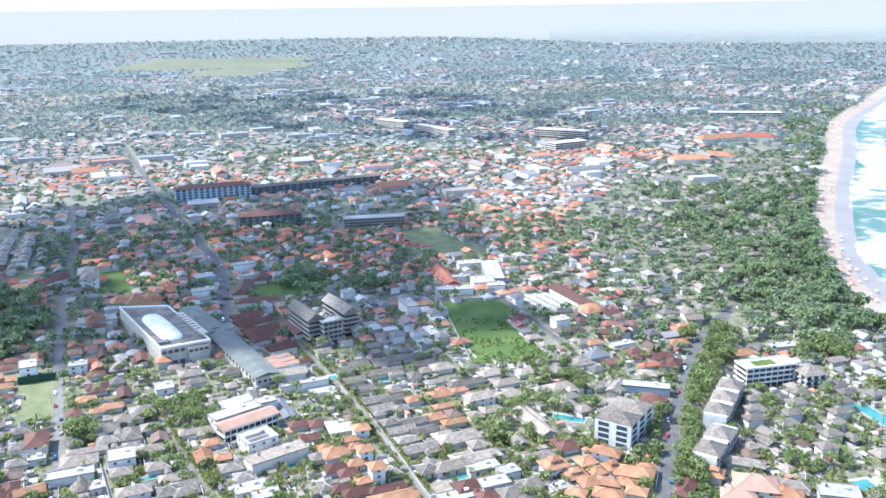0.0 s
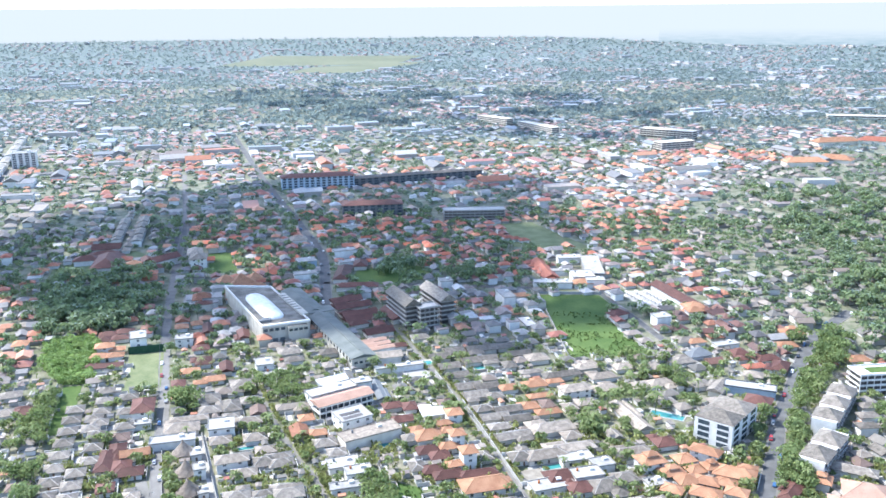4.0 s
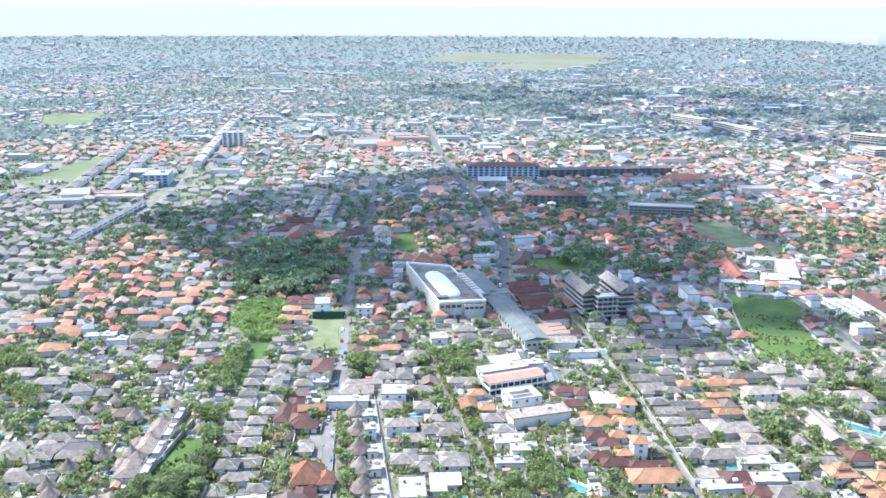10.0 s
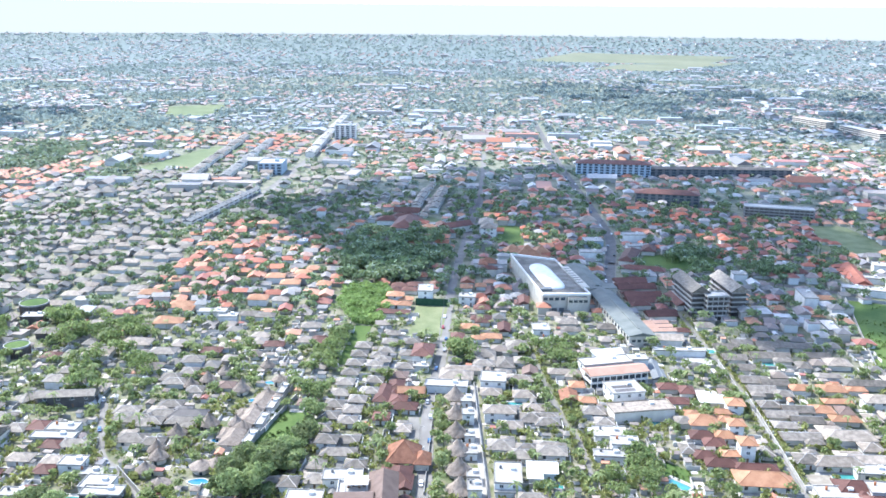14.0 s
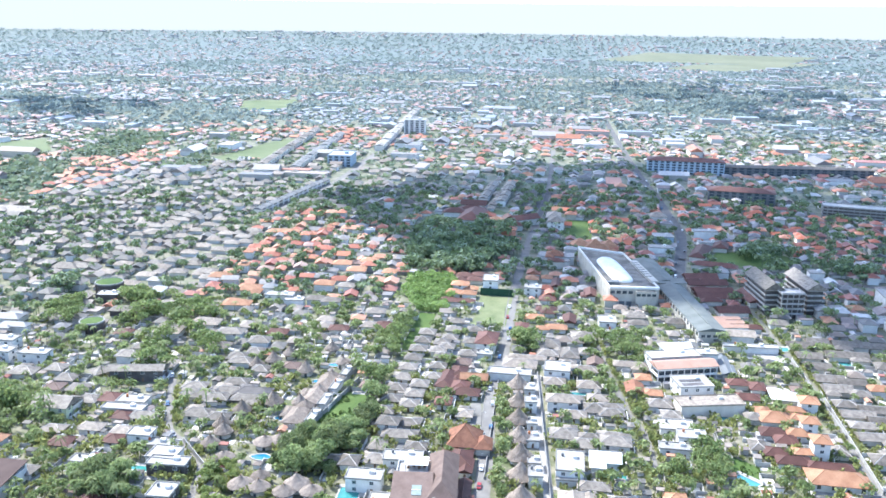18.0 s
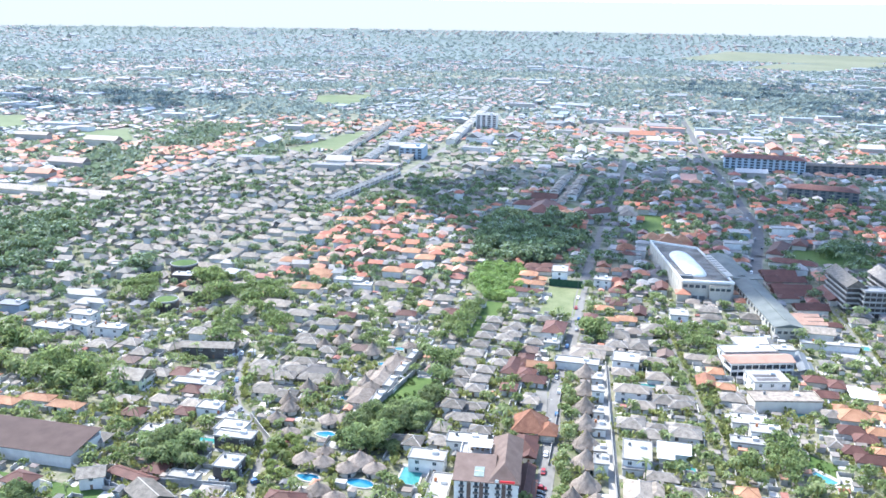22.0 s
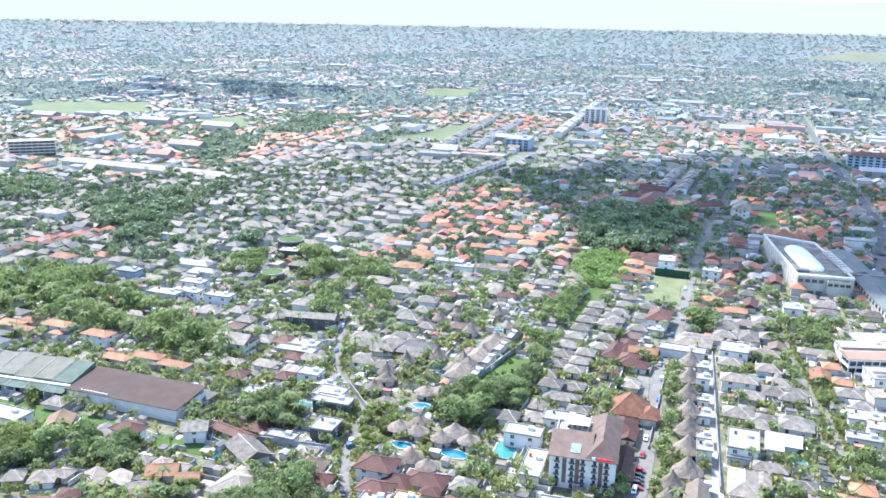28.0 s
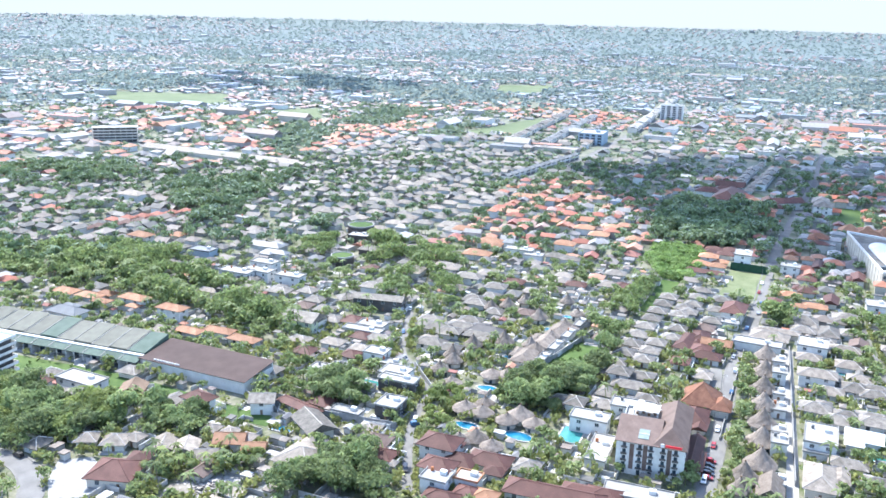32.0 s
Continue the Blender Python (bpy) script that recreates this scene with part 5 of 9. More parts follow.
NEAR_TREES = [small_tree(10 + i, 2.2 + 0.5 * i, 4.2 + i * 0.9, 76, 0.62) for i in range(4)]
MID_TREES = [small_tree(20 + i, 3.4 + 0.5 * i, 6.5 + i * 0.6, 48, 1.05) for i in range(4)]
FAR_TREES = [(lambda a: (a[0] * np.array([1.15, 1.15, 0.62]), a[1]))(small_tree(30 + i, 5.0 + i, 7.0 + i * 0.8, 10, 2.8, False)) for i in range(3)]
BELT_TREES = [small_tree(60 + i, 3.2 + 0.6 * i, 6.3 + i * 0.7, 86, 0.7) for i in range(4)]
FINE_TREES = [small_tree(65 + i, 3.2 + 0.6 * i, 6.3 + i * 0.7, 170, 0.46) for i in range(4)]
pv = [palm(40 + i, 8 + 1.5 * i, 8, 3.4) for i in range(2)]
MID_PALMS = [(np.array(a[0] + b[0]), a[1] + [tuple(k + len(a[0]) for k in g) for g in b[1]]) for a, b in pv]

# ---- the town as it goes on: palettes by quarter ----
Q_ORANGE = [(-431, 402), (-558, 575), (-540, 649), (-431, 625), (-331, 486), (-355, 411)]
Q_VILLA = [(-625, 354), (-726, 488), (-896, 784), (-688, 823), (-578, 595), (-493, 402)]
Q_WOOD = [(-341, 515), (-375, 560), (-402, 622), (-380, 640), (-325, 620), (-300, 580), (-310, 535)]
Q_SHORE = [(150, 560), (170, 700), (110, 800), (150, 1000), (300, 1300), (640, 1760), (760, 1780), (612, 1443), (430, 1038), (340, 805), (318, 714), (303, 614), (250, 540)]
Q_BROWN = [(-320, 650), (-40, 690), (20, 700), (40, 790), (-30, 860), (-120, 900), (-300, 930), (-380, 820)]
Q_MAROON = [(66, 540), (58, 575), (85, 640), (110, 660), (160, 585), (140, 530), (116, 505), (84, 528)]
Q_LEFTWOOD = [(-597, 157), (-571, 191), (-519, 237), (-412, 232), (-350, 228), (-345, 212), (-400, 190), (-482, 176), (-544, 132)]
PAL = {
    "mix": [(0.17, 0.16, 0.15), (0.32, 0.14, 0.085), (0.25, 0.105, 0.08), (0.3, 0.285, 0.265), (0.15, 0.145, 0.145), (0.38, 0.2, 0.125), (0.24, 0.2, 0.17), (0.38, 0.37, 0.36), (0.21, 0.17, 0.155)],
    "orange": [(0.36, 0.15, 0.085), (0.4, 0.19, 0.115), (0.27, 0.1, 0.07), (0.32, 0.12, 0.075), (0.42, 0.22, 0.14), (0.24, 0.225, 0.21), (0.19, 0.175, 0.165), (0.3, 0.2, 0.16)],
    "villa": [(0.14, 0.128, 0.111), (0.22, 0.188, 0.158), (0.105, 0.098, 0.087), (0.25, 0.212, 0.176), (0.17, 0.152, 0.131), (0.185, 0.15, 0.122)],
    # far tones are pulled together, so that haze sits in the roof colour
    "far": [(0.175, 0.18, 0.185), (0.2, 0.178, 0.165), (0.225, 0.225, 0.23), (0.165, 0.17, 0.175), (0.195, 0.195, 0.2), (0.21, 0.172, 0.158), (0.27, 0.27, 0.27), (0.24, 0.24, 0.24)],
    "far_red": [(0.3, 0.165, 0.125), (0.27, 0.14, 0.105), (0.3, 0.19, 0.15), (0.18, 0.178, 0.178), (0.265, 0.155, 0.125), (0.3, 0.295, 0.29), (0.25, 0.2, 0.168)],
    "maroon": [(0.09, 0.052, 0.046), (0.12, 0.063, 0.052), (0.085, 0.08, 0.08), (0.15, 0.08, 0.062), (0.26, 0.25, 0.24), (0.24, 0.11, 0.07), (0.11, 0.07, 0.06)],
    "brown": [(0.32, 0.12, 0.075), (0.2, 0.09, 0.07), (0.35, 0.16, 0.095), (0.3, 0.27, 0.25), (0.4, 0.13, 0.07), (0.16, 0.15, 0.15)],
}
WALL_PAL = [(0.58, 0.565, 0.54), (0.48, 0.44, 0.37), (0.52, 0.505, 0.48), (0.36, 0.34, 0.315), (0.68, 0.665, 0.64)]
town_wall = surf("town_walls", (0.85, 0.85, 0.85), (1, 1, 1), 0.85, bump=0, per="island", palette=WALL_PAL, sheen=0.0)
# pale, even wall tones with the haze's lift put into the colour
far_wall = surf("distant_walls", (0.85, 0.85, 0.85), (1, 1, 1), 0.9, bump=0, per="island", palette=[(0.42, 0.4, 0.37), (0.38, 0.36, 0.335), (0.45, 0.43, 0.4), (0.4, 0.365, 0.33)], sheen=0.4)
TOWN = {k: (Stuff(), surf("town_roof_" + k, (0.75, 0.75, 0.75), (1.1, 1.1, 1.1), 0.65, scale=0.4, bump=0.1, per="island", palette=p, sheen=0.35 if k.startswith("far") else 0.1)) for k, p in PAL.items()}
mid_leaf = surf("town_leaves", (0.1, 0.143, 0.064), (0.2, 0.247, 0.108), 0.7, scale=0.03, fine=0.4, bump=0, per="island", spread=0.3, spec=0.2, sheen=0.5, leafy=0.3)
# pale blue-green: haze over the far trees is put into the leaf colour
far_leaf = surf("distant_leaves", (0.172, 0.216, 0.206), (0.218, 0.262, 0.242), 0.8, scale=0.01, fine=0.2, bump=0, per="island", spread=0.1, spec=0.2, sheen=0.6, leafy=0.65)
# between near and far green, with a thinner haze in the colour
ring_leaf = surf("town_edge_leaves", (0.12, 0.16, 0.095), (0.2, 0.24, 0.145), 0.75, scale=0.02, fine=0.3, bump=0, per="island", spread=0.25, spec=0.2, sheen=0.5, leafy=0.4)
GREEN_NEAR, GREEN_MID, GREEN_RING, GREEN_FAR = Stuff(), Stuff(), Stuff(), Stuff()

GROVES = [[(-800, 512), (-850, 497), (-1030, 640), (-985, 700)], [(-1005, 700), (-955, 745), (-1075, 950), (-1150, 905)], [(-849, 705), (-812, 735), (-868, 862), (-908, 845)]]


def quarter(x, y):
    if any(inside(x, y, q) for q in GROVES):
        return "wood", 1.0, 0
    if inside(x, y, Q_ORANGE):
        return "orange", 0.24, 30
    if inside(x, y, Q_VILLA):
        return "villa", 0.17, 27
    if inside(x, y, Q_WOOD):
        return "wood", 1.0, 0
    if inside(x, y, Q_LEFTWOOD):
        return "wood", 1.0, 0
    if inside(x, y, Q_SHORE):
        return "villa", 0.62, 10
    if inside(x, y, Q_MAROON):
        return "maroon", 0.3, 20
    if inside(x, y, Q_BROWN):
        return "brown", 0.3, 20
    if math.hypot(x, y) < 560:
        return "villa" if (-20 < x < 110 and y > 430) or noise.noise(Vector((x / 60, y / 60, 1))) > -0.2 else "mix", 0.66 if math.hypot(x + 60, y) < 470 else 0.4, 24
    n, far = noise.noise(Vector((x / 260, y / 260, 3.1))), math.hypot(x, y) >= 950
    green = 0.4 + 1.9 * noise.noise(Vector((x / 330, y / 210, 8.2))) + 0.5 * noise.noise(Vector((x / 90, y / 70, 2.2))) if far else 0.3 + 0.7 * noise.noise(Vector((x / 330, y / 210, 8.2)))
    if math.hypot(x, y) < 1600:
        green = min(green, 0.45)
    return ("villa" if x > -800 and (n > 0.28 or (x < -470 and y < 900)) else "orange" if n < (-0.05 if x < -800 else -0.34) else "mix"), green, 24


def town_house(x, y, w, d, rot, h, q, gable, over=1.1):
    s = TOWN[q][0]
    v, f = box_data(-w / 2, w / 2, -d / 2, d / 2, -0.2, h)
    z = far_rise(x, y)
    s.add(v, f[1:], x, y, z, rot, 1, 1)
    if gable == 2:
        v, f = box_data(-w / 2 - 0.2, w / 2 + 0.2, -d / 2 - 0.2, d / 2 + 0.2, h - 0.05, h + 0.35)
    else:
        v, f = roof_hip(w, d, min(w, d) * (0.17 if q.startswith("far") else 0.26), over, gable=bool(gable))
    s.add(v, f[1:], x, y, z + (h if gable != 2 else 0), rot, 1, 0)


def land_ok(x, y):
    if not (-5000 < x < 2600):
        return False
    for (x1, y1), (x2, y2) in zip(SHORE, SHORE[1:]):
        if y1 <= y < y2:
            return x < x1 + (x2 - x1) * (y - y1) / (y2 - y1) - 12
    return True


def fill(r0, r1, step, tree_bank, greens, big=1.0, trees_per=1.0, swell=1.0):
    rng = random.Random(int(r0) + 5)
    ca, sa = math.cos(radians(24)), math.sin(radians(24))
    n = int(r1 / step) + 2
    for i in range(-n, n):
        for j in range(-n, n):
            u, w = (i + rng.uniform(-0.24, 0.24)) * step, (j + rng.uniform(-0.24, 0.24)) * step
            x, y = ca * u - sa * w, sa * u + ca * w
            r = math.hypot(x, y)
            if not r0 <= r < r1:
                continue
            b = math.degrees(math.atan2(x, y))
            if not -79 < b < 31 or not land_ok(x, y):
                continue
            q, green, turn = quarter(x, y)
            if not free(x, y, step * 0.3):
                continue
            road = on_road(x, y, step * 0.36) if r < 1700 else False
            k = rng.random()
            if q != "wood" and not road and k > green:
                a = radians(turn + rng.choice((0, 90)) + rng.uniform(-4, 4))
                w0, d0 = step * rng.uniform(0.55, 0.82) * big, step * rng.uniform(0.42, 0.66) * big
                hh = rng.choice((2.8, 2.9, 3.1, 3.2, 5.8)) if q != "villa" else rng.choice((2.6, 2.7, 2.9, 5.4))
                g = rng.random()
                if r < 560:
                    if free(x, y, 5.2) and 230 < r < 455 and -76 < b < 29:
                        house(x, y, rng.uniform(6.5, 9.5), rng.uniform(5.5, 7.5), math.degrees(a), rng.choice(("grey", "tan", "grey", "umber")) if q == "villa" else rng.choice(("orange", "brown", "tan", "grey")), rng.choice(("white", "cream")), 2.9, "gable" if g < 0.2 else "hip", plain=True, kind="villa" if q == "villa" else "house")
                    elif free(x, y, 5.2):
                        town_house(x, y, rng.uniform(6.5, 9.5), rng.uniform(5.5, 7.5), a, 2.9, q, 1 if g < 0.2 else 0)
                        take(x, y, 4.6)
                    m = 1.25
                else:
                    hh = hh if r < 1100 else 2.2
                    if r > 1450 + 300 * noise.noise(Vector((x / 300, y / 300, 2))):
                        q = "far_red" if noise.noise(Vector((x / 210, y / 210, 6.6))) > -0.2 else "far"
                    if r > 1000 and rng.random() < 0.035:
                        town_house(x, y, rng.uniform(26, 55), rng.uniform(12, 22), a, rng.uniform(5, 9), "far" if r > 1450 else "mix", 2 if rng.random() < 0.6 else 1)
                        continue
                    town_house(x, y, w0, d0, a, hh, q, 2 if (g < 0.16 and q == "mix") else 1 if g < 0.35 else 0)
                    m = trees_per
            else:
                m = trees_per * (2.9 if green > 0.75 and r > 950 else 2.3 if q == "wood" or green > 0.8 else 1.9)
            while m > rng.random():
                m -= 1
                dx, dy = rng.uniform(-0.6, 0.6) * step, rng.uniform(-0.6, 0.6) * step
                if on_road(x + dx, y + dy, 1.5) if r < 1700 else False:
                    continue
                if not free(x + dx, y + dy, 0.1):
                    continue
                bank = MID_PALMS if tree_bank is not FAR_TREES and rng.random() < 0.14 else tree_bank
                v, f = rng.choice(bank)
                greens.add(v, f, x + dx, y + dy, far_rise(x + dx, y + dy), rng.uniform(0, 6.3), rng.uniform(0.6, 1.15) * swell * (1.35 if q == "wood" else 1.0))


def belt(poly, step, kinds):
    """A thicket: trees at about that spacing inside the polygon."""
    xs, ys = [p[0] for p in poly], [p[1] for p in poly]
    near = step < 5.4 and math.hypot(sum(xs) / len(xs) + 60, sum(ys) / len(ys)) < 420
    x = min(xs)
    step *= 1.0 if near else 1.1
    while x < max(xs):
        y = min(ys)
        while y < max(ys):
            px, py = x + random.uniform(-0.45, 0.45) * step, y + random.uniform(-0.45, 0.45) * step
            if inside(px, py, poly) and (near or kinds == "cl" or noise.noise(Vector((px / 22, py / 22, 5))) > (-0.12 if py < 620 else 0.12)) and not on_road(px, py, 1.2) and free(px, py, 0.6):
                key = random.choice(kinds)
                s = random.uniform(0.65, 1.05)
                if near:
                    tree(key, px, py, s)
                else:
                    fine = math.hypot(px, py) < 600 and kinds != "cl"
                    v, f = random.choice(MID_PALMS if key in "pqr" else FINE_TREES if fine else BELT_TREES)
                    (GREEN_LIME if kinds == "cl" else GREEN_HEDGE if fine else GREEN_BELT).add(v, f, px, py, 0, random.uniform(0, 6.3), s * (1.6 if key in "de" else 0.75 if kinds == "cl" else 1.2))
            y += step
        x += step


def pool(x, y, w, d, rot, water, oval):
    t = root("swimming_pool", x, y, rot, "kidney-shaped blue garden pool with a pale rim" if oval else "rectangular turquoise garden pool with a pale stone rim", "pool")
    take(x, y, 0.4 * min(w, d) + 0.2 * max(w, d))
    n = 20 if oval else 4

    def ring(k, z):
        if oval:
            return [((w / 2 + k) * math.cos(a) * (1 + 0.12 * math.cos(2 * a + 1)), (d / 2 + k) * math.sin(a) * (1 + 0.15 * math.cos(a)), z) for a in (2 * math.pi * i / n for i in range(n))]
        return [(a * (w / 2 + k), b * (d / 2 + k), z) for a, b in ((-1, -1), (1, -1), (1, 1), (-1, 1))]
    part("water", mesh("water", ring(0.02, 0.22), [tuple(range(n))], M[water]), t)
    v = ring(0, 0.1) + ring(0, 0.34) + ring(0.7, 0.34) + ring(0.75, -0.1)
    part("coping", mesh("coping", v, [(q * n + i, q * n + (i + 1) % n, (q + 1) * n + (i + 1) % n, (q + 1) * n + i) for q in range(3) for i in range(n)], M["paving"]), t)
    if not oval:
        part("deck", box("deck", -w / 2 - 2.2, w / 2 + 2.2, d / 2 + 0.76, d / 2 + 2.6, -0.1, 0.2, "paving"), t)


def garden_wall(line, h):
    for (x1, y1), (x2, y2) in zip(line, line[1:]):
        k = math.hypot(x2 - x1, y2 - y1)
        tagged(new("wall_garden", box("wall_garden", 0, k, -0.14, 0.14, -0.2, h, "concrete")), "weathered grey plastered garden wall", "wall", kind="structure").matrix_basis = pose(x1, y1, 0, 0, 0, math.degrees(math.atan2(y2 - y1, x2 - x1)))


GREEN_BELT, GREEN_SHORE, GREEN_LIME, GREEN_HEDGE = Stuff(), Stuff(), Stuff(), Stuff()

# quarter
house(-256.9, 438.8, 7.5, 6.5, 25, "grey", "white", 3.2, "hip", kind="villa")
house(-251.4, 425.5, 7.5, 6.5, 22, "grey", "cream", 3.2, "hip", kind="villa")
house(-245.8, 412.3, 7.5, 6.5, 22, "grey", "white", 3.2, "hip", kind="villa")
house(-240.2, 399.0, 7.5, 6.5, 24, "grey", "white", 3.2, "hip", kind="villa")
house(-234.6, 385.8, 7.5, 6.5, 22, "grey", "cream", 3.2, "hip", kind="villa")
house(-229.1, 372.5, 7.5, 6.5, 22, "grey", "white", 3.2, "hip", kind="villa")
house(-223.5, 359.3, 7.5, 6.5, 23, "grey", "white", 3.2, "hip", kind="villa")
house(-239.9, 431.9, 8.5, 6.5, 26, "grey", "cream", 3.2, "hip", kind="villa")
house(-232.1, 414.3, 8.5, 6.5, 22, "grey", "white", 3.2, "hip", kind="villa")
house(-224.3, 396.6, 8.5, 6.5, 23, "grey", "white", 3.2, "hip", kind="villa")
house(-223.4, 415.9, 10.5, 17.5, 22, "brown", "white", 6.2, "hip", storeys=2)
house(-217.6, 401.0, 10, 6, 23, "white", "white", 3.2, "flat")
house(-215.4, 371.3, 6.5, 12.5, 25, "brown", "white", 3.2, "hip")
house(-205.6, 356.0, 7.5, 10.5, 23, "brown", "cream", 3.2, "hip")
house(-205.4, 369.6, 12.5, 6.5, 26, "orange", "cream", 3.2, "gable")
house(-273.1, 511.2, 10, 15, 26, "white", "white", 9.5, "flat", storeys=3)
house(-289.2, 487.6, 9.5, 7.5, 22, "orange", "white", 3.4, "hip")
house(-278.9, 491.2, 8.5, 6.5, 22, "orange", "white", 3.4, "hip")
house(-278.3, 473.5, 22.5, 5.5, 23, "brown", "white", 3.0, "hip")
house(-291.5, 522.0, 10.5, 6.5, 22, "brown", "cream", 3.2, "hip")
house(-300.4, 517.1, 7.5, 7.5, 26, "brown", "white", 3.2, "hip")
house(-259.1, 547.3, 7.5, 7.5, 24, "orange", "white", 3.2, "hip")
house(-245.2, 519.8, 11, 9, 22, "white", "white", 6.0, "flat", storeys=2)
house(-251.1, 554.8, 6.5, 6.5, 26, "orange", "white", 3.2, "hip")
house(-240.7, 531.9, 7.5, 7.5, 22, "red", "white", 3.2, "hip")
house(-238.2, 543.2, 5.5, 16.5, 22, "brown", "white", 4.0, "gable")
house(-229.5, 509.8, 9.5, 7.5, 24, "brown", "white", 3.2, "hip")
house(-218.7, 488.5, 8.5, 11.5, 22, "brown", "white", 3.2, "hip")
house(-220.7, 471.8, 10.5, 6.5, 26, "orange", "cream", 3.2, "hip")
house(-201.6, 462.4, 11.5, 6.5, 25, "orange", "white", 3.2, "hip")
house(-207.5, 456.2, 6.5, 4.5, 22, "orange", "white", 3.2, "hip")
house(-200.6, 479.6, 6.5, 13.5, 22, "brown", "cream", 3.4, "gable")
house(-209.2, 533.8, 6.5, 14.5, 24, "brown", "white", 4.5, "gable")
house(-219.8, 453.1, 6.5, 8.5, 25, "brown", "white", 3.2, "hip")
house(-194.0, 434.4, 12.5, 10.5, 26, "grey", "cream", 3.2, "hip", kind="villa")
house(-187.5, 420.9, 10.5, 7.5, 23, "grey", "white", 3.2, "hip", kind="villa")
house(-177.6, 427.7, 8.5, 13.5, 26, "grey", "white", 3.2, "hip", kind="villa")
house(-181.8, 457.0, 12.5, 10.5, 25, "grey", "cream", 3.2, "hip", kind="villa")
house(-169.8, 435.6, 8.5, 7.5, 26, "grey", "white", 3.2, "hip", kind="villa")
house(-172.0, 399.1, 13, 13, 22, "white", "white", 6.0, "flat", storeys=2)
house(-172.8, 414.5, 7.5, 5.5, 23, "grey", "cream", 3.2, "hip", kind="villa")
house(-161.5, 410.8, 12.5, 6.5, 22, "tan", "white", 3.2, "hip", kind="villa")
house(-194.3, 409.6, 18.5, 4.5, 23, "tan", "cream", 3.0, "hip", kind="villa")
house(-193.7, 398.6, 16.5, 9.5, 22, "tan", "cream", 3.2, "hip", kind="villa")
house(-169.8, 509.6, 12.5, 8.5, 26, "grey", "cream", 3.4, "hip", kind="villa")
house(-162.7, 497.4, 10.5, 6.5, 26, "grey", "white", 3.2, "hip", kind="villa")
house(-144.2, 512.9, 10.5, 7.5, 23, "grey", "cream", 3.2, "hip", kind="villa")
house(-176.8, 481.6, 10, 12, 26, "white", "white", 7.0, "flat", storeys=2)
house(-168.1, 474.8, 14, 8, 22, "white", "white", 3.4, "flat")
house(-168.0, 387.3, 9.5, 7.5, 25, "tan", "cream", 3.2, "hip", kind="villa")
house(-151.5, 392.7, 10.5, 7.5, 24, "tan", "white", 3.2, "hip", kind="villa")
house(-141.8, 380.4, 8.5, 6.5, 23, "tan", "white", 3.2, "hip", kind="villa")
house(-153.2, 370.5, 14.5, 6.5, 26, "grey", "cream", 3.2, "hip", kind="villa")
house(-138.5, 368.6, 10.5, 8.5, 25, "grey", "white", 3.2, "hip", kind="villa")
house(-144.3, 356.8, 10.5, 7.5, 25, "tan", "white", 3.2, "hip", kind="villa")
house(-132.8, 374.3, 10.5, 5.5, 26, "grey", "cream", 3.2, "hip", kind="villa")
house(-131.8, 417.5, 6.5, 6.5, 26, "orange", "white", 3.2, "hip")
house(-130.8, 402.0, 7.5, 10.5, 26, "rust", "cream", 3.2, "gable")
house(-120.9, 401.4, 7.5, 5.5, 23, "orange", "cream", 3.2, "hip")
house(-143.4, 431.1, 16.5, 5.5, 23, "tan", "cream", 3.0, "hip", kind="villa")
house(-114.4, 390.8, 10.5, 7.5, 23, "grey", "white", 3.2, "hip", kind="villa")
house(-105.7, 381.9, 7.5, 6.5, 24, "grey", "cream", 3.2, "hip", kind="villa")
house(-99.8, 370.7, 15, 10, 25, "white", "white", 3.6, "flat")
house(-90.1, 361.3, 12, 8, 24, "white", "white", 5.5, "flat")
house(-132.2, 454.5, 10.5, 7.5, 30, "grey", "cream", 3.2, "hip", kind="villa")
house(-112.9, 457.1, 16, 8, 28, "white", "white", 8.0, "flat")
house(-131.1, 463.6, 10, 7, 28, "white", "white", 5.0, "flat")

# quarter
house(-100.1, 457.4, 4.5, 24.5, 23, "zinc", "white", 3.0, "gable")
house(-107.6, 506.0, 22.5, 8.5, 22, "tan", "white", 5.0, "gable", kind="villa")
house(-94.8, 493.4, 30, 5, 25, "white", "white", 3.5, "flat")
house(-88.5, 438.1, 9.5, 6.5, 26, "brown", "cream", 3.2, "hip")
house(-80.5, 421.9, 12.5, 6.5, 26, "brown", "white", 3.2, "hip")
house(-78.8, 438.2, 6.5, 8.5, 23, "brown", "white", 3.2, "hip")
house(-64.4, 433.1, 12.5, 8.5, 22, "white", "cream", 3.4, "hip")
house(-90.0, 545.6, 10.5, 7.5, 25, "grey", "white", 3.2, "hip", kind="villa")
house(-101.1, 529.0, 8.5, 5.5, 23, "brown", "white", 3.2, "hip")
house(-52.8, 426.9, 7.5, 7.5, 22, "orange", "white", 6.5, "hip", storeys=2)
house(-59.0, 419.5, 10.5, 4.5, 22, "orange", "white", 3.2, "hip")
house(-55.1, 411.9, 5.5, 5.5, 24, "orange", "white", 3.2, "hip")
house(-63.8, 404.1, 12.5, 10.5, 26, "orange", "white", 4.0, "hip")
house(-48.0, 399.3, 6.5, 6.5, 24, "orange", "white", 8.5, "hip", storeys=3)
house(-51.4, 394.3, 9.5, 6.5, 26, "orange", "white", 3.6, "hip")
house(-40.3, 381.1, 6.5, 7.5, 24, "orange", "white", 9.0, "hip", storeys=3)
house(-46.2, 377.2, 6.5, 4.5, 26, "orange", "white", 3.2, "hip")
house(-61.0, 389.7, 10.5, 7.5, 22, "brown", "white", 3.2, "hip")
house(-54.8, 384.8, 8.5, 7.5, 22, "brown", "cream", 3.2, "hip")
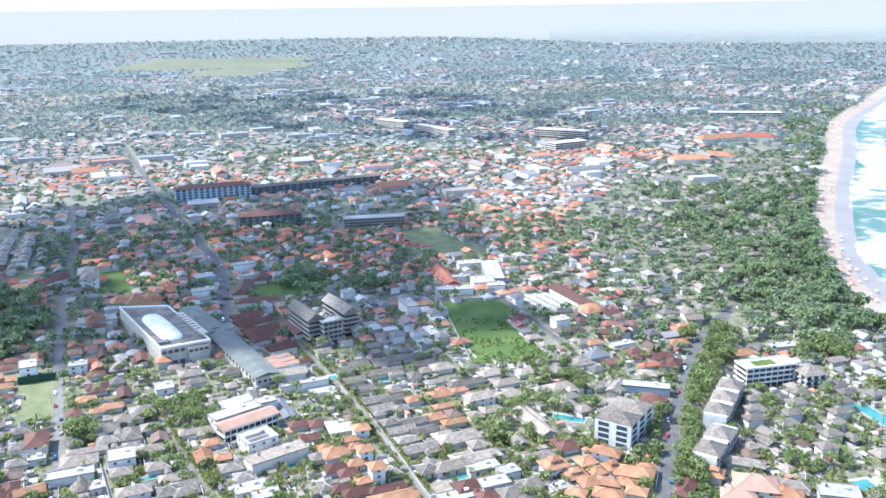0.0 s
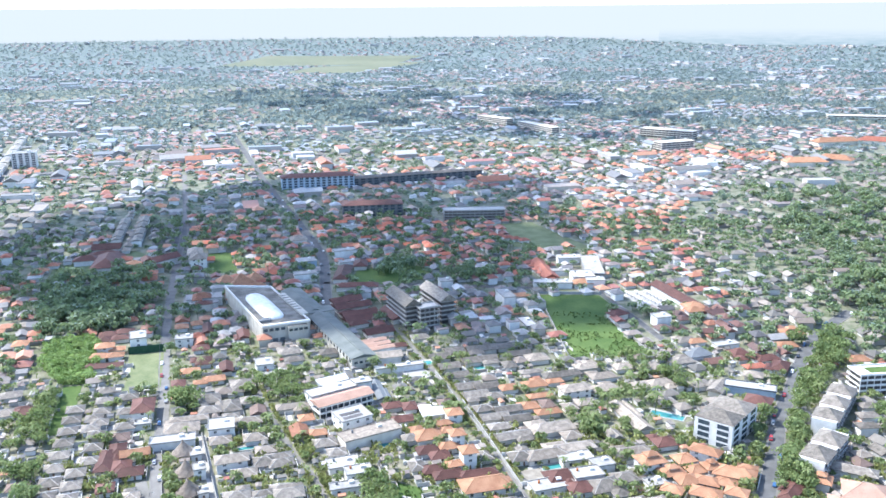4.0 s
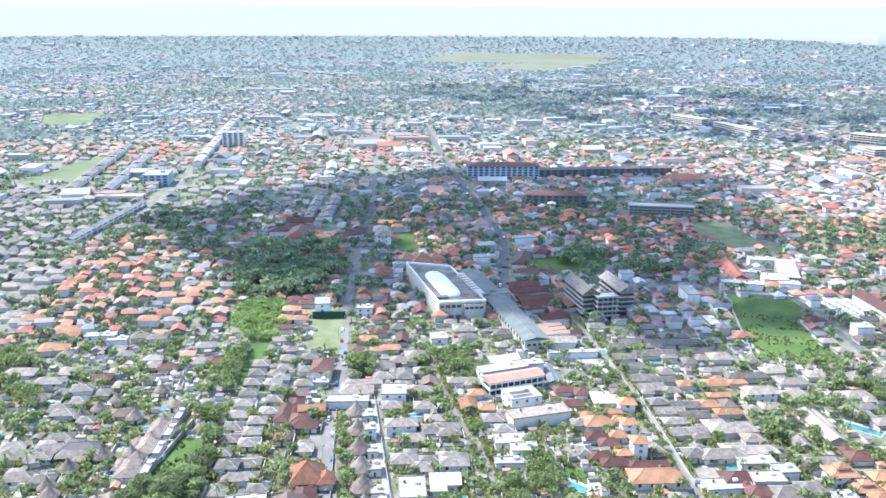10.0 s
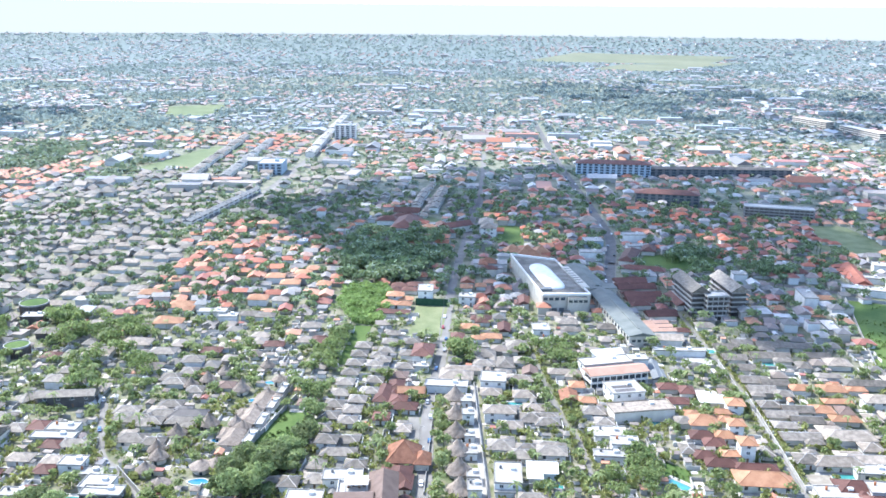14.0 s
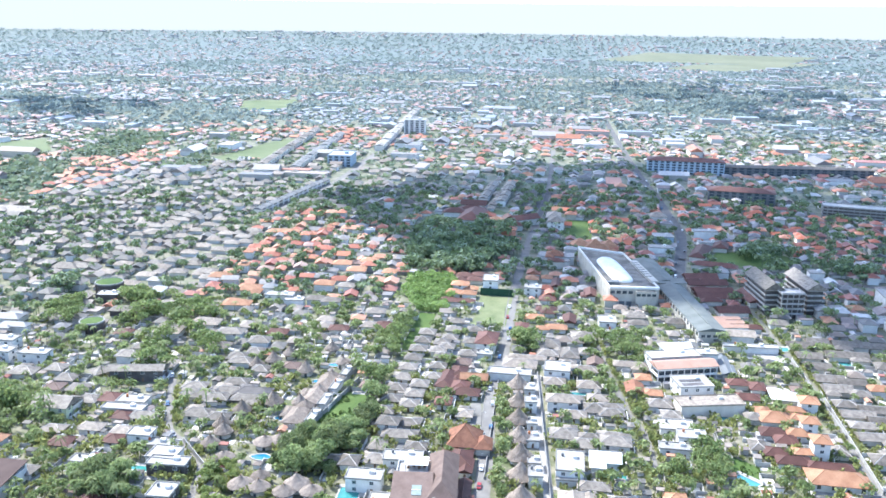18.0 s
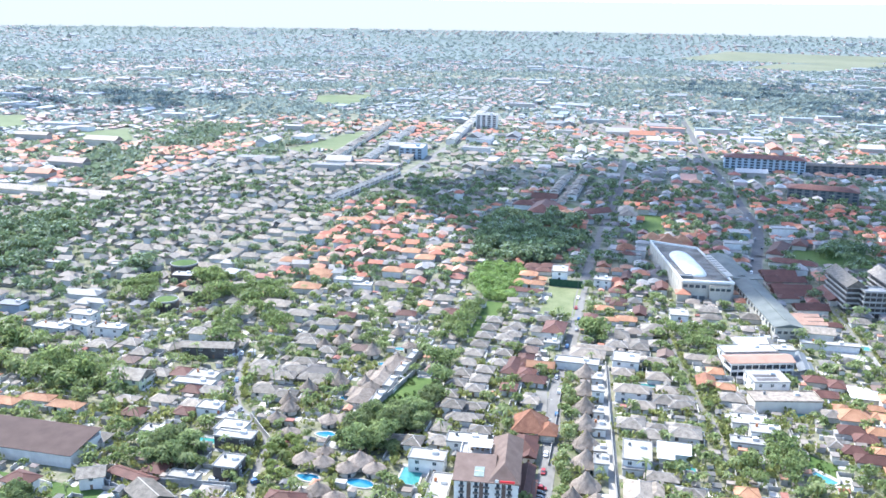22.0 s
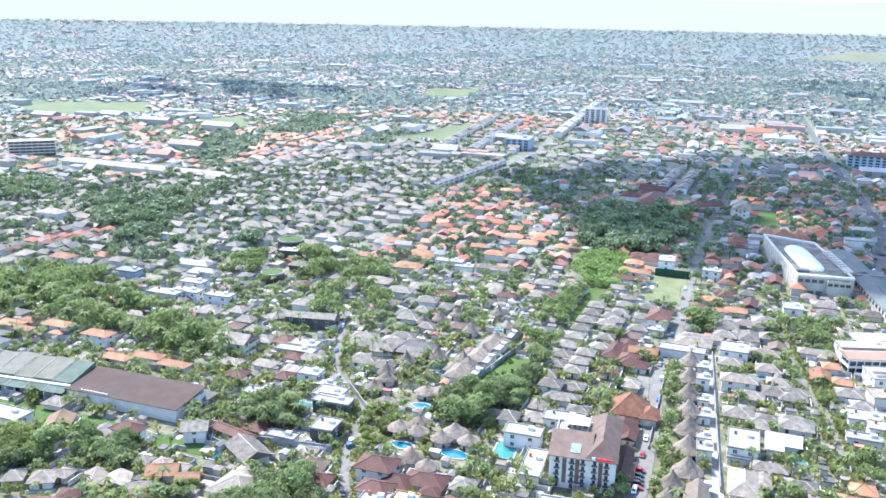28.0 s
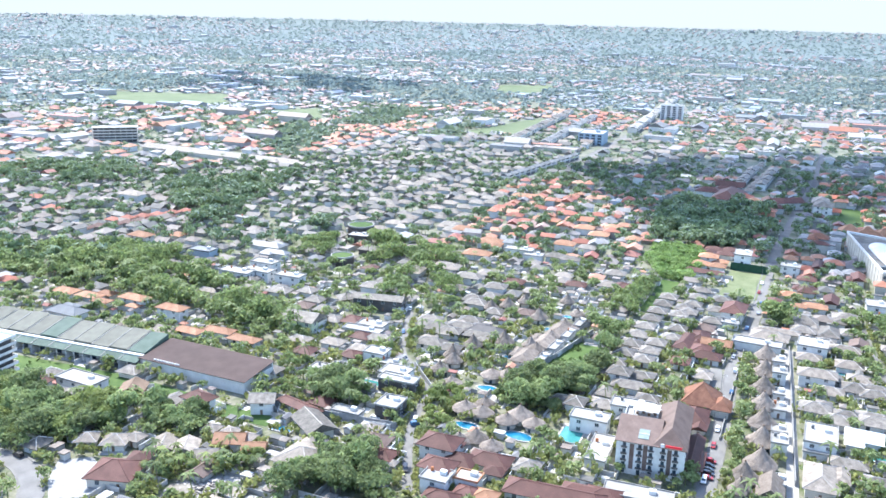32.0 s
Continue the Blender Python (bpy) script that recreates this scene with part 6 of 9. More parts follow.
house(-56.3, 370.7, 8.5, 6.5, 25, "brown", "white", 3.2, "hip")
house(-48.3, 366.7, 12.5, 6.5, 22, "brown", "white", 3.2, "hip")
house(-34.1, 369.3, 16.5, 4.5, 22, "brown", "white", 3.6, "hip")
house(-29.7, 359.2, 22.5, 11.5, 22, "orange", "white", 4.0, "hip")
house(-64.2, 372.7, 5.5, 8.5, 23, "grey", "white", 3.2, "hip", kind="villa")
house(-71.9, 401.3, 7.5, 6.5, 26, "grey", "cream", 3.2, "hip", kind="villa")
house(-71.8, 512.2, 11.5, 7.5, 26, "grey", "cream", 3.2, "gable", kind="villa")
house(-64.2, 497.8, 11.5, 7.5, 23, "grey", "cream", 3.2, "gable", kind="villa")
house(-57.4, 484.3, 11.5, 7.5, 22, "grey", "cream", 3.2, "gable", kind="villa")
house(-49.4, 469.0, 12.5, 7.5, 22, "grey", "cream", 3.2, "gable", kind="villa")
house(-43.9, 457.7, 12.5, 7.5, 23, "grey", "cream", 3.2, "gable", kind="villa")
house(-64.3, 523.5, 10.5, 7.5, 23, "grey", "cream", 3.2, "gable", kind="villa")
house(-46.4, 510.0, 20.5, 7.5, 24, "grey", "cream", 3.4, "gable", kind="villa")
house(-47.1, 528.9, 18.5, 7.5, 23, "grey", "cream", 3.4, "gable", kind="villa")
house(-32.0, 535.3, 11.5, 6.5, 25, "grey", "cream", 3.2, "gable", kind="villa")
house(-22.6, 523.6, 13.5, 6.5, 24, "grey", "cream", 3.2, "gable", kind="villa")
house(-10.9, 517.0, 12.5, 9.5, 22, "tan", "cream", 3.6, "hip", kind="villa")
house(-27.6, 504.2, 6.5, 8.5, 22, "grey", "cream", 3.2, "hip", kind="villa")
house(-14.0, 494.6, 12.5, 4.5, 24, "grey", "white", 3.2, "hip", kind="villa")
house(4.7, 492.0, 22.5, 6.5, 25, "grey", "cream", 3.6, "hip", kind="villa")
house(-39.2, 470.5, 12.5, 6.5, 26, "grey", "cream", 3.2, "gable", kind="villa")
house(-33.1, 457.4, 8.5, 6.5, 24, "grey", "white", 3.2, "hip", kind="villa")
house(-37.7, 440.3, 9.5, 6.5, 26, "grey", "white", 3.2, "hip", kind="villa")
house(-24.6, 440.8, 13.5, 6.5, 22, "grey", "cream", 3.2, "gable", kind="villa")
house(-19.2, 429.8, 13.5, 6.5, 24, "grey", "cream", 3.2, "gable", kind="villa")
house(-31.1, 430.6, 13.5, 6.5, 23, "grey", "cream", 3.2, "gable", kind="villa")
house(-27.1, 419.3, 11.5, 5.5, 22, "grey", "cream", 3.2, "hip", kind="villa")
house(-20.0, 409.9, 16.5, 6.5, 26, "grey", "cream", 3.2, "gable", kind="villa")
house(-25.9, 469.8, 9.5, 6.5, 26, "orange", "white", 3.2, "hip")
house(-11.2, 476.3, 12.5, 7.5, 23, "orange", "cream", 3.2, "hip")
house(-7.3, 460.6, 13.5, 4.5, 26, "orange", "white", 3.2, "hip")
house(-13.5, 446.5, 9.5, 7.5, 23, "orange", "white", 3.2, "hip")
house(-2.7, 440.2, 12.5, 5.5, 23, "orange", "cream", 3.2, "hip")
house(0.5, 482.0, 8.5, 4.5, 24, "orange", "white", 3.2, "hip")
house(12.2, 467.0, 16.5, 8.5, 25, "tan", "white", 6.0, "hip", storeys=2)
house(18.0, 454.8, 10.5, 6.5, 26, "tan", "cream", 3.2, "hip", kind="villa")
house(-0.3, 420.6, 22.5, 9.5, 26, "tan", "cream", 3.6, "hip", kind="villa")
house(9.7, 413.8, 8.5, 7.5, 24, "tan", "white", 3.2, "hip", kind="villa")
house(20.0, 507.1, 14.5, 7.5, 25, "tan", "cream", 3.2, "hip", kind="villa")
house(28.7, 493.1, 14.5, 7.5, 23, "tan", "white", 3.2, "hip", kind="villa")
house(28.7, 474.9, 14.5, 7.5, 24, "tan", "white", 3.2, "hip", kind="villa")
house(42.2, 509.0, 11.5, 7.5, 22, "tan", "cream", 3.2, "hip", kind="villa")
house(59.1, 509.0, 12.5, 7.5, 22, "tan", "white", 3.2, "hip", kind="villa")
house(61.4, 486.5, 14.5, 8.5, 26, "tan", "white", 3.2, "hip", kind="villa")
house(49.5, 481.5, 11.5, 7.5, 26, "tan", "cream", 3.2, "hip", kind="villa")
house(8.8, 399.7, 24.5, 6.5, 23, "tan", "cream", 3.6, "hip", kind="villa")
house(-3.1, 391.4, 20.5, 8.5, 25, "tan", "cream", 3.6, "hip", kind="villa")
house(11.4, 389.8, 16, 8, 22, "white", "cream", 3.4, "flat")
house(38.6, 399.2, 18.5, 6.5, 23, "tan", "cream", 3.4, "hip", kind="villa")
house(16.3, 372.3, 14, 9, 22, "white", "white", 5.0, "flat")
house(23.9, 385.0, 10, 8, 24, "white", "white", 4.0, "flat")
house(-14.8, 388.1, 10.5, 8.5, 22, "grey", "white", 3.4, "hip", kind="villa")
house(0.2, 363.0, 20, 9, 26, "white", "white", 3.4, "flat")
house(5.0, 370.8, 14.5, 10.5, 22, "brown", "white", 3.6, "hip")
house(13.2, 361.8, 10.5, 8.5, 23, "brown", "white", 3.6, "hip")
house(24.4, 364.9, 14.5, 10.5, 24, "grey", "white", 3.6, "hip", kind="villa")
house(34.0, 374.0, 10.5, 7.5, 22, "grey", "cream", 3.2, "hip", kind="villa")
house(46.6, 386.8, 11.5, 9.5, 26, "orange", "white", 6.4, "tier", storeys=2)
house(56.3, 411.8, 10.5, 8.5, 22, "brown", "white", 3.2, "hip")
house(47.6, 371.0, 9, 7, 25, "white", "white", 3.0, "flat")

# quarter
house(74.4, 399.4, 13.5, 6.5, -29, "orange", "white", 6.0, "hip", storeys=2)
house(56.1, 381.0, 10.5, 7.5, 22, "orange", "white", 3.6, "tier")
house(63.4, 394.5, 8.5, 7.5, 26, "orange", "white", 3.6, "hip")
house(67.8, 385.1, 7.5, 6.5, 25, "orange", "white", 3.2, "hip")
house(62.5, 374.9, 9.5, 7.5, 22, "orange", "white", 3.2, "hip")
house(75.1, 386.4, 6.5, 6.5, 22, "orange", "cream", 5.0, "tier", storeys=2)
house(85.1, 381.9, 17.5, 9.5, -18, "orange", "cream", 4.5, "hip")
house(71.3, 375.0, 10.5, 6.5, -18, "orange", "white", 3.2, "hip")
house(80.0, 374.6, 8.5, 6.5, -20, "orange", "cream", 3.2, "hip")
house(69.4, 363.6, 12.5, 7.5, -18, "orange", "cream", 3.6, "hip")
house(82.7, 364.2, 8.5, 6.5, -20, "orange", "cream", 4.5, "hip")
house(54.9, 366.0, 8.5, 6.5, -21, "orange", "cream", 3.2, "hip")
house(112.1, 461.8, 12.5, 10.5, -23, "brown", "white", 6.0, "hip")
house(111.9, 482.4, 28, 9, -14, "zinc", "blue", 5.0, "flat")
house(118.3, 504.8, 9.5, 7.5, -14, "tan", "cream", 3.2, "hip", kind="villa")
house(86.0, 559.2, 12.5, 7.5, 22, "grey", "white", 3.2, "hip", kind="villa")
house(79.3, 523.0, 12.5, 8.5, 22, "grey", "white", 3.2, "hip", kind="villa")
house(90.7, 534.6, 14.5, 8.5, 24, "zinc", "white", 3.6, "hip")
house(94.1, 481.6, 7.5, 14.5, -27, "grey", "cream", 4.0, "gable", kind="villa")
house(85.1, 487.5, 10.5, 7.5, 25, "grey", "white", 3.2, "hip", kind="villa")
house(116.1, 539.6, 11.5, 10.5, 22, "brown", "cream", 3.2, "hip")
house(131.5, 532.7, 14.5, 7.5, 24, "brown", "white", 3.2, "hip")
house(137.2, 520.1, 8.5, 14.5, -21, "brown", "white", 3.4, "hip")
house(121.9, 518.4, 12.5, 5.5, 22, "red", "cream", 3.2, "hip")
house(111.0, 555.2, 16, 7, 24, "white", "white", 3.0, "flat")
house(92.5, 558.1, 10.5, 6.5, 23, "orange", "white", 3.2, "hip")
house(170.2, 462.9, 9.5, 5.5, 14, "grey", "white", 5.5, "hip", kind="villa")
house(165.7, 450.2, 9.5, 5.5, 13, "grey", "white", 5.5, "hip", kind="villa")
house(161.3, 437.5, 9.5, 5.5, 13, "grey", "white", 5.5, "hip", kind="villa")
house(199.0, 470.8, 9.5, 6.5, 14, "grey", "white", 5.5, "hip", kind="villa")
house(191.6, 457.5, 9.5, 6.5, 15, "grey", "white", 5.5, "hip", kind="villa")
house(184.2, 444.2, 9.5, 6.5, 16, "grey", "white", 5.5, "hip", kind="villa")
house(176.8, 430.9, 9.5, 6.5, 17, "grey", "white", 5.5, "hip", kind="villa")
house(225.6, 470.9, 9.5, 6.5, 16, "grey", "white", 5.5, "hip", kind="villa")
house(218.1, 457.9, 9.5, 6.5, 15, "grey", "white", 5.5, "hip", kind="villa")
house(210.5, 444.8, 9.5, 6.5, 16, "grey", "white", 5.5, "hip", kind="villa")
house(202.9, 431.8, 9.5, 6.5, 17, "grey", "white", 5.5, "hip", kind="villa")
house(195.3, 418.7, 9.5, 6.5, 17, "grey", "white", 5.5, "hip", kind="villa")
house(187.8, 405.7, 9.5, 6.5, 15, "grey", "white", 5.5, "hip", kind="villa")
house(139.4, 392.3, 22.5, 6.5, -21, "grey", "white", 4.0, "hip", kind="villa")
house(152.1, 372.0, 24.5, 6.5, -22, "grey", "white", 4.0, "hip", kind="villa")
house(138.7, 367.5, 18.5, 14.5, -13, "pink", "cream", 6.5, "hip", storeys=2)
house(128.4, 359.0, 14.5, 8.5, -15, "pink", "cream", 5.0, "hip")
house(151.6, 360.3, 11.5, 8.5, -17, "orange", "cream", 5.0, "hip")
house(123.3, 380.2, 7.5, 7.5, -21, "orange", "cream", 4.5, "tier")
house(107.5, 369.3, 5.5, 16.5, -31, "brown", "white", 3.2, "hip")
house(175.9, 363.5, 18, 12, -13, "white", "white", 4.0, "flat")
house(187.5, 536.7, 12.5, 8.5, 12, "orange", "cream", 3.6, "hip")
house(149.9, 557.8, 11.5, 7.5, 8, "orange", "white", 3.2, "hip")
house(158.0, 580.4, 14.5, 9.5, 12, "orange", "cream", 4.0, "tier")
house(217.3, 549.1, 20, 9, 12, "white", "white", 3.4, "flat")
house(247.5, 569.7, 26, 12, 9, "white", "white", 3.6, "flat")

# quarter
house(44.5, 605.5, 12.5, 8.5, 38, "brown", "cream", 4.5, "hip")
house(98.9, 614.7, 10.5, 8.5, 22, "orange", "white", 6.0, "hip", storeys=2)
house(73.8, 595.2, 11, 10, 22, "white", "white", 7.0, "flat", storeys=2)
house(21.1, 692.3, 18, 20, 8, "white", "white", 7.0, "flat", storeys=2)
house(11.4, 749.0, 22, 12, 11, "white", "white", 6.0, "flat", storeys=2)
house(-37.8, 631.4, 9, 22, 22, "white", "white", 8.0, "flat", storeys=3)
house(-48.1, 691.9, 10.5, 8.5, 20, "brown", "white", 7.0, "hip", storeys=2)
house(-87.6, 661.3, 10, 10, 21, "white", "white", 8.0, "flat", storeys=3)
house(-77.5, 617.1, 12.5, 8.5, 28, "orange", "white", 3.2, "hip")
house(-53.1, 604.3, 8.5, 7.5, 28, "orange", "cream", 3.2, "hip")
house(-27.5, 643.7, 14.5, 6.5, 18, "orange", "white", 3.2, "hip")
house(-99.5, 607.0, 6, 10, 31, "white", "white", 3.0, "flat")
house(-19.1, 580.1, 8, 20, 23, "zinc", "white", 4.0, "flat")

# quarter
house(-322.8, 722.0, 11.5, 20.5, 22, "tan", "white", 9.0, "hip", storeys=3)
house(-266.4, 605.3, 26, 14, 25, "white", "white", 6.0, "flat", storeys=2)
house(-260.3, 590.3, 10.5, 6.5, 25, "brown", "cream", 6.2, "hip")
house(-263.3, 666.9, 10.5, 10.5, 24, "red", "white", 3.2, "hip")
house(-252.5, 666.8, 10.5, 10.5, 22, "red", "white", 3.2, "hip")
house(-239.8, 659.3, 12.5, 8.5, 26, "red", "cream", 3.2, "hip")
house(-239.3, 637.9, 16.5, 4.5, 22, "red", "white", 3.2, "hip")
house(-206.3, 671.9, 18, 10, 24, "white", "white", 7.0, "flat", storeys=2)
house(-220.4, 671.6, 12.5, 10.5, 26, "grey", "cream", 4.0, "hip", kind="villa")
house(-246.9, 787.5, 14.5, 12.5, 28, "tan", "white", 6.5, "hip", storeys=2)
house(-191.8, 748.1, 20, 10, 28, "white", "white", 7.0, "flat", storeys=2)
house(-217.9, 714.6, 16, 14, 28, "white", "blue", 6.0, "flat", storeys=2)
house(-180.9, 722.3, 18, 10, 28, "white", "white", 4.0, "flat")
house(-151.5, 724.9, 8.5, 8.5, 29, "zinc", "blue", 5.0, "hip")
house(-452.4, 928.7, 12.5, 14.5, 22, "orange", "white", 4.0, "hip")
house(-409.8, 722.4, 24.5, 12.5, 26, "brown", "white", 4.0, "hip")
house(-383.9, 708.4, 12.5, 10.5, 22, "red", "cream", 4.0, "hip")
house(-341.7, 685.0, 10.5, 8.5, 25, "brown", "white", 5.0, "hip")
house(-470.6, 897.5, 5.5, 8.5, 26, "grey", "white", 3.2, "hip", kind="villa")
house(-464.8, 881.0, 5.5, 8.5, 26, "grey", "white", 3.2, "hip", kind="villa")
house(-459.1, 864.5, 5.5, 8.5, 25, "grey", "cream", 3.2, "hip", kind="villa")
house(-453.2, 847.9, 5.5, 8.5, 23, "grey", "white", 3.2, "hip", kind="villa")
house(-447.5, 831.5, 5.5, 8.5, 26, "grey", "white", 3.2, "hip", kind="villa")
house(-441.7, 814.9, 5.5, 8.5, 25, "grey", "cream", 3.2, "hip", kind="villa")
house(-436.0, 798.6, 5.5, 8.5, 25, "grey", "white", 3.2, "hip", kind="villa")
house(-430.2, 782.0, 5.5, 8.5, 23, "grey", "white", 3.2, "hip", kind="villa")
house(-445.7, 871.6, 6.5, 9.5, 24, "tan", "cream", 3.2, "hip", kind="villa")
house(-439.2, 853.3, 6.5, 9.5, 26, "tan", "white", 3.2, "hip", kind="villa")
house(-432.6, 834.8, 6.5, 9.5, 23, "tan", "white", 3.2, "hip", kind="villa")
house(-426.0, 816.4, 6.5, 9.5, 22, "tan", "cream", 3.2, "hip", kind="villa")
house(-419.5, 798.1, 6.5, 9.5, 26, "tan", "white", 3.2, "hip", kind="villa")
house(-412.9, 779.7, 6.5, 9.5, 25, "tan", "white", 3.2, "hip", kind="villa")
house(-406.4, 761.3, 6.5, 9.5, 26, "tan", "cream", 3.2, "hip", kind="villa")
house(-399.8, 743.0, 6.5, 9.5, 23, "tan", "white", 3.2, "hip", kind="villa")
house(-318.6, 869.0, 7.5, 7.5, 22, "tan", "white", 3.2, "hip", kind="villa")
house(-303.5, 845.6, 7.5, 7.5, 25, "tan", "cream", 3.2, "hip", kind="villa")
house(-288.4, 822.0, 7.5, 7.5, 26, "tan", "white", 3.2, "hip", kind="villa")
house(-290.0, 844.6, 8.5, 7.5, 26, "tan", "white", 3.2, "hip", kind="villa")
house(-278.1, 817.0, 8.5, 7.5, 24, "tan", "cream", 3.2, "hip", kind="villa")
house(-266.3, 789.3, 8.5, 7.5, 26, "tan", "white", 3.2, "hip", kind="villa")
house(-254.5, 761.4, 8.5, 7.5, 25, "tan", "white", 3.2, "hip", kind="villa")
house(-242.7, 733.9, 8.5, 7.5, 24, "tan", "cream", 3.2, "hip", kind="villa")
house(-230.9, 706.2, 8.5, 7.5, 23, "tan", "white", 3.2, "hip", kind="villa")
house(-289.8, 790.1, 7.5, 6.5, 26, "red", "white", 3.2, "hip")
house(-281.6, 767.8, 7.5, 6.5, 22, "red", "cream", 3.2, "hip")
house(-273.4, 745.7, 7.5, 6.5, 24, "red", "white", 3.2, "hip")
house(-265.2, 723.6, 7.5, 6.5, 25, "red", "white", 3.2, "hip")
house(-23.7, 738.5, 7.5, 5.5, 25, "red", "cream", 3.2, "hip")
house(-19.7, 728.4, 7.5, 5.5, 26, "red", "white", 3.2, "hip")
house(-15.6, 718.3, 7.5, 5.5, 26, "red", "white", 3.2, "hip")
house(-11.6, 708.2, 7.5, 5.5, 26, "red", "cream", 3.2, "hip")
house(-7.6, 698.0, 7.5, 5.5, 22, "red", "white", 3.2, "hip")
house(-3.6, 687.9, 7.5, 5.5, 26, "red", "white", 3.2, "hip")
house(-71.7, 840.5, 8.5, 6.5, 26, "red", "cream", 3.2, "hip")
house(-63.6, 836.0, 8.5, 6.5, 26, "red", "white", 3.2, "hip")
house(-55.5, 831.4, 8.5, 6.5, 22, "red", "white", 3.2, "hip")
house(-47.5, 826.8, 8.5, 6.5, 25, "red", "cream", 3.2, "hip")
house(-39.4, 822.2, 8.5, 6.5, 22, "red", "white", 3.2, "hip")
house(-31.4, 817.5, 8.5, 6.5, 25, "red", "white", 3.2, "hip")
house(-170.6, 854.0, 8.5, 6.5, 22, "red", "cream", 3.2, "hip")
house(-161.0, 842.9, 8.5, 6.5, 22, "red", "white", 3.2, "hip")
house(-151.3, 831.5, 8.5, 6.5, 24, "red", "white", 3.2, "hip")
house(-141.6, 820.3, 8.5, 6.5, 26, "red", "cream", 3.2, "hip")
house(-132.0, 809.1, 8.5, 6.5, 22, "red", "white", 3.2, "hip")
house(-122.3, 797.8, 8.5, 6.5, 25, "red", "white", 3.2, "hip")

# quarter
house(-261.7, 412.8, 8.0, 7.0, 24, "grey", "cream", 3.2, "hip", kind="villa")
house(-256.7, 400.2, 8.0, 7.0, 26, "grey", "white", 3.2, "hip", kind="villa")
house(-251.7, 387.6, 8.0, 7.0, 24, "grey", "white", 3.2, "hip", kind="villa")
house(-246.7, 375.1, 8.0, 7.0, 26, "grey", "cream", 3.2, "hip", kind="villa")
house(-241.7, 362.5, 8.0, 7.0, 25, "grey", "white", 3.2, "hip", kind="villa")
house(-236.7, 350.0, 8.0, 7.0, 22, "grey", "white", 3.2, "hip", kind="villa")
house(-231.7, 337.4, 8.0, 7.0, 22, "grey", "cream", 3.2, "hip", kind="villa")
house(-226.7, 324.9, 8.0, 7.0, 25, "grey", "white", 3.2, "hip", kind="villa")
house(-221.7, 312.3, 8.0, 7.0, 26, "grey", "white", 3.2, "hip", kind="villa")
house(-216.7, 299.8, 8.0, 7.0, 26, "grey", "cream", 3.2, "hip", kind="villa")
house(-245.5, 403.1, 7.5, 7.0, 22, "grey", "white", 3.2, "hip", kind="villa")
house(-241.2, 391.9, 7.5, 7.0, 26, "grey", "white", 3.2, "hip", kind="villa")
house(-224.3, 347.3, 7.5, 7.0, 24, "grey", "cream", 3.2, "hip", kind="villa")
house(-220.1, 336.1, 7.5, 7.0, 26, "grey", "white", 3.2, "hip", kind="villa")
house(-215.8, 324.9, 7.5, 7.0, 25, "grey", "white", 3.2, "hip", kind="villa")
house(-210.0, 299.4, 8.5, 7.5, 22, "grey", "white", 6.0, "hip", storeys=2)
house(-201.6, 296.2, 14.5, 6.5, 26, "grey", "white", 3.2, "hip", kind="villa")
house(-206.0, 307.1, 12.5, 6.5, 23, "grey", "white", 3.2, "hip", kind="villa")

# quarter
hut(-182.1, 373.8, 5.6, 115)
hut(-172.4, 354.9, 5.7, 152)
hut(-163.8, 338.0, 5.8, 189)
hut(-155.3, 322.3, 5.8, 226)
hut(-147.4, 307.3, 5.9, 263)
hut(-139.9, 293.0, 5.9, 300)
hut(-131.6, 276.9, 6.0, 337)
hut(-130.5, 263.7, 5.6, 14)
hut(-127.0, 255.1, 4.2, 51)
house(-120.3, 263.0, 7, 12, 26, "thatch", "cream", 3.2, "gable", pitch=0.85, over=1.2, kind="villa")
house(-112.2, 282.1, 9.5, 18.5, 25, "tan", "cream", 4.0, "hip", kind="villa")
house(-153.4, 364.6, 14.5, 7.5, 25, "tan", "white", 6.0, "hip", storeys=2)
house(-129.9, 368.4, 10.5, 6.5, 26, "grey", "cream", 3.2, "hip", kind="villa")
house(-139.7, 334.7, 10.5, 8.5, 22, "grey", "white", 4.0, "hip", kind="villa")
house(-128.6, 338.7, 10.5, 7.5, 24, "grey", "white", 3.2, "hip", kind="villa")
house(-120.9, 345.7, 11.5, 6.5, 24, "grey", "cream", 3.2, "hip", kind="villa")
house(-125.3, 308.9, 11, 17, 24, "white", "white", 6.0, "flat", storeys=2)
house(-115.6, 323.6, 11.5, 8.5, 23, "white", "white", 4.4, "gable")
house(-111.4, 301.2, 11.5, 5.5, 23, "grey", "cream", 3.0, "hip", kind="villa")
house(-98.2, 295.8, 10.5, 6.5, 25, "grey", "cream", 3.0, "hip", kind="villa")
house(-123.4, 301.2, 8, 6, 26, "white", "white", 3.0, "flat")
house(-192.1, 383.6, 22, 8, 22, "concrete", "white", 4.0, "flat")
house(-174.0, 306.5, 12.5, 14, 26, "rust", "cream", 4.6, "hip", pitch=0.95, over=1.4)
house(-167.0, 290.5, 8.5, 13, 24, "brown", "cream", 4.0, "hip")
house(-151.5, 266.0, 4.2, 22.5, 26, "brown", "white", 3.0, "gable")
house(-162.0, 286.7, 4.2, 10.5, 24, "brown", "cream", 3.4, "gable")
house(-146.9, 226.2, 22, 8, 28, "white", "white", 3.0, "flat")
house(-153.2, 216.3, 10.5, 8.5, 28, "brown", "cream", 3.2, "hip")
house(-185.5, 275.2, 16, 8, 28, "white", "white", 6.0, "flat", storeys=2)
house(-199.8, 351.2, 12.5, 7.5, 22, "brown", "white", 3.2, "hip")
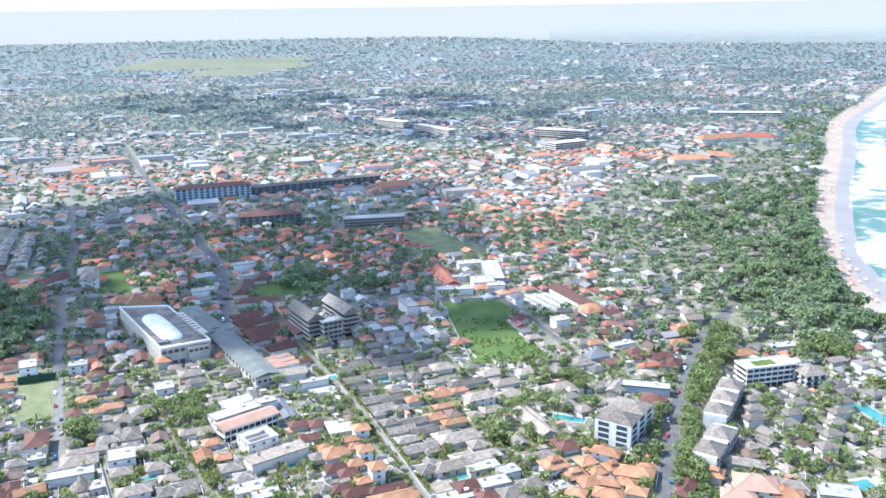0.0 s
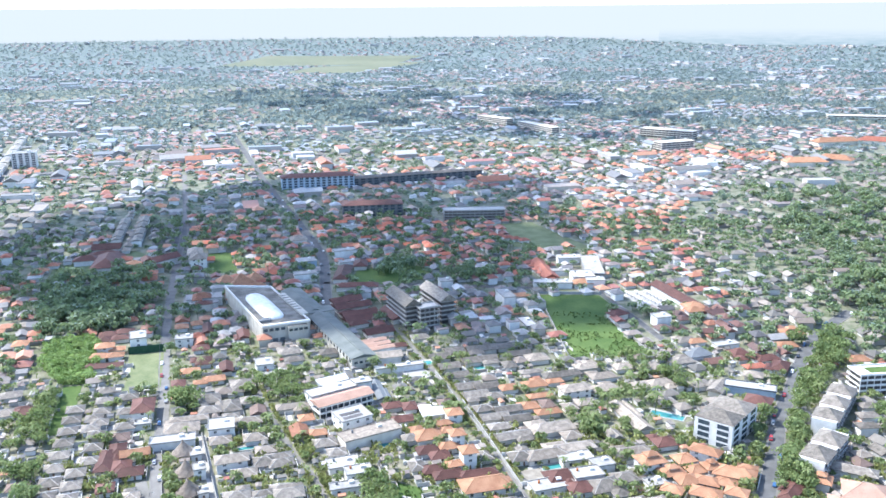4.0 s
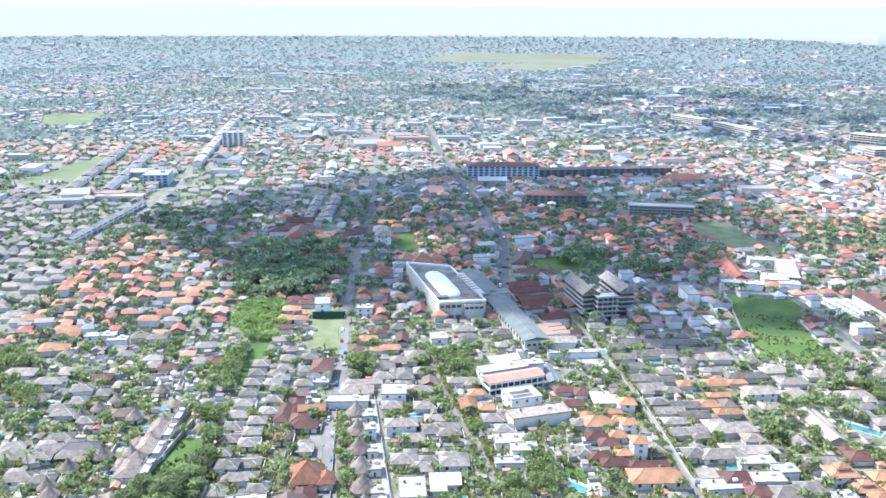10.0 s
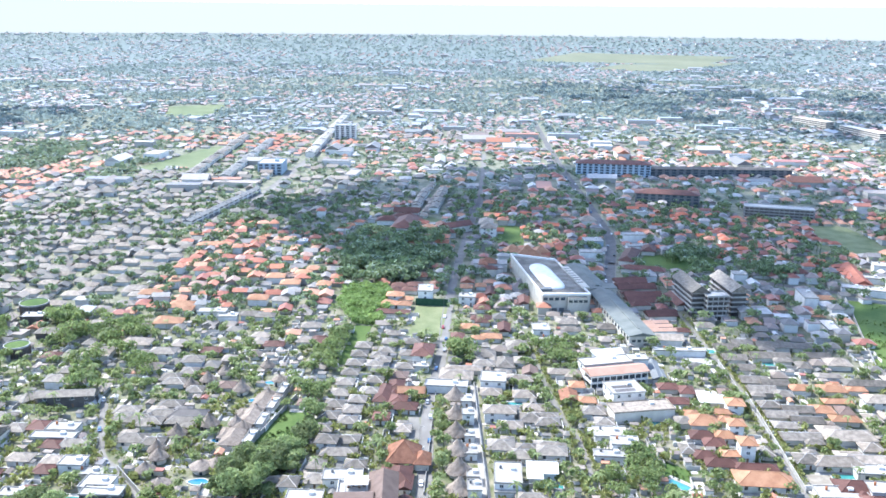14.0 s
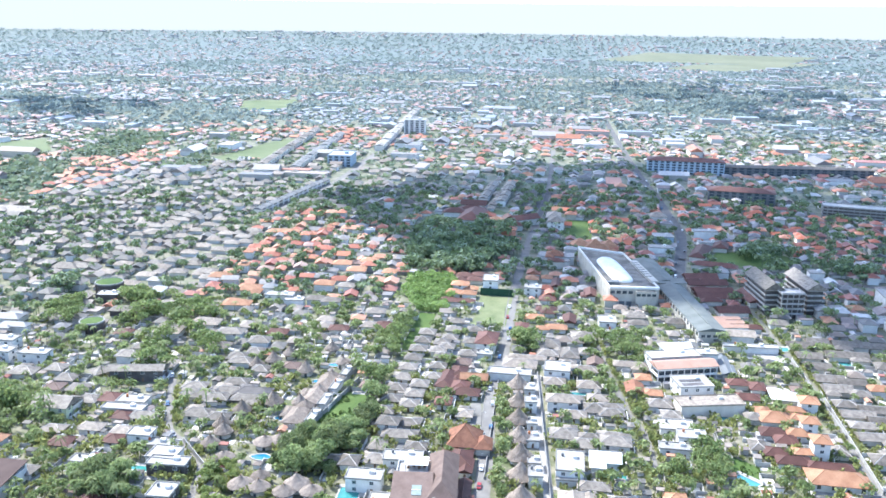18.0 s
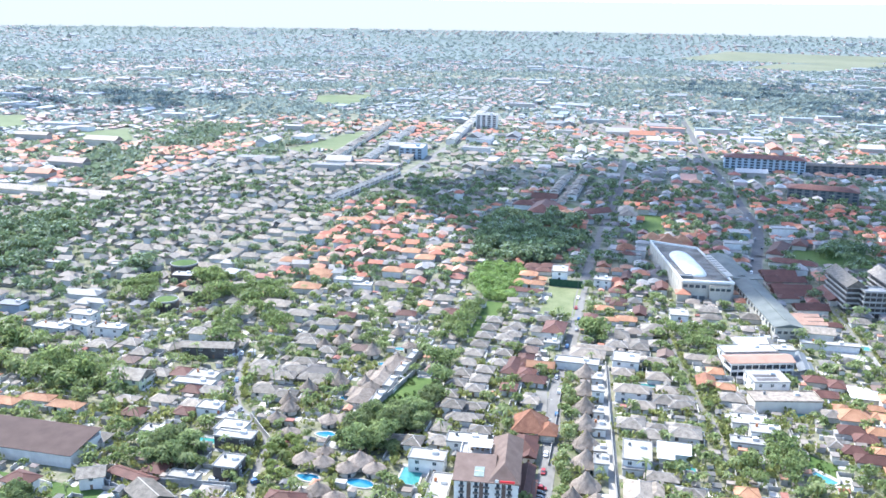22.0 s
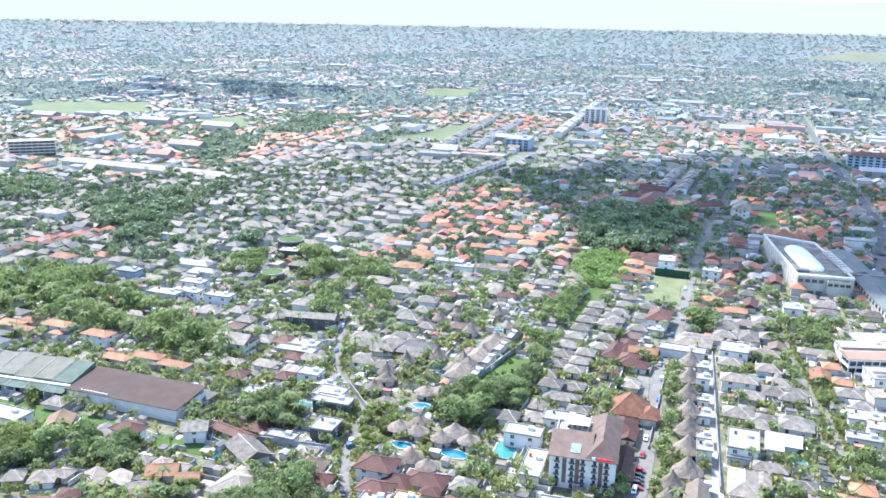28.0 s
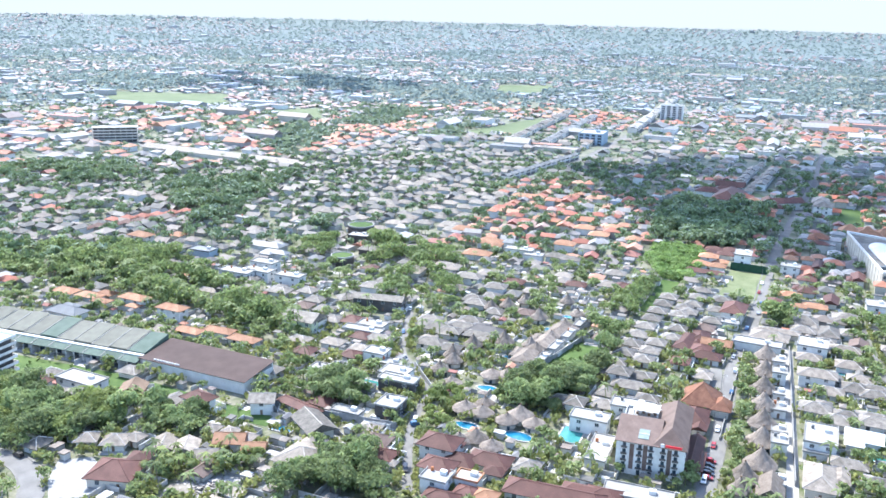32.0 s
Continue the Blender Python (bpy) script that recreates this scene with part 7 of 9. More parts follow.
house(-216.0, 359.9, 6.5, 20.5, 19, "brown", "cream", 3.2, "hip")
house(-203.3, 335.8, 6.5, 7.5, 24, "brown", "white", 3.2, "hip")

# quarter
hut(-230.2, 226.6, 5.4, 219, rise=3.2)
hut(-222.9, 228.8, 4.8, 256, rise=2.9)
hut(-212.2, 231.7, 4.8, 293, rise=2.6)
hut(-211.7, 238.7, 5.6, 330, rise=4.2)
hut(-203.3, 237.6, 4.8, 7, rise=2.6)
hut(-211.8, 206.2, 4.6, 44, rise=2.8)
hut(-209.3, 212.3, 4.8, 81, rise=3.4)
hut(-200.9, 212.2, 4.6, 118, rise=2.8)
hut(-247.0, 258.3, 5.2, 155, rise=2.6)
hut(-242.4, 263.1, 5.2, 192, rise=2.9)
hut(-235.9, 265.2, 5.0, 229, rise=2.5)
hut(-252.1, 238.7, 4.8, 266, rise=2.4)
hut(-265.8, 244.6, 4.4, 340, rise=3.5)
hut(-269.2, 255.7, 4.4, 17, rise=4.0)
hut(-228.3, 235.6, 4.0, 54, rise=2.4)

# quarter
house(-211.2, 196.5, 12.5, 9.5, 25, "brown", "white", 6.0, "hip", storeys=2)
house(-221.4, 177.9, 8.5, 6.5, 24, "brown", "white", 3.2, "hip")
house(-199.5, 185.0, 10.5, 7.5, 22, "brown", "white", 6.0, "hip", storeys=2)
house(-194.4, 180.0, 9, 8, 24, "white", "white", 5.5, "flat", storeys=2)
house(-200.5, 196.3, 9.5, 8.5, 26, "brown", "white", 3.2, "hip")
house(-193.9, 204.4, 13.5, 8.5, 26, "brown", "white", 3.2, "hip")
house(-188.4, 188.8, 8, 6, 26, "orange", "white", 4.5, "flat")
house(-177.6, 185.7, 6.5, 6.5, 23, "orange", "white", 3.6, "hip")
house(-186.1, 174.8, 11.5, 7.5, 25, "brown", "white", 3.2, "hip")
house(-183.1, 183.4, 7.5, 6.5, 24, "brown", "cream", 3.2, "hip")
house(-163.2, 204.2, 32.5, 8.5, 28, "brown", "cream", 4.0, "hip")
hut(-274.5, 260.2, 4.6, 175)
hut(-277.8, 276.2, 4.8, 212)
hut(-272.0, 291.2, 5.0, 249)
house(-252.7, 285.4, 7.5, 15, 24, "thatch", "cream", 3.0, "hip", pitch=0.5, over=1.2, kind="villa")
house(-259.2, 306.1, 7.5, 15, 26, "thatch", "cream", 3.0, "hip", pitch=0.5, over=1.2, kind="villa")
house(-265.3, 323.5, 7.5, 15, 23, "thatch", "cream", 3.0, "hip", pitch=0.5, over=1.2, kind="villa")
hut(-260.4, 297.2, 4.2, 74)
house(-189.7, 254.1, 14, 8, 25, "white", "white", 6.0, "flat", storeys=2)
house(-174.1, 240.5, 7, 20, 27, "white", "white", 3.4, "flat")
house(-203.5, 262.3, 6.5, 7.5, 24, "grey", "white", 5.0, "hip", kind="villa")
house(-197.0, 272.2, 10.5, 7.5, 24, "grey", "white", 3.2, "hip", kind="villa")
house(-210.4, 263.5, 10.5, 4.5, 28, "tan", "white", 3.4, "hip", kind="villa")
house(-294.1, 231.7, 10, 8, 25, "white", "white", 5.5, "flat", storeys=2)
house(-284.1, 231.1, 13, 6, 26, "white", "white", 3.4, "flat")
house(-270.9, 224.1, 12, 10, 22, "white", "white", 5.5, "flat", storeys=2)
house(-264.0, 220.0, 16, 7, 26, "white", "dark", 5.5, "flat", storeys=2)
house(-247.5, 202.6, 9, 10, 25, "white", "dark", 6.0, "flat", storeys=2)
house(-306.2, 231.9, 9.5, 6.5, 23, "tan", "cream", 3.2, "hip", kind="villa")
house(-303.5, 224.1, 6.5, 6.5, 25, "brown", "white", 3.2, "hip")
house(-321.4, 226.6, 9.5, 6.5, 24, "tan", "white", 3.2, "hip", kind="villa")
house(-293.0, 209.9, 7.5, 6.5, 26, "brown", "cream", 3.2, "hip")
house(-297.6, 205.6, 12, 6, 23, "white", "white", 3.0, "flat")
house(-320.5, 210.4, 8.5, 7.5, 26, "brown", "white", 3.2, "hip")
house(-319.2, 241.5, 8.5, 6.5, 23, "brown", "cream", 3.2, "hip")
house(-328.2, 255.2, 14, 8, 26, "white", "white", 3.4, "flat")
house(-257.1, 188.6, 12, 5, 24, "white", "white", 3.0, "flat")
house(-253.9, 170.7, 15.5, 9.5, -11, "grey", "cream", 5.0, "gable", kind="villa")
house(-235.8, 154.1, 14.5, 13.5, 18, "tan", "cream", 4.2, "hip", kind="villa")
house(-272.9, 176.7, 20.5, 4.2, 9, "brown", "white", 3.2, "hip")

# quarter
house(-299.0, 147.2, 10.5, 7.5, 12, "brown", "white", 6.0, "hip", storeys=2)
house(-327.1, 132.2, 8.5, 9.5, 52, "wood", "wood", 4.0, "gable")
house(-357.3, 103.6, 11.5, 7.5, 24, "brown", "white", 5.0, "hip")
house(-334.4, 109.2, 10.5, 7.5, 49, "grey", "white", 6.0, "gable", storeys=2)
house(-345.8, 118.7, 20, 9, 22, "white", "white", 5.5, "flat", storeys=2)
house(-334.3, 98.3, 9.5, 5.5, 28, "tan", "white", 3.2, "hip", kind="villa")
house(-282.8, 166.2, 8.5, 7.5, 50, "grey", "white", 5.6, "gable", storeys=2)
house(-276.5, 122.3, 6.5, 8.5, 54, "tan", "cream", 3.0, "gable", kind="villa")
house(-269.5, 127.5, 6.5, 8.5, 53, "tan", "cream", 3.0, "gable", kind="villa")
house(-260.2, 130.4, 6.5, 6.5, 54, "tan", "cream", 3.0, "gable", kind="villa")
house(-264.4, 142.1, 9.5, 7.5, 48, "orange", "white", 3.6, "gable")
house(-253.4, 145.4, 6.5, 5.5, 48, "orange", "white", 3.6, "gable")
house(-276.7, 141.0, 4.5, 4.5, 24, "tan", "cream", 3.2, "hip", kind="villa")
house(-270.1, 144.9, 4.5, 4.5, 23, "tan", "white", 3.2, "hip", kind="villa")
house(-262.1, 147.6, 4.5, 4.5, 22, "tan", "white", 3.2, "hip", kind="villa")
house(-267.9, 101.5, 14.5, 12.5, 42, "brown", "cream", 4.0, "hip")
house(-290.1, 110.4, 7.5, 7.5, 51, "tan", "white", 3.2, "hip", kind="villa")
house(-298.2, 103.3, 6.5, 6.5, 52, "tan", "white", 3.2, "hip", kind="villa")
house(-287.4, 116.5, 4.5, 4.5, 24, "tan", "cream", 3.2, "hip", kind="villa")

# quarter
house(-471.7, 156.3, 12.5, 6.5, 24, "orange", "white", 4.0, "hip")
house(-456.2, 163.3, 13.5, 6.5, 25, "orange", "white", 4.0, "hip")
house(-456.1, 172.3, 8.5, 5.5, 22, "orange", "cream", 3.2, "hip")
house(-445.7, 165.2, 9.5, 4.5, 26, "orange", "white", 3.2, "hip")
house(-432.6, 177.6, 14.5, 6.5, 22, "orange", "white", 6.0, "hip", storeys=2)
house(-405.3, 185.9, 14.5, 6.5, 23, "orange", "white", 6.0, "hip", storeys=2)
house(-374.7, 180.1, 13.5, 5.5, 22, "orange", "white", 4.0, "hip")
house(-366.0, 191.2, 14.5, 5.5, 26, "orange", "white", 4.0, "hip")
house(-348.6, 194.8, 14.5, 5.5, 22, "orange", "white", 4.0, "hip")
house(-435.7, 144.4, 18.5, 8.5, 23, "zinc", "white", 5.0, "hip")
house(-514.5, 139.0, 10.5, 7.5, 26, "red", "white", 3.2, "hip")
house(-684.2, 282.6, 18.5, 10.5, 24, "tan", "white", 7.0, "hip", storeys=2)
house(-556.7, 234.7, 14.5, 8.5, 22, "orange", "white", 6.0, "hip", storeys=2)
house(-558.3, 217.9, 12.5, 8.5, 26, "orange", "white", 3.2, "hip")
house(-549.8, 257.4, 8.5, 7.5, 24, "orange", "cream", 4.0, "hip")
house(-684.7, 220.5, 14.5, 8.5, 22, "red", "white", 3.2, "hip")
house(-725.8, 221.3, 12.5, 7.5, 22, "red", "white", 5.0, "hip")
house(-385.1, 157.9, 12.5, 8.5, 22, "red", "cream", 3.2, "hip")
house(-586.3, 168.3, 8.5, 6.5, 26, "brown", "white", 3.2, "hip")
house(-579.2, 174.0, 8.5, 6.5, 26, "brown", "white", 3.2, "hip")
house(-571.9, 179.8, 8.5, 6.5, 24, "brown", "cream", 3.2, "hip")
house(-564.6, 185.5, 8.5, 6.5, 24, "brown", "white", 3.2, "hip")
house(-557.5, 191.3, 8.5, 6.5, 22, "brown", "white", 3.2, "hip")
house(-550.2, 197.0, 8.5, 6.5, 26, "brown", "cream", 3.2, "hip")
house(-543.0, 202.8, 8.5, 6.5, 26, "brown", "white", 3.2, "hip")
house(-608.5, 216.1, 9.5, 6.5, 24, "brown", "white", 3.2, "hip")
house(-608.3, 226.4, 9.5, 6.5, 24, "brown", "cream", 3.2, "hip")
house(-608.0, 236.7, 9.5, 6.5, 24, "brown", "white", 3.2, "hip")
house(-607.8, 247.0, 9.5, 6.5, 26, "brown", "white", 3.2, "hip")
house(-607.6, 257.3, 9.5, 6.5, 25, "brown", "cream", 3.2, "hip")
house(-607.3, 267.6, 9.5, 6.5, 26, "brown", "white", 3.2, "hip")
house(-607.1, 277.9, 9.5, 6.5, 26, "brown", "white", 3.2, "hip")
house(-622.3, 241.5, 8.5, 6.5, 23, "red", "cream", 3.2, "hip")
house(-621.3, 252.5, 8.5, 6.5, 22, "red", "white", 3.2, "hip")
house(-620.4, 263.5, 8.5, 6.5, 25, "red", "white", 3.2, "hip")
house(-619.5, 274.5, 8.5, 6.5, 24, "red", "cream", 3.2, "hip")
house(-618.5, 285.4, 8.5, 6.5, 26, "red", "white", 3.2, "hip")
house(-617.6, 296.4, 8.5, 6.5, 24, "red", "white", 3.2, "hip")

# quarter
house(-491.0, 290.7, 24.5, 7.5, 26, "zinc", "white", 4.0, "hip")
house(-442.9, 243.5, 20, 9, 23, "white", "white", 6.0, "flat", storeys=2)
house(-449.7, 266.2, 16, 9, 23, "white", "white", 6.0, "flat", storeys=2)
house(-434.1, 244.0, 12.5, 7.5, 23, "grey", "cream", 3.2, "hip", kind="villa")
house(-478.3, 234.4, 10.5, 6.5, 26, "grey", "white", 3.2, "hip", kind="villa")
house(-489.9, 225.3, 10.5, 7.5, 25, "grey", "white", 3.2, "hip", kind="villa")
house(-501.2, 251.6, 16, 10, 26, "zinc", "blue", 5.0, "flat")
house(-522.1, 242.3, 10.5, 8.5, 24, "grey", "white", 3.2, "hip", kind="villa")
house(-419.8, 222.0, 6, 6, 24, "dark", "dark", 5.0, "flat")
house(-427.6, 217.5, 12.5, 4.5, 26, "tan", "cream", 3.2, "hip", kind="villa")
house(-394.5, 260.4, 8.5, 7.5, 22, "grey", "white", 3.2, "hip", kind="villa")
house(-378.8, 255.1, 8.5, 7.5, 26, "grey", "white", 3.2, "hip", kind="villa")
house(-363.1, 250.0, 8.5, 7.5, 23, "grey", "cream", 3.2, "hip", kind="villa")
house(-347.4, 244.8, 8.5, 7.5, 23, "grey", "white", 3.2, "hip", kind="villa")
house(-352.7, 233.0, 18, 8, 22, "grey", "cream", 5.0, "flat", kind="villa")
house(-339.9, 251.6, 9.5, 8.5, 24, "brown", "cream", 3.2, "hip")
house(-523.1, 346.1, 26, 6, 26, "white", "white", 4.0, "flat")
house(-564.5, 319.9, 24, 6, 22, "white", "white", 4.0, "flat")
house(-352.0, 277.3, 26.5, 6.5, 34, "grey", "dark", 6.5, "gable", storeys=2)
house(-387.5, 328.0, 14.5, 8.5, 30, "tan", "white", 4.2, "hip", kind="villa")
house(-380.5, 351.4, 15.5, 9.5, 28, "tan", "white", 4.2, "hip", kind="villa")
house(-420.3, 364.8, 13.5, 8.5, 26, "grey", "white", 4.2, "hip", kind="villa")
house(-352.9, 344.3, 13.5, 7.5, 26, "grey", "white", 6.0, "hip", storeys=2)
house(-366.8, 341.3, 10.5, 7.5, 27, "tan", "white", 3.2, "hip", kind="villa")
house(-379.3, 306.4, 14.5, 6.5, 28, "grey", "cream", 3.2, "hip", kind="villa")
house(-362.3, 292.9, 8.5, 6.5, 28, "grey", "white", 5.0, "hip", kind="villa")
house(-330.2, 344.0, 10.5, 7.5, 29, "grey", "white", 5.5, "hip", kind="villa")
house(-335.1, 364.0, 10.5, 6.5, 30, "brown", "cream", 3.2, "hip")
house(-324.3, 334.6, 7.5, 7.5, 27, "grey", "white", 3.2, "hip", kind="villa")
house(-326.5, 323.7, 10.5, 7.5, 26, "grey", "white", 3.2, "hip", kind="villa")
house(-304.5, 279.3, 14.5, 7.5, 29, "grey", "cream", 3.2, "hip", kind="villa")
house(-310.8, 276.9, 12.5, 7.5, 26, "grey", "white", 3.2, "hip", kind="villa")
house(-297.5, 288.2, 16.5, 8.5, 28, "grey", "white", 3.2, "hip", kind="villa")
house(-286.1, 292.7, 16.5, 7.5, 26, "dark", "dark", 4.0, "hip")
house(-311.2, 246.8, 12.5, 6.5, 29, "grey", "white", 3.2, "hip", kind="villa")
house(-308.9, 371.4, 5, 5, 24, "thatch", "white", 3.2, "hip", pitch=0.85, over=1.2, kind="villa")
hut(-292.1, 361.2, 4.2, 83)
hut(-307.9, 330.9, 4.6, 120)
hut(-284.5, 329.8, 4.8, 157)
hut(-310.9, 321.2, 4.2, 194)
hut(-306.5, 342.7, 4.2, 231)
house(-309.0, 388.9, 10.5, 6.5, 26, "brown", "cream", 3.2, "hip")
house(-409.4, 314.9, 8.5, 6.5, 28, "brown", "white", 3.2, "hip")
house(-376.2, 412.0, 18, 8, 28, "white", "white", 6.0, "flat", storeys=2)
house(-363.5, 411.9, 12, 8, 29, "white", "white", 5.0, "flat")
house(-393.1, 421.6, 8.5, 6.5, 28, "zinc", "white", 6.0, "hip")
house(-352.9, 421.7, 12.5, 6.5, 28, "grey", "white", 5.0, "hip", kind="villa")
house(-343.0, 423.8, 10.5, 6.5, 28, "grey", "white", 5.0, "hip", kind="villa")
house(-406.6, 416.3, 16.5, 10.5, 30, "orange", "white", 4.0, "hip")
house(-391.3, 388.2, 16.5, 8.5, 30, "orange", "white", 4.0, "hip")
house(-445.5, 426.3, 14.5, 8.5, 27, "orange", "white", 4.0, "hip")
house(-447.1, 451.8, 6.5, 6.5, 30, "orange", "white", 6.0, "tier", storeys=2)
house(-497.5, 551.1, 26.5, 7.5, 29, "orange", "white", 4.0, "hip")
house(-481.0, 503.2, 14.5, 7.5, 30, "red", "cream", 3.2, "hip")
house(-450.9, 486.0, 11.5, 7.5, 26, "red", "white", 5.0, "hip")
house(-463.3, 527.7, 10.5, 7.5, 27, "red", "white", 3.2, "hip")
house(-430.6, 524.1, 12.5, 8.5, 26, "red", "white", 5.0, "hip")
house(-370.5, 450.6, 12.5, 8.5, 26, "orange", "white", 5.0, "hip")
house(-392.0, 497.8, 12.5, 8.5, 30, "orange", "white", 5.0, "hip")
house(-372.7, 489.8, 12.5, 8.5, 29, "orange", "white", 5.0, "hip")
house(-371.0, 469.2, 12.5, 7.5, 28, "red", "white", 3.2, "hip")
house(-379.5, 514.8, 10.5, 8.5, 22, "orange", "white", 5.0, "hip")
house(-354.4, 454.8, 10.5, 6.5, 22, "grey", "white", 5.0, "hip", kind="villa")
house(-468.1, 571.9, 10.5, 7.5, 27, "red", "white", 5.0, "hip")
house(-434.1, 589.5, 8, 8, 30, "blue", "blue", 6.0, "flat", storeys=2)
house(-407.9, 551.8, 10.5, 7.5, 22, "red", "cream", 3.2, "hip")
house(-439.2, 670.3, 8.5, 6.5, 26, "orange", "white", 3.2, "hip")
house(-417.1, 545.9, 10.5, 7.5, 26, "red", "white", 3.2, "hip")
house(-349.6, 499.4, 8.5, 8.5, 22, "orange", "white", 5.0, "hip")
house(-371.4, 538.3, 7.5, 7.5, 22, "tan", "white", 3.2, "hip", kind="villa")
house(-291.2, 500.6, 10.5, 7.5, 25, "orange", "white", 5.5, "hip", storeys=2)
house(-283.5, 501.9, 8.5, 5.5, 24, "orange", "cream", 3.2, "hip")
house(-303.1, 527.2, 10.5, 6.5, 22, "brown", "white", 3.2, "hip")
house(-294.3, 533.9, 10.5, 6.5, 23, "brown", "white", 3.2, "hip")
house(-415.7, 701.4, 20.5, 12.5, 23, "brown", "white", 5.0, "hip")
house(-400.1, 716.6, 10.5, 10.5, 26, "red", "white", 3.2, "hip")
house(-358.5, 701.4, 8.5, 12.5, 32, "brown", "white", 6.0, "gable", storeys=2)
house(-324.3, 643.2, 12.5, 4.5, 23, "red", "cream", 3.2, "hip")
house(-487.0, 693.2, 7.5, 10.5, 25, "red", "white", 8.0, "hip", storeys=2)
house(-309.2, 426.4, 10.5, 7.5, 30, "grey", "white", 3.2, "hip", kind="villa")
house(-285.7, 406.1, 12.5, 7.5, 29, "brown", "white", 4.0, "hip")
house(-297.8, 403.4, 9.5, 7.5, 29, "tan", "white", 3.2, "hip", kind="villa")

# quarter
house(-404.7, 248.2, 12.5, 8.5, 26, "grey", "white", 3.2, "hip", kind="villa")
house(-371.1, 271.4, 7.5, 10.5, -19, "grey", "cream", 3.2, "hip", kind="villa")
house(-324.5, 246.6, 20, 6, 25, "white", "white", 3.6, "flat")
house(-292.0, 262.3, 12.5, 7.5, 27, "grey", "cream", 3.4, "hip", kind="villa")
house(-297.8, 279.3, 10.5, 6.5, 30, "grey", "cream", 3.4, "hip", kind="villa")
house(-302.6, 298.0, 10.5, 6.5, 30, "grey", "cream", 3.4, "hip", kind="villa")
house(-284.2, 287.0, 14.5, 6.5, 26, "grey", "dark", 3.4, "hip", kind="villa")
house(-316.9, 283.5, 10.5, 6.5, 30, "grey", "cream", 3.2, "hip", kind="villa")
house(-281.6, 264.7, 9.5, 6.5, 27, "grey", "white", 3.2, "hip", kind="villa")
house(-321.6, 320.1, 10.5, 6.5, 26, "grey", "white", 3.2, "hip", kind="villa")
house(-304.6, 317.3, 7.5, 6.5, 28, "grey", "cream", 3.2, "hip", kind="villa")
house(-374.9, 290.8, 11.5, 7.5, 26, "grey", "white", 5.0, "hip", kind="villa")
house(-117.6, 340.4, 12.5, 7.5, 22, "grey", "white", 4.0, "hip", kind="villa")
house(-129.4, 332.3, 10.5, 7.5, 24, "grey", "cream", 3.2, "hip", kind="villa")
house(-93.3, 349.3, 14, 6, 23, "white", "white", 4.0, "flat")
house(-468.1, 284.5, 16.5, 5.5, 26, "zinc", "white", 5.0, "hip")
house(-416.7, 263.0, 16, 8, 26, "white", "white", 6.0, "flat", storeys=2)
house(-436.7, 254.3, 18, 8, 22, "white", "white", 6.0, "flat", storeys=2)
house(-557.2, 382.3, 18.5, 10.5, 28, "grey", "white", 3.2, "hip", kind="villa")
house(-550.2, 438.0, 18.5, 10.5, 30, "grey", "cream", 3.2, "hip", kind="villa")
house(-471.6, 353.2, 14, 10, 30, "dark", "dark", 5.0, "flat")
house(-439.4, 340.8, 18.5, 7.5, 29, "grey", "dark", 4.0, "hip", kind="villa")
house(-463.5, 430.2, 14.5, 8.5, 28, "grey", "cream", 3.2, "hip", kind="villa")
house(-465.0, 377.7, 11.5, 7.5, 26, "grey", "white", 3.2, "hip", kind="villa")
house(-472.3, 398.3, 11.5, 7.5, 26, "grey", "white", 3.2, "hip", kind="villa")
house(-479.4, 418.7, 11.5, 7.5, 29, "grey", "cream", 3.2, "hip", kind="villa")
house(-486.5, 439.2, 11.5, 7.5, 26, "grey", "white", 3.2, "hip", kind="villa")
house(-493.7, 459.6, 11.5, 7.5, 27, "grey", "white", 3.2, "hip", kind="villa")
house(-500.7, 480.0, 11.5, 7.5, 26, "grey", "cream", 3.2, "hip", kind="villa")
house(-507.9, 500.5, 11.5, 7.5, 28, "grey", "white", 3.2, "hip", kind="villa")
house(-515.0, 520.9, 11.5, 7.5, 26, "grey", "white", 3.2, "hip", kind="villa")
house(-522.2, 541.4, 11.5, 7.5, 30, "grey", "cream", 3.2, "hip", kind="villa")
house(-485.1, 379.9, 11.5, 7.5, 28, "tan", "white", 3.2, "hip", kind="villa")
house(-492.1, 400.0, 11.5, 7.5, 30, "tan", "white", 3.2, "hip", kind="villa")
house(-499.2, 420.1, 11.5, 7.5, 30, "tan", "cream", 3.2, "hip", kind="villa")
house(-506.3, 440.2, 11.5, 7.5, 27, "tan", "white", 3.2, "hip", kind="villa")
house(-513.4, 460.3, 11.5, 7.5, 27, "tan", "white", 3.2, "hip", kind="villa")
house(-520.3, 480.3, 11.5, 7.5, 30, "tan", "cream", 3.2, "hip", kind="villa")
house(-527.5, 500.4, 11.5, 7.5, 29, "tan", "white", 3.2, "hip", kind="villa")
house(-534.6, 520.6, 11.5, 7.5, 26, "tan", "white", 3.2, "hip", kind="villa")
house(-541.6, 540.6, 11.5, 7.5, 26, "tan", "cream", 3.2, "hip", kind="villa")
house(-428.6, 365.4, 11.5, 7.5, 28, "grey", "white", 3.2, "hip", kind="villa")
house(-436.1, 384.0, 11.5, 7.5, 29, "grey", "white", 3.2, "hip", kind="villa")
house(-443.6, 402.4, 11.5, 7.5, 30, "grey", "cream", 3.2, "hip", kind="villa")
house(-451.1, 421.0, 11.5, 7.5, 29, "grey", "white", 3.2, "hip", kind="villa")
house(-521.2, 389.2, 11.5, 7.5, 27, "tan", "white", 3.2, "hip", kind="villa")
house(-528.3, 410.0, 11.5, 7.5, 30, "tan", "cream", 3.2, "hip", kind="villa")
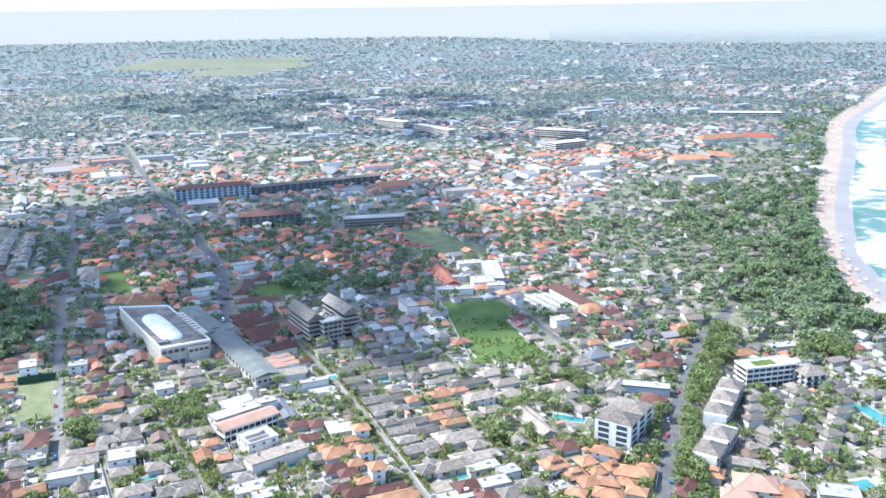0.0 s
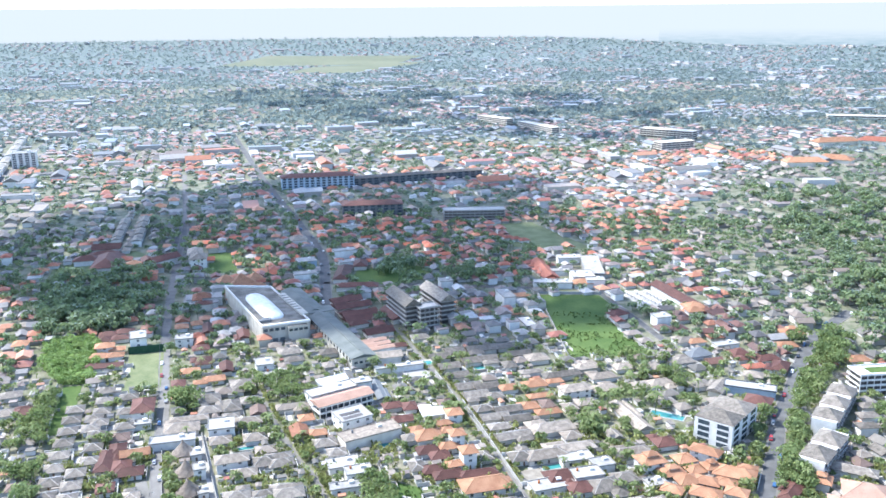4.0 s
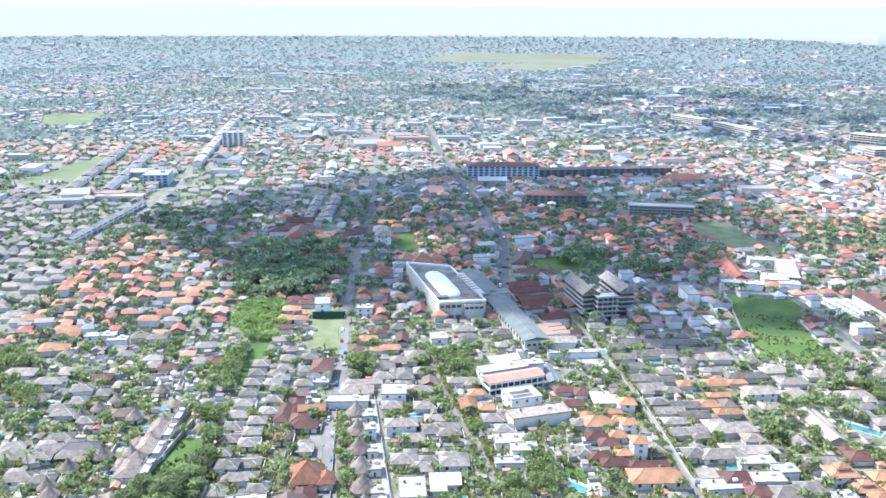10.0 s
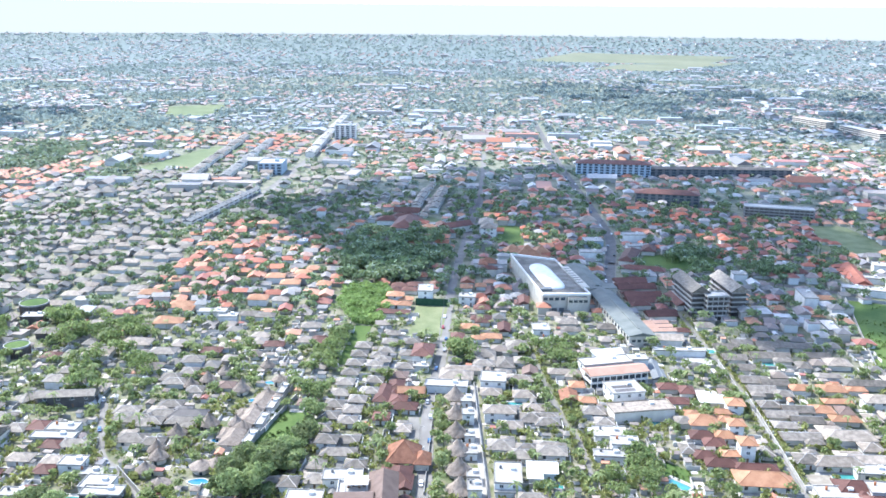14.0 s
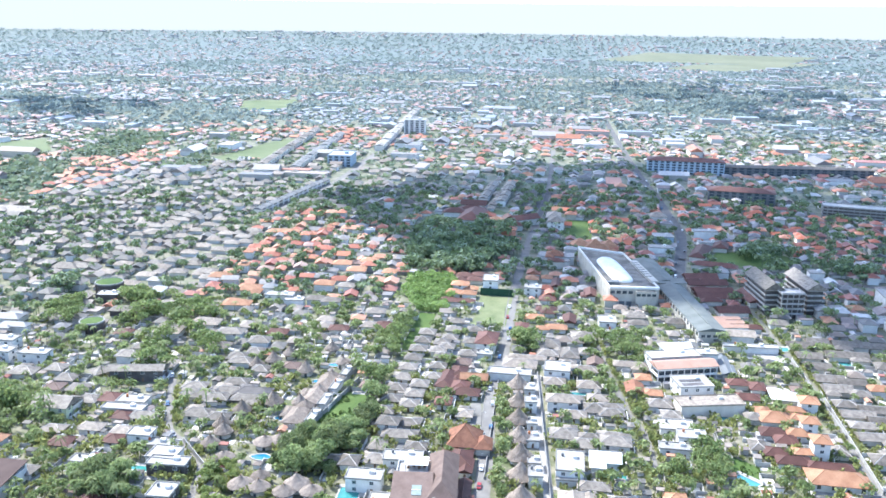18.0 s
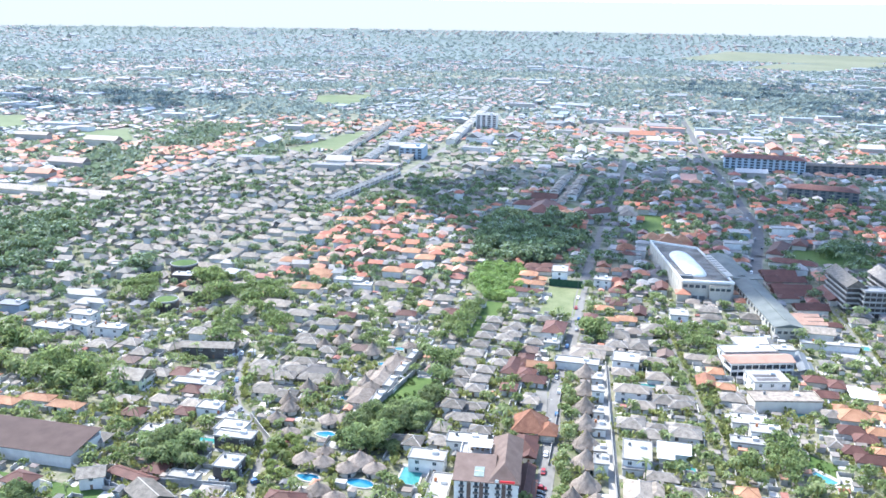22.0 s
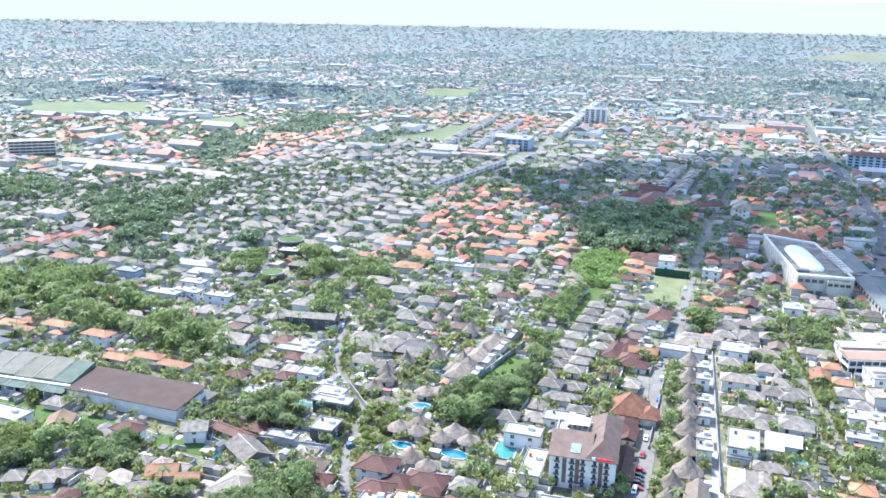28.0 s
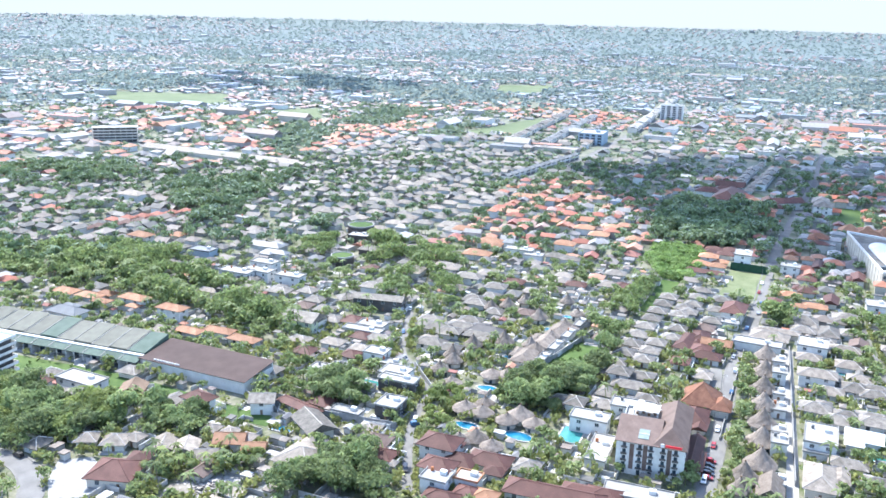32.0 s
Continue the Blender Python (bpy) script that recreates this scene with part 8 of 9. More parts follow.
house(-535.4, 430.8, 11.5, 7.5, 27, "tan", "white", 3.2, "hip", kind="villa")
house(-542.6, 451.8, 11.5, 7.5, 30, "tan", "white", 3.2, "hip", kind="villa")
house(-549.6, 472.6, 11.5, 7.5, 30, "tan", "cream", 3.2, "hip", kind="villa")
house(-556.8, 493.5, 11.5, 7.5, 28, "tan", "white", 3.2, "hip", kind="villa")
house(-563.9, 514.3, 11.5, 7.5, 28, "tan", "white", 3.2, "hip", kind="villa")
house(-571.1, 535.3, 11.5, 7.5, 27, "tan", "cream", 3.2, "hip", kind="villa")
house(-578.1, 556.1, 11.5, 7.5, 27, "tan", "white", 3.2, "hip", kind="villa")
house(-547.2, 389.4, 11.5, 7.5, 26, "grey", "white", 3.2, "hip", kind="villa")
house(-556.6, 413.8, 11.5, 7.5, 30, "grey", "cream", 3.2, "hip", kind="villa")
house(-566.2, 438.4, 11.5, 7.5, 30, "grey", "white", 3.2, "hip", kind="villa")
house(-575.7, 462.8, 11.5, 7.5, 26, "grey", "white", 3.2, "hip", kind="villa")
house(-585.2, 487.3, 11.5, 7.5, 26, "grey", "cream", 3.2, "hip", kind="villa")
house(-594.8, 511.8, 11.5, 7.5, 29, "grey", "white", 3.2, "hip", kind="villa")
house(-604.2, 536.2, 11.5, 7.5, 29, "grey", "white", 3.2, "hip", kind="villa")
house(-613.6, 560.6, 11.5, 7.5, 29, "grey", "cream", 3.2, "hip", kind="villa")
house(-623.2, 585.1, 11.5, 7.5, 28, "grey", "white", 3.2, "hip", kind="villa")
house(-583.1, 448.1, 11.5, 7.5, 26, "grey", "white", 3.2, "hip", kind="villa")
house(-593.5, 477.0, 11.5, 7.5, 27, "grey", "cream", 3.2, "hip", kind="villa")
house(-603.8, 505.8, 11.5, 7.5, 30, "grey", "white", 3.2, "hip", kind="villa")
house(-614.0, 534.6, 11.5, 7.5, 30, "grey", "white", 3.2, "hip", kind="villa")
house(-624.2, 563.4, 11.5, 7.5, 30, "grey", "cream", 3.2, "hip", kind="villa")
house(-634.5, 592.2, 11.5, 7.5, 28, "grey", "white", 3.2, "hip", kind="villa")
house(-644.8, 621.1, 11.5, 7.5, 26, "grey", "white", 3.2, "hip", kind="villa")
house(-592.5, 490.5, 11.5, 7.5, 30, "tan", "cream", 3.2, "hip", kind="villa")
house(-601.9, 521.3, 11.5, 7.5, 26, "tan", "white", 3.2, "hip", kind="villa")
house(-611.4, 552.0, 11.5, 7.5, 27, "tan", "white", 3.2, "hip", kind="villa")
house(-630.4, 613.5, 11.5, 7.5, 30, "tan", "cream", 3.2, "hip", kind="villa")
house(-639.9, 644.3, 11.5, 7.5, 26, "tan", "white", 3.2, "hip", kind="villa")
house(-649.4, 674.9, 11.5, 7.5, 28, "tan", "white", 3.2, "hip", kind="villa")
house(-478.1, 458.3, 10.5, 7.5, 26, "grey", "cream", 3.2, "hip", kind="villa")
house(-489.8, 483.9, 10.5, 7.5, 26, "grey", "white", 3.2, "hip", kind="villa")
house(-501.6, 509.5, 10.5, 7.5, 30, "grey", "white", 3.2, "hip", kind="villa")
house(-513.2, 535.0, 10.5, 7.5, 27, "grey", "cream", 3.2, "hip", kind="villa")
house(-525.1, 560.7, 10.5, 7.5, 28, "grey", "white", 3.2, "hip", kind="villa")
house(-536.8, 586.2, 10.5, 7.5, 26, "grey", "white", 3.2, "hip", kind="villa")

# quarter
house(41.2, 438.8, 7.5, 32.5, 25, "tan", "cream", 3.4, "gable", kind="villa")
house(-135.3, 578.5, 28.5, 10.5, 34, "brown", "cream", 3.6, "gable")
house(-141.3, 587.4, 24.5, 9.5, 33, "brown", "cream", 3.6, "gable")
house(-150.5, 604.5, 26, 9.5, 33, "brown", "cream", 3.6, "gable")
house(-158.5, 617.5, 22, 9, 33, "brown", "cream", 3.6, "gable")
house(-178, 688, 11, 40, 7, "brown", "cream", 4.0, "hip")
house(-119.9, 553.2, 18.5, 9.5, 32, "brown", "cream", 3.6, "gable")
house(-158.1, 653.4, 32.5, 8.5, 12, "brown", "cream", 4.0, "hip")
house(-169.6, 716.4, 10.5, 18.5, 12, "brown", "cream", 4.0, "hip")
house(-115.2, 588.9, 12.5, 24.5, 33, "brown", "cream", 4.0, "gable")
house(-509.6, 976.9, 20, 12, 26, "white", "white", 4.0, "flat")
house(-1.2, 711.9, 24, 8, 9, "white", "white", 4.0, "flat")
house(-64.7, 721.1, 14, 9, 22, "white", "white", 4.0, "flat")
house(-209.4, 846.4, 12, 8, 26, "white", "white", 6.0, "flat")

belt([(-236, 251), (-234, 291), (-240, 329), (-234, 326), (-211, 277), (-207, 256), (-220, 244)], 4.2, "ad")
belt([(-267, 346), (-236, 328), (-254, 364), (-282, 435), (-291, 429)], 4.5, "ac")
belt([(-597, 157), (-571, 191), (-517, 236), (-412, 226), (-347, 224), (-351, 207), (-482, 186), (-546, 143)], 5, "dea")
belt([(-341, 512), (-372, 552), (-406, 640), (-415, 688), (-348, 694), (-297, 582), (-312, 533)], 5, "dae")
belt([(-338, 508), (-316, 530), (-290, 496), (-274, 452), (-291, 447), (-320, 470)], 3.3, "cl")
keep_free([(-340, 506), (-316, 530), (-290, 498), (-272, 452), (-291, 443), (-322, 466)])
belt([(-169, 674), (-170, 706), (-132, 735), (-106, 715), (-111, 686), (-139, 669)], 5.5, "adc")
keep_free([(-169, 674), (-170, 706), (-132, 735), (-106, 715), (-111, 686), (-139, 669)])
belt([(20, 525), (75, 540), (82, 455), (40, 438), (22, 480)], 8, "adp")
belt([(56, 640), (88, 632), (84, 580), (62, 578)], 8, "pqa")
belt([(-100, 368), (-76, 380), (-48, 346), (-84, 328)], 8, "ac")
belt([(-262, 102), (-277, 120), (-251, 144), (-236, 140), (-245, 136), (-252, 123), (-255, 110)], 4, "pqc")
belt([(-226, 135), (-237, 163), (-231, 176), (-202, 163)], 5, "ad")
belt([(-289, 190), (-287, 212), (-253, 192), (-273, 184)], 5, "adp")
belt([(-240, 212), (-254, 234), (-242, 240), (-231, 220), (-219, 198)], 4, "clq")
belt([(-367, 93), (-353, 102), (-313, 127), (-302, 103), (-316, 79)], 5, "de")
belt([(-316, 131), (-296, 147), (-276, 142), (-296, 124)], 4.5, "ab")
belt([(-444, 378), (-383, 365), (-332, 311), (-367, 328), (-411, 345)], 5.5, "ad")
belt([(-388, 313), (-403, 351), (-331, 275), (-358, 284)], 5, "adp")
belt([(-88, 321), (-95, 350), (-76, 382), (-52, 345), (-53, 332), (-77, 316)], 7.5, "abc")
belt([(126, 477), (147, 493), (160, 529), (164, 569), (113, 408), (116, 433)], 5, "ad")
belt([(114, 414), (130, 408), (121, 375), (109, 370), (105, 380)], 4.5, "ad")
belt([(160, 421), (214, 477), (209, 415), (199, 392), (162, 403)], 9, "abp")
belt([(144, 427), (181, 485), (195, 485), (173, 434), (159, 409)], 9, "acp")
belt([(9, 419), (33, 461), (42, 420), (29, 407)], 5, "ap")
belt([(-174, 459), (-171, 483), (-140, 460), (-150, 438)], 5, "a")
belt([(-220, 444), (-214, 452), (-194, 424), (-200, 411)], 5, "d")
belt([(236, 732), (324, 749), (298, 615), (284, 586), (201, 616)], 7, "de")
belt([(221, 1118), (399, 1111), (364, 849), (324, 749), (236, 750), (227, 926)], 7.5, "de")
belt([(-291, 569), (-279, 569), (-261, 527), (-271, 518)], 5, "de")
belt([(-533, 348), (-520, 365), (-433, 308), (-412, 277), (-467, 306)], 5, "ad")
belt([(-464, 359), (-467, 381), (-417, 350), (-406, 323)], 5, "ad")
belt([(-425, 848), (-386, 872), (-325, 722), (-338, 706), (-386, 770)], 11, "adp")
belt([(-100, 731), (-54, 750), (-47, 690), (-69, 674)], 6, "ad")
belt([(-152, 755), (-119, 702), (-109, 671), (-143, 657)], 5, "a")
belt([(-80, 754), (-48, 735), (-69, 686), (-99, 702)], 5, "a")
belt([(-727, 334), (-694, 428), (-726, 488), (-592, 330), (-553, 265)], 6, "dae")
belt([(-895, 241), (-821, 348), (-755, 294), (-809, 217)], 6, "dae")
belt([(-252, 320), (-231, 312), (-219, 277), (-232, 253), (-240, 280)], 4.5, "c")
pool(-106.5, 513.8, 12, 5, 33, "teal", False)
pool(-61.5, 343.2, 10, 4.5, -20, "teal", False)
pool(-191.1, 244.7, 8, 14, 26, "teal", False)
pool(-275.3, 216.4, 16, 4, 24, "teal", False)
pool(-109.8, 316.6, 12, 4, 24, "teal", False)
pool(-41.8, 505.1, 16, 5, 24, "teal", False)
pool(61.8, 448.0, 18, 6, -20, "teal", False)
pool(0.2, 384.1, 10, 4, 24, "teal", False)
pool(-74.4, 509.4, 16, 6, 24, "teal", False)
pool(123.8, 408.4, 10, 6, -20, "teal", False)
pool(-154.5, 384.9, 12, 3, 24, "teal", False)
pool(-12.4, 425.6, 9, 4, 24, "teal", False)
pool(-264.3, 163.6, 8, 4, 24, "pool", False)
pool(-83.0, 397.2, 10, 4, 24, "teal", False)
garden_wall([(-300, 168), (-259, 170), (-247, 178)], 2.6)
garden_wall([(-297, 167), (-274, 175), (-237, 197)], 3)
garden_wall([(-280, 242), (-251, 229), (-240, 216)], 2.5)
garden_wall([(-243, 286), (-256, 339)], 2.6)
garden_wall([(-292, 446), (-279, 414), (-266, 384)], 2.6)
garden_wall([(-243, 281), (-231, 249)], 2.6)
garden_wall([(-243, 270), (-267, 356)], 2.4)
tagged(new("wall_screen", box("wall_screen", 0, 22.5, -0.2, 0.2, -0.2, 5.0, "screen")), "tall dark green screen wall at the end of the grass plot", "wall", kind="structure").matrix_basis = pose(-275, 500.2, 0, 0, 0, 22)
garden_wall([(9, 526), (-1, 583), (-14, 656)], 2.4)
garden_wall([(64, 537), (42, 592)], 2.2)
garden_wall([(-14, 657), (36, 661)], 2.2)
garden_wall([(-51, 453), (-13, 362)], 2.2)
garden_wall([(-33, 407), (-72, 492)], 2.2)
garden_wall([(-392, 217), (-353, 224)], 2.4)
garden_wall([(-118, 276), (-182, 396)], 2.4)
garden_wall([(-153, 286), (-203, 394)], 1.5)
pool(232.9, 449.9, 9, 30, 15, "teal", False)
pool(192.0, 374.7, 12, 8, 15, "teal", False)
belt([(130, 478), (158, 530), (178, 570), (176, 529), (147, 478), (122, 409), (115, 415)], 5, "adc")
belt([(112, 409), (129, 415), (124, 386), (110, 381)], 5, "ae")
belt([(106, 441), (116, 452), (109, 409), (98, 392)], 5, "ad")
belt([(167, 477), (181, 485), (180, 434), (185, 414), (153, 415)], 10, "acq")
belt([(153, 415), (200, 408), (193, 385), (164, 391)], 10, "acq")
belt([(211, 580), (234, 569), (230, 528), (219, 519), (219, 548), (199, 543)], 6, "ad")
belt([(153, 570), (195, 581), (179, 529), (161, 530)], 6, "de")
belt([(239, 615), (269, 568), (247, 518), (230, 548)], 6, "de")
belt([(216, 493), (226, 492), (208, 433), (198, 433)], 10, "acq")
garden_wall([(-432, 111), (-354, 147)], 2.4)
pool(-222.1, 219.8, 9, 5, 20, "pool", True)
pool(-203.6, 228.8, 11, 6, 20, "pool", True)
pool(-241.9, 250.2, 8, 5, 30, "pool", True)
pool(-259.3, 283.2, 7, 4.5, 30, "pool", True)
pool(-265.5, 304.6, 7, 4.5, 30, "pool", True)
pool(-273.3, 325.2, 6, 4, 30, "pool", True)
pool(-279.8, 347.4, 6, 4, 30, "pool", True)

tuft_v, tuft_f = small_tree(77, 0.9, 1.3, 12, 0.45)
TUFTS = Stuff()
for poly, n in ((GREEN_FIELD, 1500), ([(-347, 140), (-420, 100), (-412, 90), (-330, 130)], 160), ([(-240, 280), (-258, 322), (-238, 328), (-221, 288)], 700), ([(-75, 362), (-60, 358), (-53, 343), (-64, 338)], 120)):
    xs, ys = [q[0] for q in poly], [q[1] for q in poly]
    for i in range(n):
        x, y = random.uniform(min(xs), max(xs)), random.uniform(min(ys), max(ys))
        if inside(x, y, poly) and noise.noise(Vector((x / 14, y / 14, 4))) + (595 - y) / 160 > (0.05 if poly is GREEN_FIELD else 1.75):
            TUFTS.add(tuft_v, tuft_f, x, y, 0.05, random.uniform(0, 6), random.uniform(0.35, 0.95))
TUFTS.done("scrub", surf("scrub_leaves", (0.06, 0.105, 0.026), (0.135, 0.18, 0.055), 0.8, scale=0.1, fine=1.0, bump=0, per="island", spread=0.2, leafy=0.3), "low green scrub growing in the rough grass", "scrub")
# wooded strip behind the beach
rng = random.Random(21)
inland = offset(smooth(SHORE, 10), -6)
for i in range(1350):
    k = rng.randrange(18, 92)
    x, y = inland[k]
    o = rng.random() ** 1.6 * (95 if y > 650 else 60)
    x, y = x - o + rng.uniform(-3, 3), y + rng.uniform(-14, 14)
    if y < 520 or y > 2100 or not free(x, y, 0.5) or on_road(x, y, 1.5):
        continue
    if o > 12 and noise.noise(Vector((x / 26, y / 26, 7))) < 0.0:
        continue
    v, f = rng.choice(MID_PALMS if rng.random() < 0.35 else BELT_TREES if y < 1000 else MID_TREES if y < 1350 else FAR_TREES)
    GREEN_SHORE.add(v, f, x, y, 0, rng.uniform(0, 6.3), rng.choice((0.7, 0.9, 1.1, 1.5, 1.9)) * rng.uniform(0.85, 1.1) * (1 if y < 1250 else 0.8))
GREEN_SHORE.done("shore_trees", surf("shore_leaves", (0.088, 0.132, 0.058), (0.18, 0.235, 0.1), 0.7, scale=0.03, fine=0.4, bump=0, per="island", spread=0.35, spec=0.2, sheen=0.3, leafy=0.4), "wooded strip of palms and broadleaf trees behind the beach", "trees")
GREEN_LIME.done("banana_grove", surf("banana_leaves", (0.15, 0.235, 0.062), (0.28, 0.37, 0.13), 0.55, scale=0.12, fine=1.0, bump=0.0, per="island", spread=0.3, spec=0.3, leafy=0.5), "bright yellow-green thicket of banana plants", "plants")
hedge_leaf = surf("thicket_leaves", (0.115, 0.165, 0.058), (0.25, 0.3, 0.118), 0.65, scale=0.15, fine=1.0, bump=0, per="island", spread=0.3, spec=0.3, leafy=0.5)
GREEN_HEDGE.done("tree_belt", hedge_leaf, "dense green belt of street and garden trees", "trees")
GREEN_BELT.done("tree_belt", mid_leaf, "dense dark green thicket of broadleaf trees", "trees")
# paved yards, low plot walls and shrubs between the villas
rng = random.Random(31)
YARDS, PLOT_WALLS, SHRUBS = Stuff(), Stuff(), Stuff()
shrub_bank = [small_tree(90 + i, 1.1 + 0.2 * i, 1.5 + 0.3 * i, 14, 0.5, False) for i in range(3)]
for i in range(12500):
    r, b = math.sqrt(rng.uniform(190 ** 2, 560 ** 2)), radians(rng.uniform(-78, 31))
    x, y = r * math.sin(b), r * math.cos(b)
    k = rng.random()
    if k < 0.2:
        if free(x, y, 2.2) and not on_road(x, y, 3.5):
            w, d, a = rng.uniform(3, 8), rng.uniform(2.5, 5), radians(24 + rng.choice((0, 90)))
            v, f = box_data(-w / 2, w / 2, -d / 2, d / 2, -0.1, 0.1)
            YARDS.add(v, f, x, y, rng.uniform(0, 0.05), a, 1, 0)
            if rng.random() < 0.75:
                v, f = box_data(-w / 2 - 1, w / 2 + 1, d / 2 + 0.3, d / 2 + 0.5, -0.2, rng.uniform(1.6, 2.3))
                PLOT_WALLS.add(v, f, x, y, 0, a)
                v, f = box_data(w / 2 + 0.8, w / 2 + 1, -d / 2 - 1.2, d / 2 + 0.3, -0.2, 1.8)
                PLOT_WALLS.add(v, f, x, y, 0, a)
    elif k < 0.32:
        if free(x, y, 1.7) and not on_road(x, y, 2.2):
            town_house(x, y, rng.uniform(2.6, 4.6), rng.uniform(2.2, 3.4), radians(24 + rng.choice((0, 90))), rng.uniform(2.1, 2.6), "villa" if rng.random() < 0.6 else "mix", rng.choice((0, 1, 2, 2)), 0.35)
            take(x, y, 1.6)
    elif k < 0.7 and free(x, y, 0.4) and not on_road(x, y, 0.8):
        v, f = rng.choice(shrub_bank)
        SHRUBS.add(v, f, x, y, 0, rng.uniform(0, 6.3), rng.uniform(0.6, 1.4))
for i in range(9000):
    r, b = math.sqrt(rng.uniform(235 ** 2, 430 ** 2)), radians(rng.uniform(-74, 28))
    x, y = r * math.sin(b), r * math.cos(b)
    if noise.noise(Vector((x / 17, y / 17, 9))) > -0.12 and free(x, y, 0.3) and not on_road(x, y, 0.7):
        v, f = rng.choice(shrub_bank)
        SHRUBS.add(v, f, x, y, 0, rng.uniform(0, 6.3), rng.choice((0.6, 0.8, 1.0, 1.5, 2.0)))
for name in ("walled_lane", "garden_lane", "villa_road"):
    line, width = ROADS[name]
    for (x1, y1), (x2, y2) in zip(smooth(line, 8), smooth(line, 8)[1:]):
        k = math.hypot(x2 - x1, y2 - y1)
        for q in range(int(k / 1.3)):
            for side in (-1, 1):
                x, y = x1 + (x2 - x1) * q * 1.3 / k, y1 + (y2 - y1) * q * 1.3 / k
                o = side * (width / 2 + rng.uniform(0.7, 1.8))
                x, y = x + o * (y2 - y1) / k, y - o * (x2 - x1) / k
                if noise.noise(Vector((x / 9, y / 9, 3))) > -0.1 and free(x, y, 0.2):
                    v, f = rng.choice(shrub_bank)
                    SHRUBS.add(v, f, x, y, 0, rng.uniform(0, 6.3), rng.uniform(0.7, 1.5))
YARDS.done("paved_yards", surf("yard_paving", (0.3, 0.28, 0.25), (0.52, 0.5, 0.46), 0.9, scale=0.3, per="island", spread=0.3), "pale paved yards between the villas", "paving")
PLOT_WALLS.done("plot_walls", surf("plot_wall_plaster", (0.3, 0.29, 0.27), (0.48, 0.46, 0.43), 0.9, per="island", spread=0.25), "low plastered walls round the villa plots", "walls")
SHRUBS.done("garden_shrubs", surf("shrub_leaves", (0.15, 0.17, 0.055), (0.32, 0.33, 0.125), 0.65, scale=0.1, fine=0.8, bump=0, per="island", spread=0.35, spec=0.25, leafy=0.4), "yellow-green shrubs and hedges between the villas", "shrubs")
fill(15, 190, 9.0, NEAR_TREES, GREEN_NEAR, trees_per=0.4)
fill(190, 560, 9.0, NEAR_TREES, GREEN_NEAR, trees_per=1.55)
fill(560, 950, 12.2, MID_TREES, GREEN_MID, big=1.05, trees_per=1.0)
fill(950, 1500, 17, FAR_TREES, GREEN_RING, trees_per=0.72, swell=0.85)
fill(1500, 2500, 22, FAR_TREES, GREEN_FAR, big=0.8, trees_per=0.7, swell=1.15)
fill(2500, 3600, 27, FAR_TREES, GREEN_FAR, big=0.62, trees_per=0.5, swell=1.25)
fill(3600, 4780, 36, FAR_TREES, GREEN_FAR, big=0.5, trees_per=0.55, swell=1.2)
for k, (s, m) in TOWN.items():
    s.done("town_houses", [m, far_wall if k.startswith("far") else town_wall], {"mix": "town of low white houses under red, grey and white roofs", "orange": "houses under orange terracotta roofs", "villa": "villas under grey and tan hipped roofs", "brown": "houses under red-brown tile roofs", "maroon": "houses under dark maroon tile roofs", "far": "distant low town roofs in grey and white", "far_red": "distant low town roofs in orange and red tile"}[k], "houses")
near_leaf = surf("garden_leaves", (0.13, 0.178, 0.066), (0.3, 0.345, 0.15), 0.65, scale=0.09, fine=0.8, bump=0, per="island", spread=0.3, spec=0.3, leafy=0.5)
GREEN_NEAR.done("garden_trees", near_leaf, "garden trees, palms and shrubs between the villas", "trees")
GREEN_MID.done("town_trees", mid_leaf, "green garden trees and palms between the houses", "trees")
GREEN_RING.done("town_edge_trees", ring_leaf, "green trees between roofs beyond the cloud shade", "trees")
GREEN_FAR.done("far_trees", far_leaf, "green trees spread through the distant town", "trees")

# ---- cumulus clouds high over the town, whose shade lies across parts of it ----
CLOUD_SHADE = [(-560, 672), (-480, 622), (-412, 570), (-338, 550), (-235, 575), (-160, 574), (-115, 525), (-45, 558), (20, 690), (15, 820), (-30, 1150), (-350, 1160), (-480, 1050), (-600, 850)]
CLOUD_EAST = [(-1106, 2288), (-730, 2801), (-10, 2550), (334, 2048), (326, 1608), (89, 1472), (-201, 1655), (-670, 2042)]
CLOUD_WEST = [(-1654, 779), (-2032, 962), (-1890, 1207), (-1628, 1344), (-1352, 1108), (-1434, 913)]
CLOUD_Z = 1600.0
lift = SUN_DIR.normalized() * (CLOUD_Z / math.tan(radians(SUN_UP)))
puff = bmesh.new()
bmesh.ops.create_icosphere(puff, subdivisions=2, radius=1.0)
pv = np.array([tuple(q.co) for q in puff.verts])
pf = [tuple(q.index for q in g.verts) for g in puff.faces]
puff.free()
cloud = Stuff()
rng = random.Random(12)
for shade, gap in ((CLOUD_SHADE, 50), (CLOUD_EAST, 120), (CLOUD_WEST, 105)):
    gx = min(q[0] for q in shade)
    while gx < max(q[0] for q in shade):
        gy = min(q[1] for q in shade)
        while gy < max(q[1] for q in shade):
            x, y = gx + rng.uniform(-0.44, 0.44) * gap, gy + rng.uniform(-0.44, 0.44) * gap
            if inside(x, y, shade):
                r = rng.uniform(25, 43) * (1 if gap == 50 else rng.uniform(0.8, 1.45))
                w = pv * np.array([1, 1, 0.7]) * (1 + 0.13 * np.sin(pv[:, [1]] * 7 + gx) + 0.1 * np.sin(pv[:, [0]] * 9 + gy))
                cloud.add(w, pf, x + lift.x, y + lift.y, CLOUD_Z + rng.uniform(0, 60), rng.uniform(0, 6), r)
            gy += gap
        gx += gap
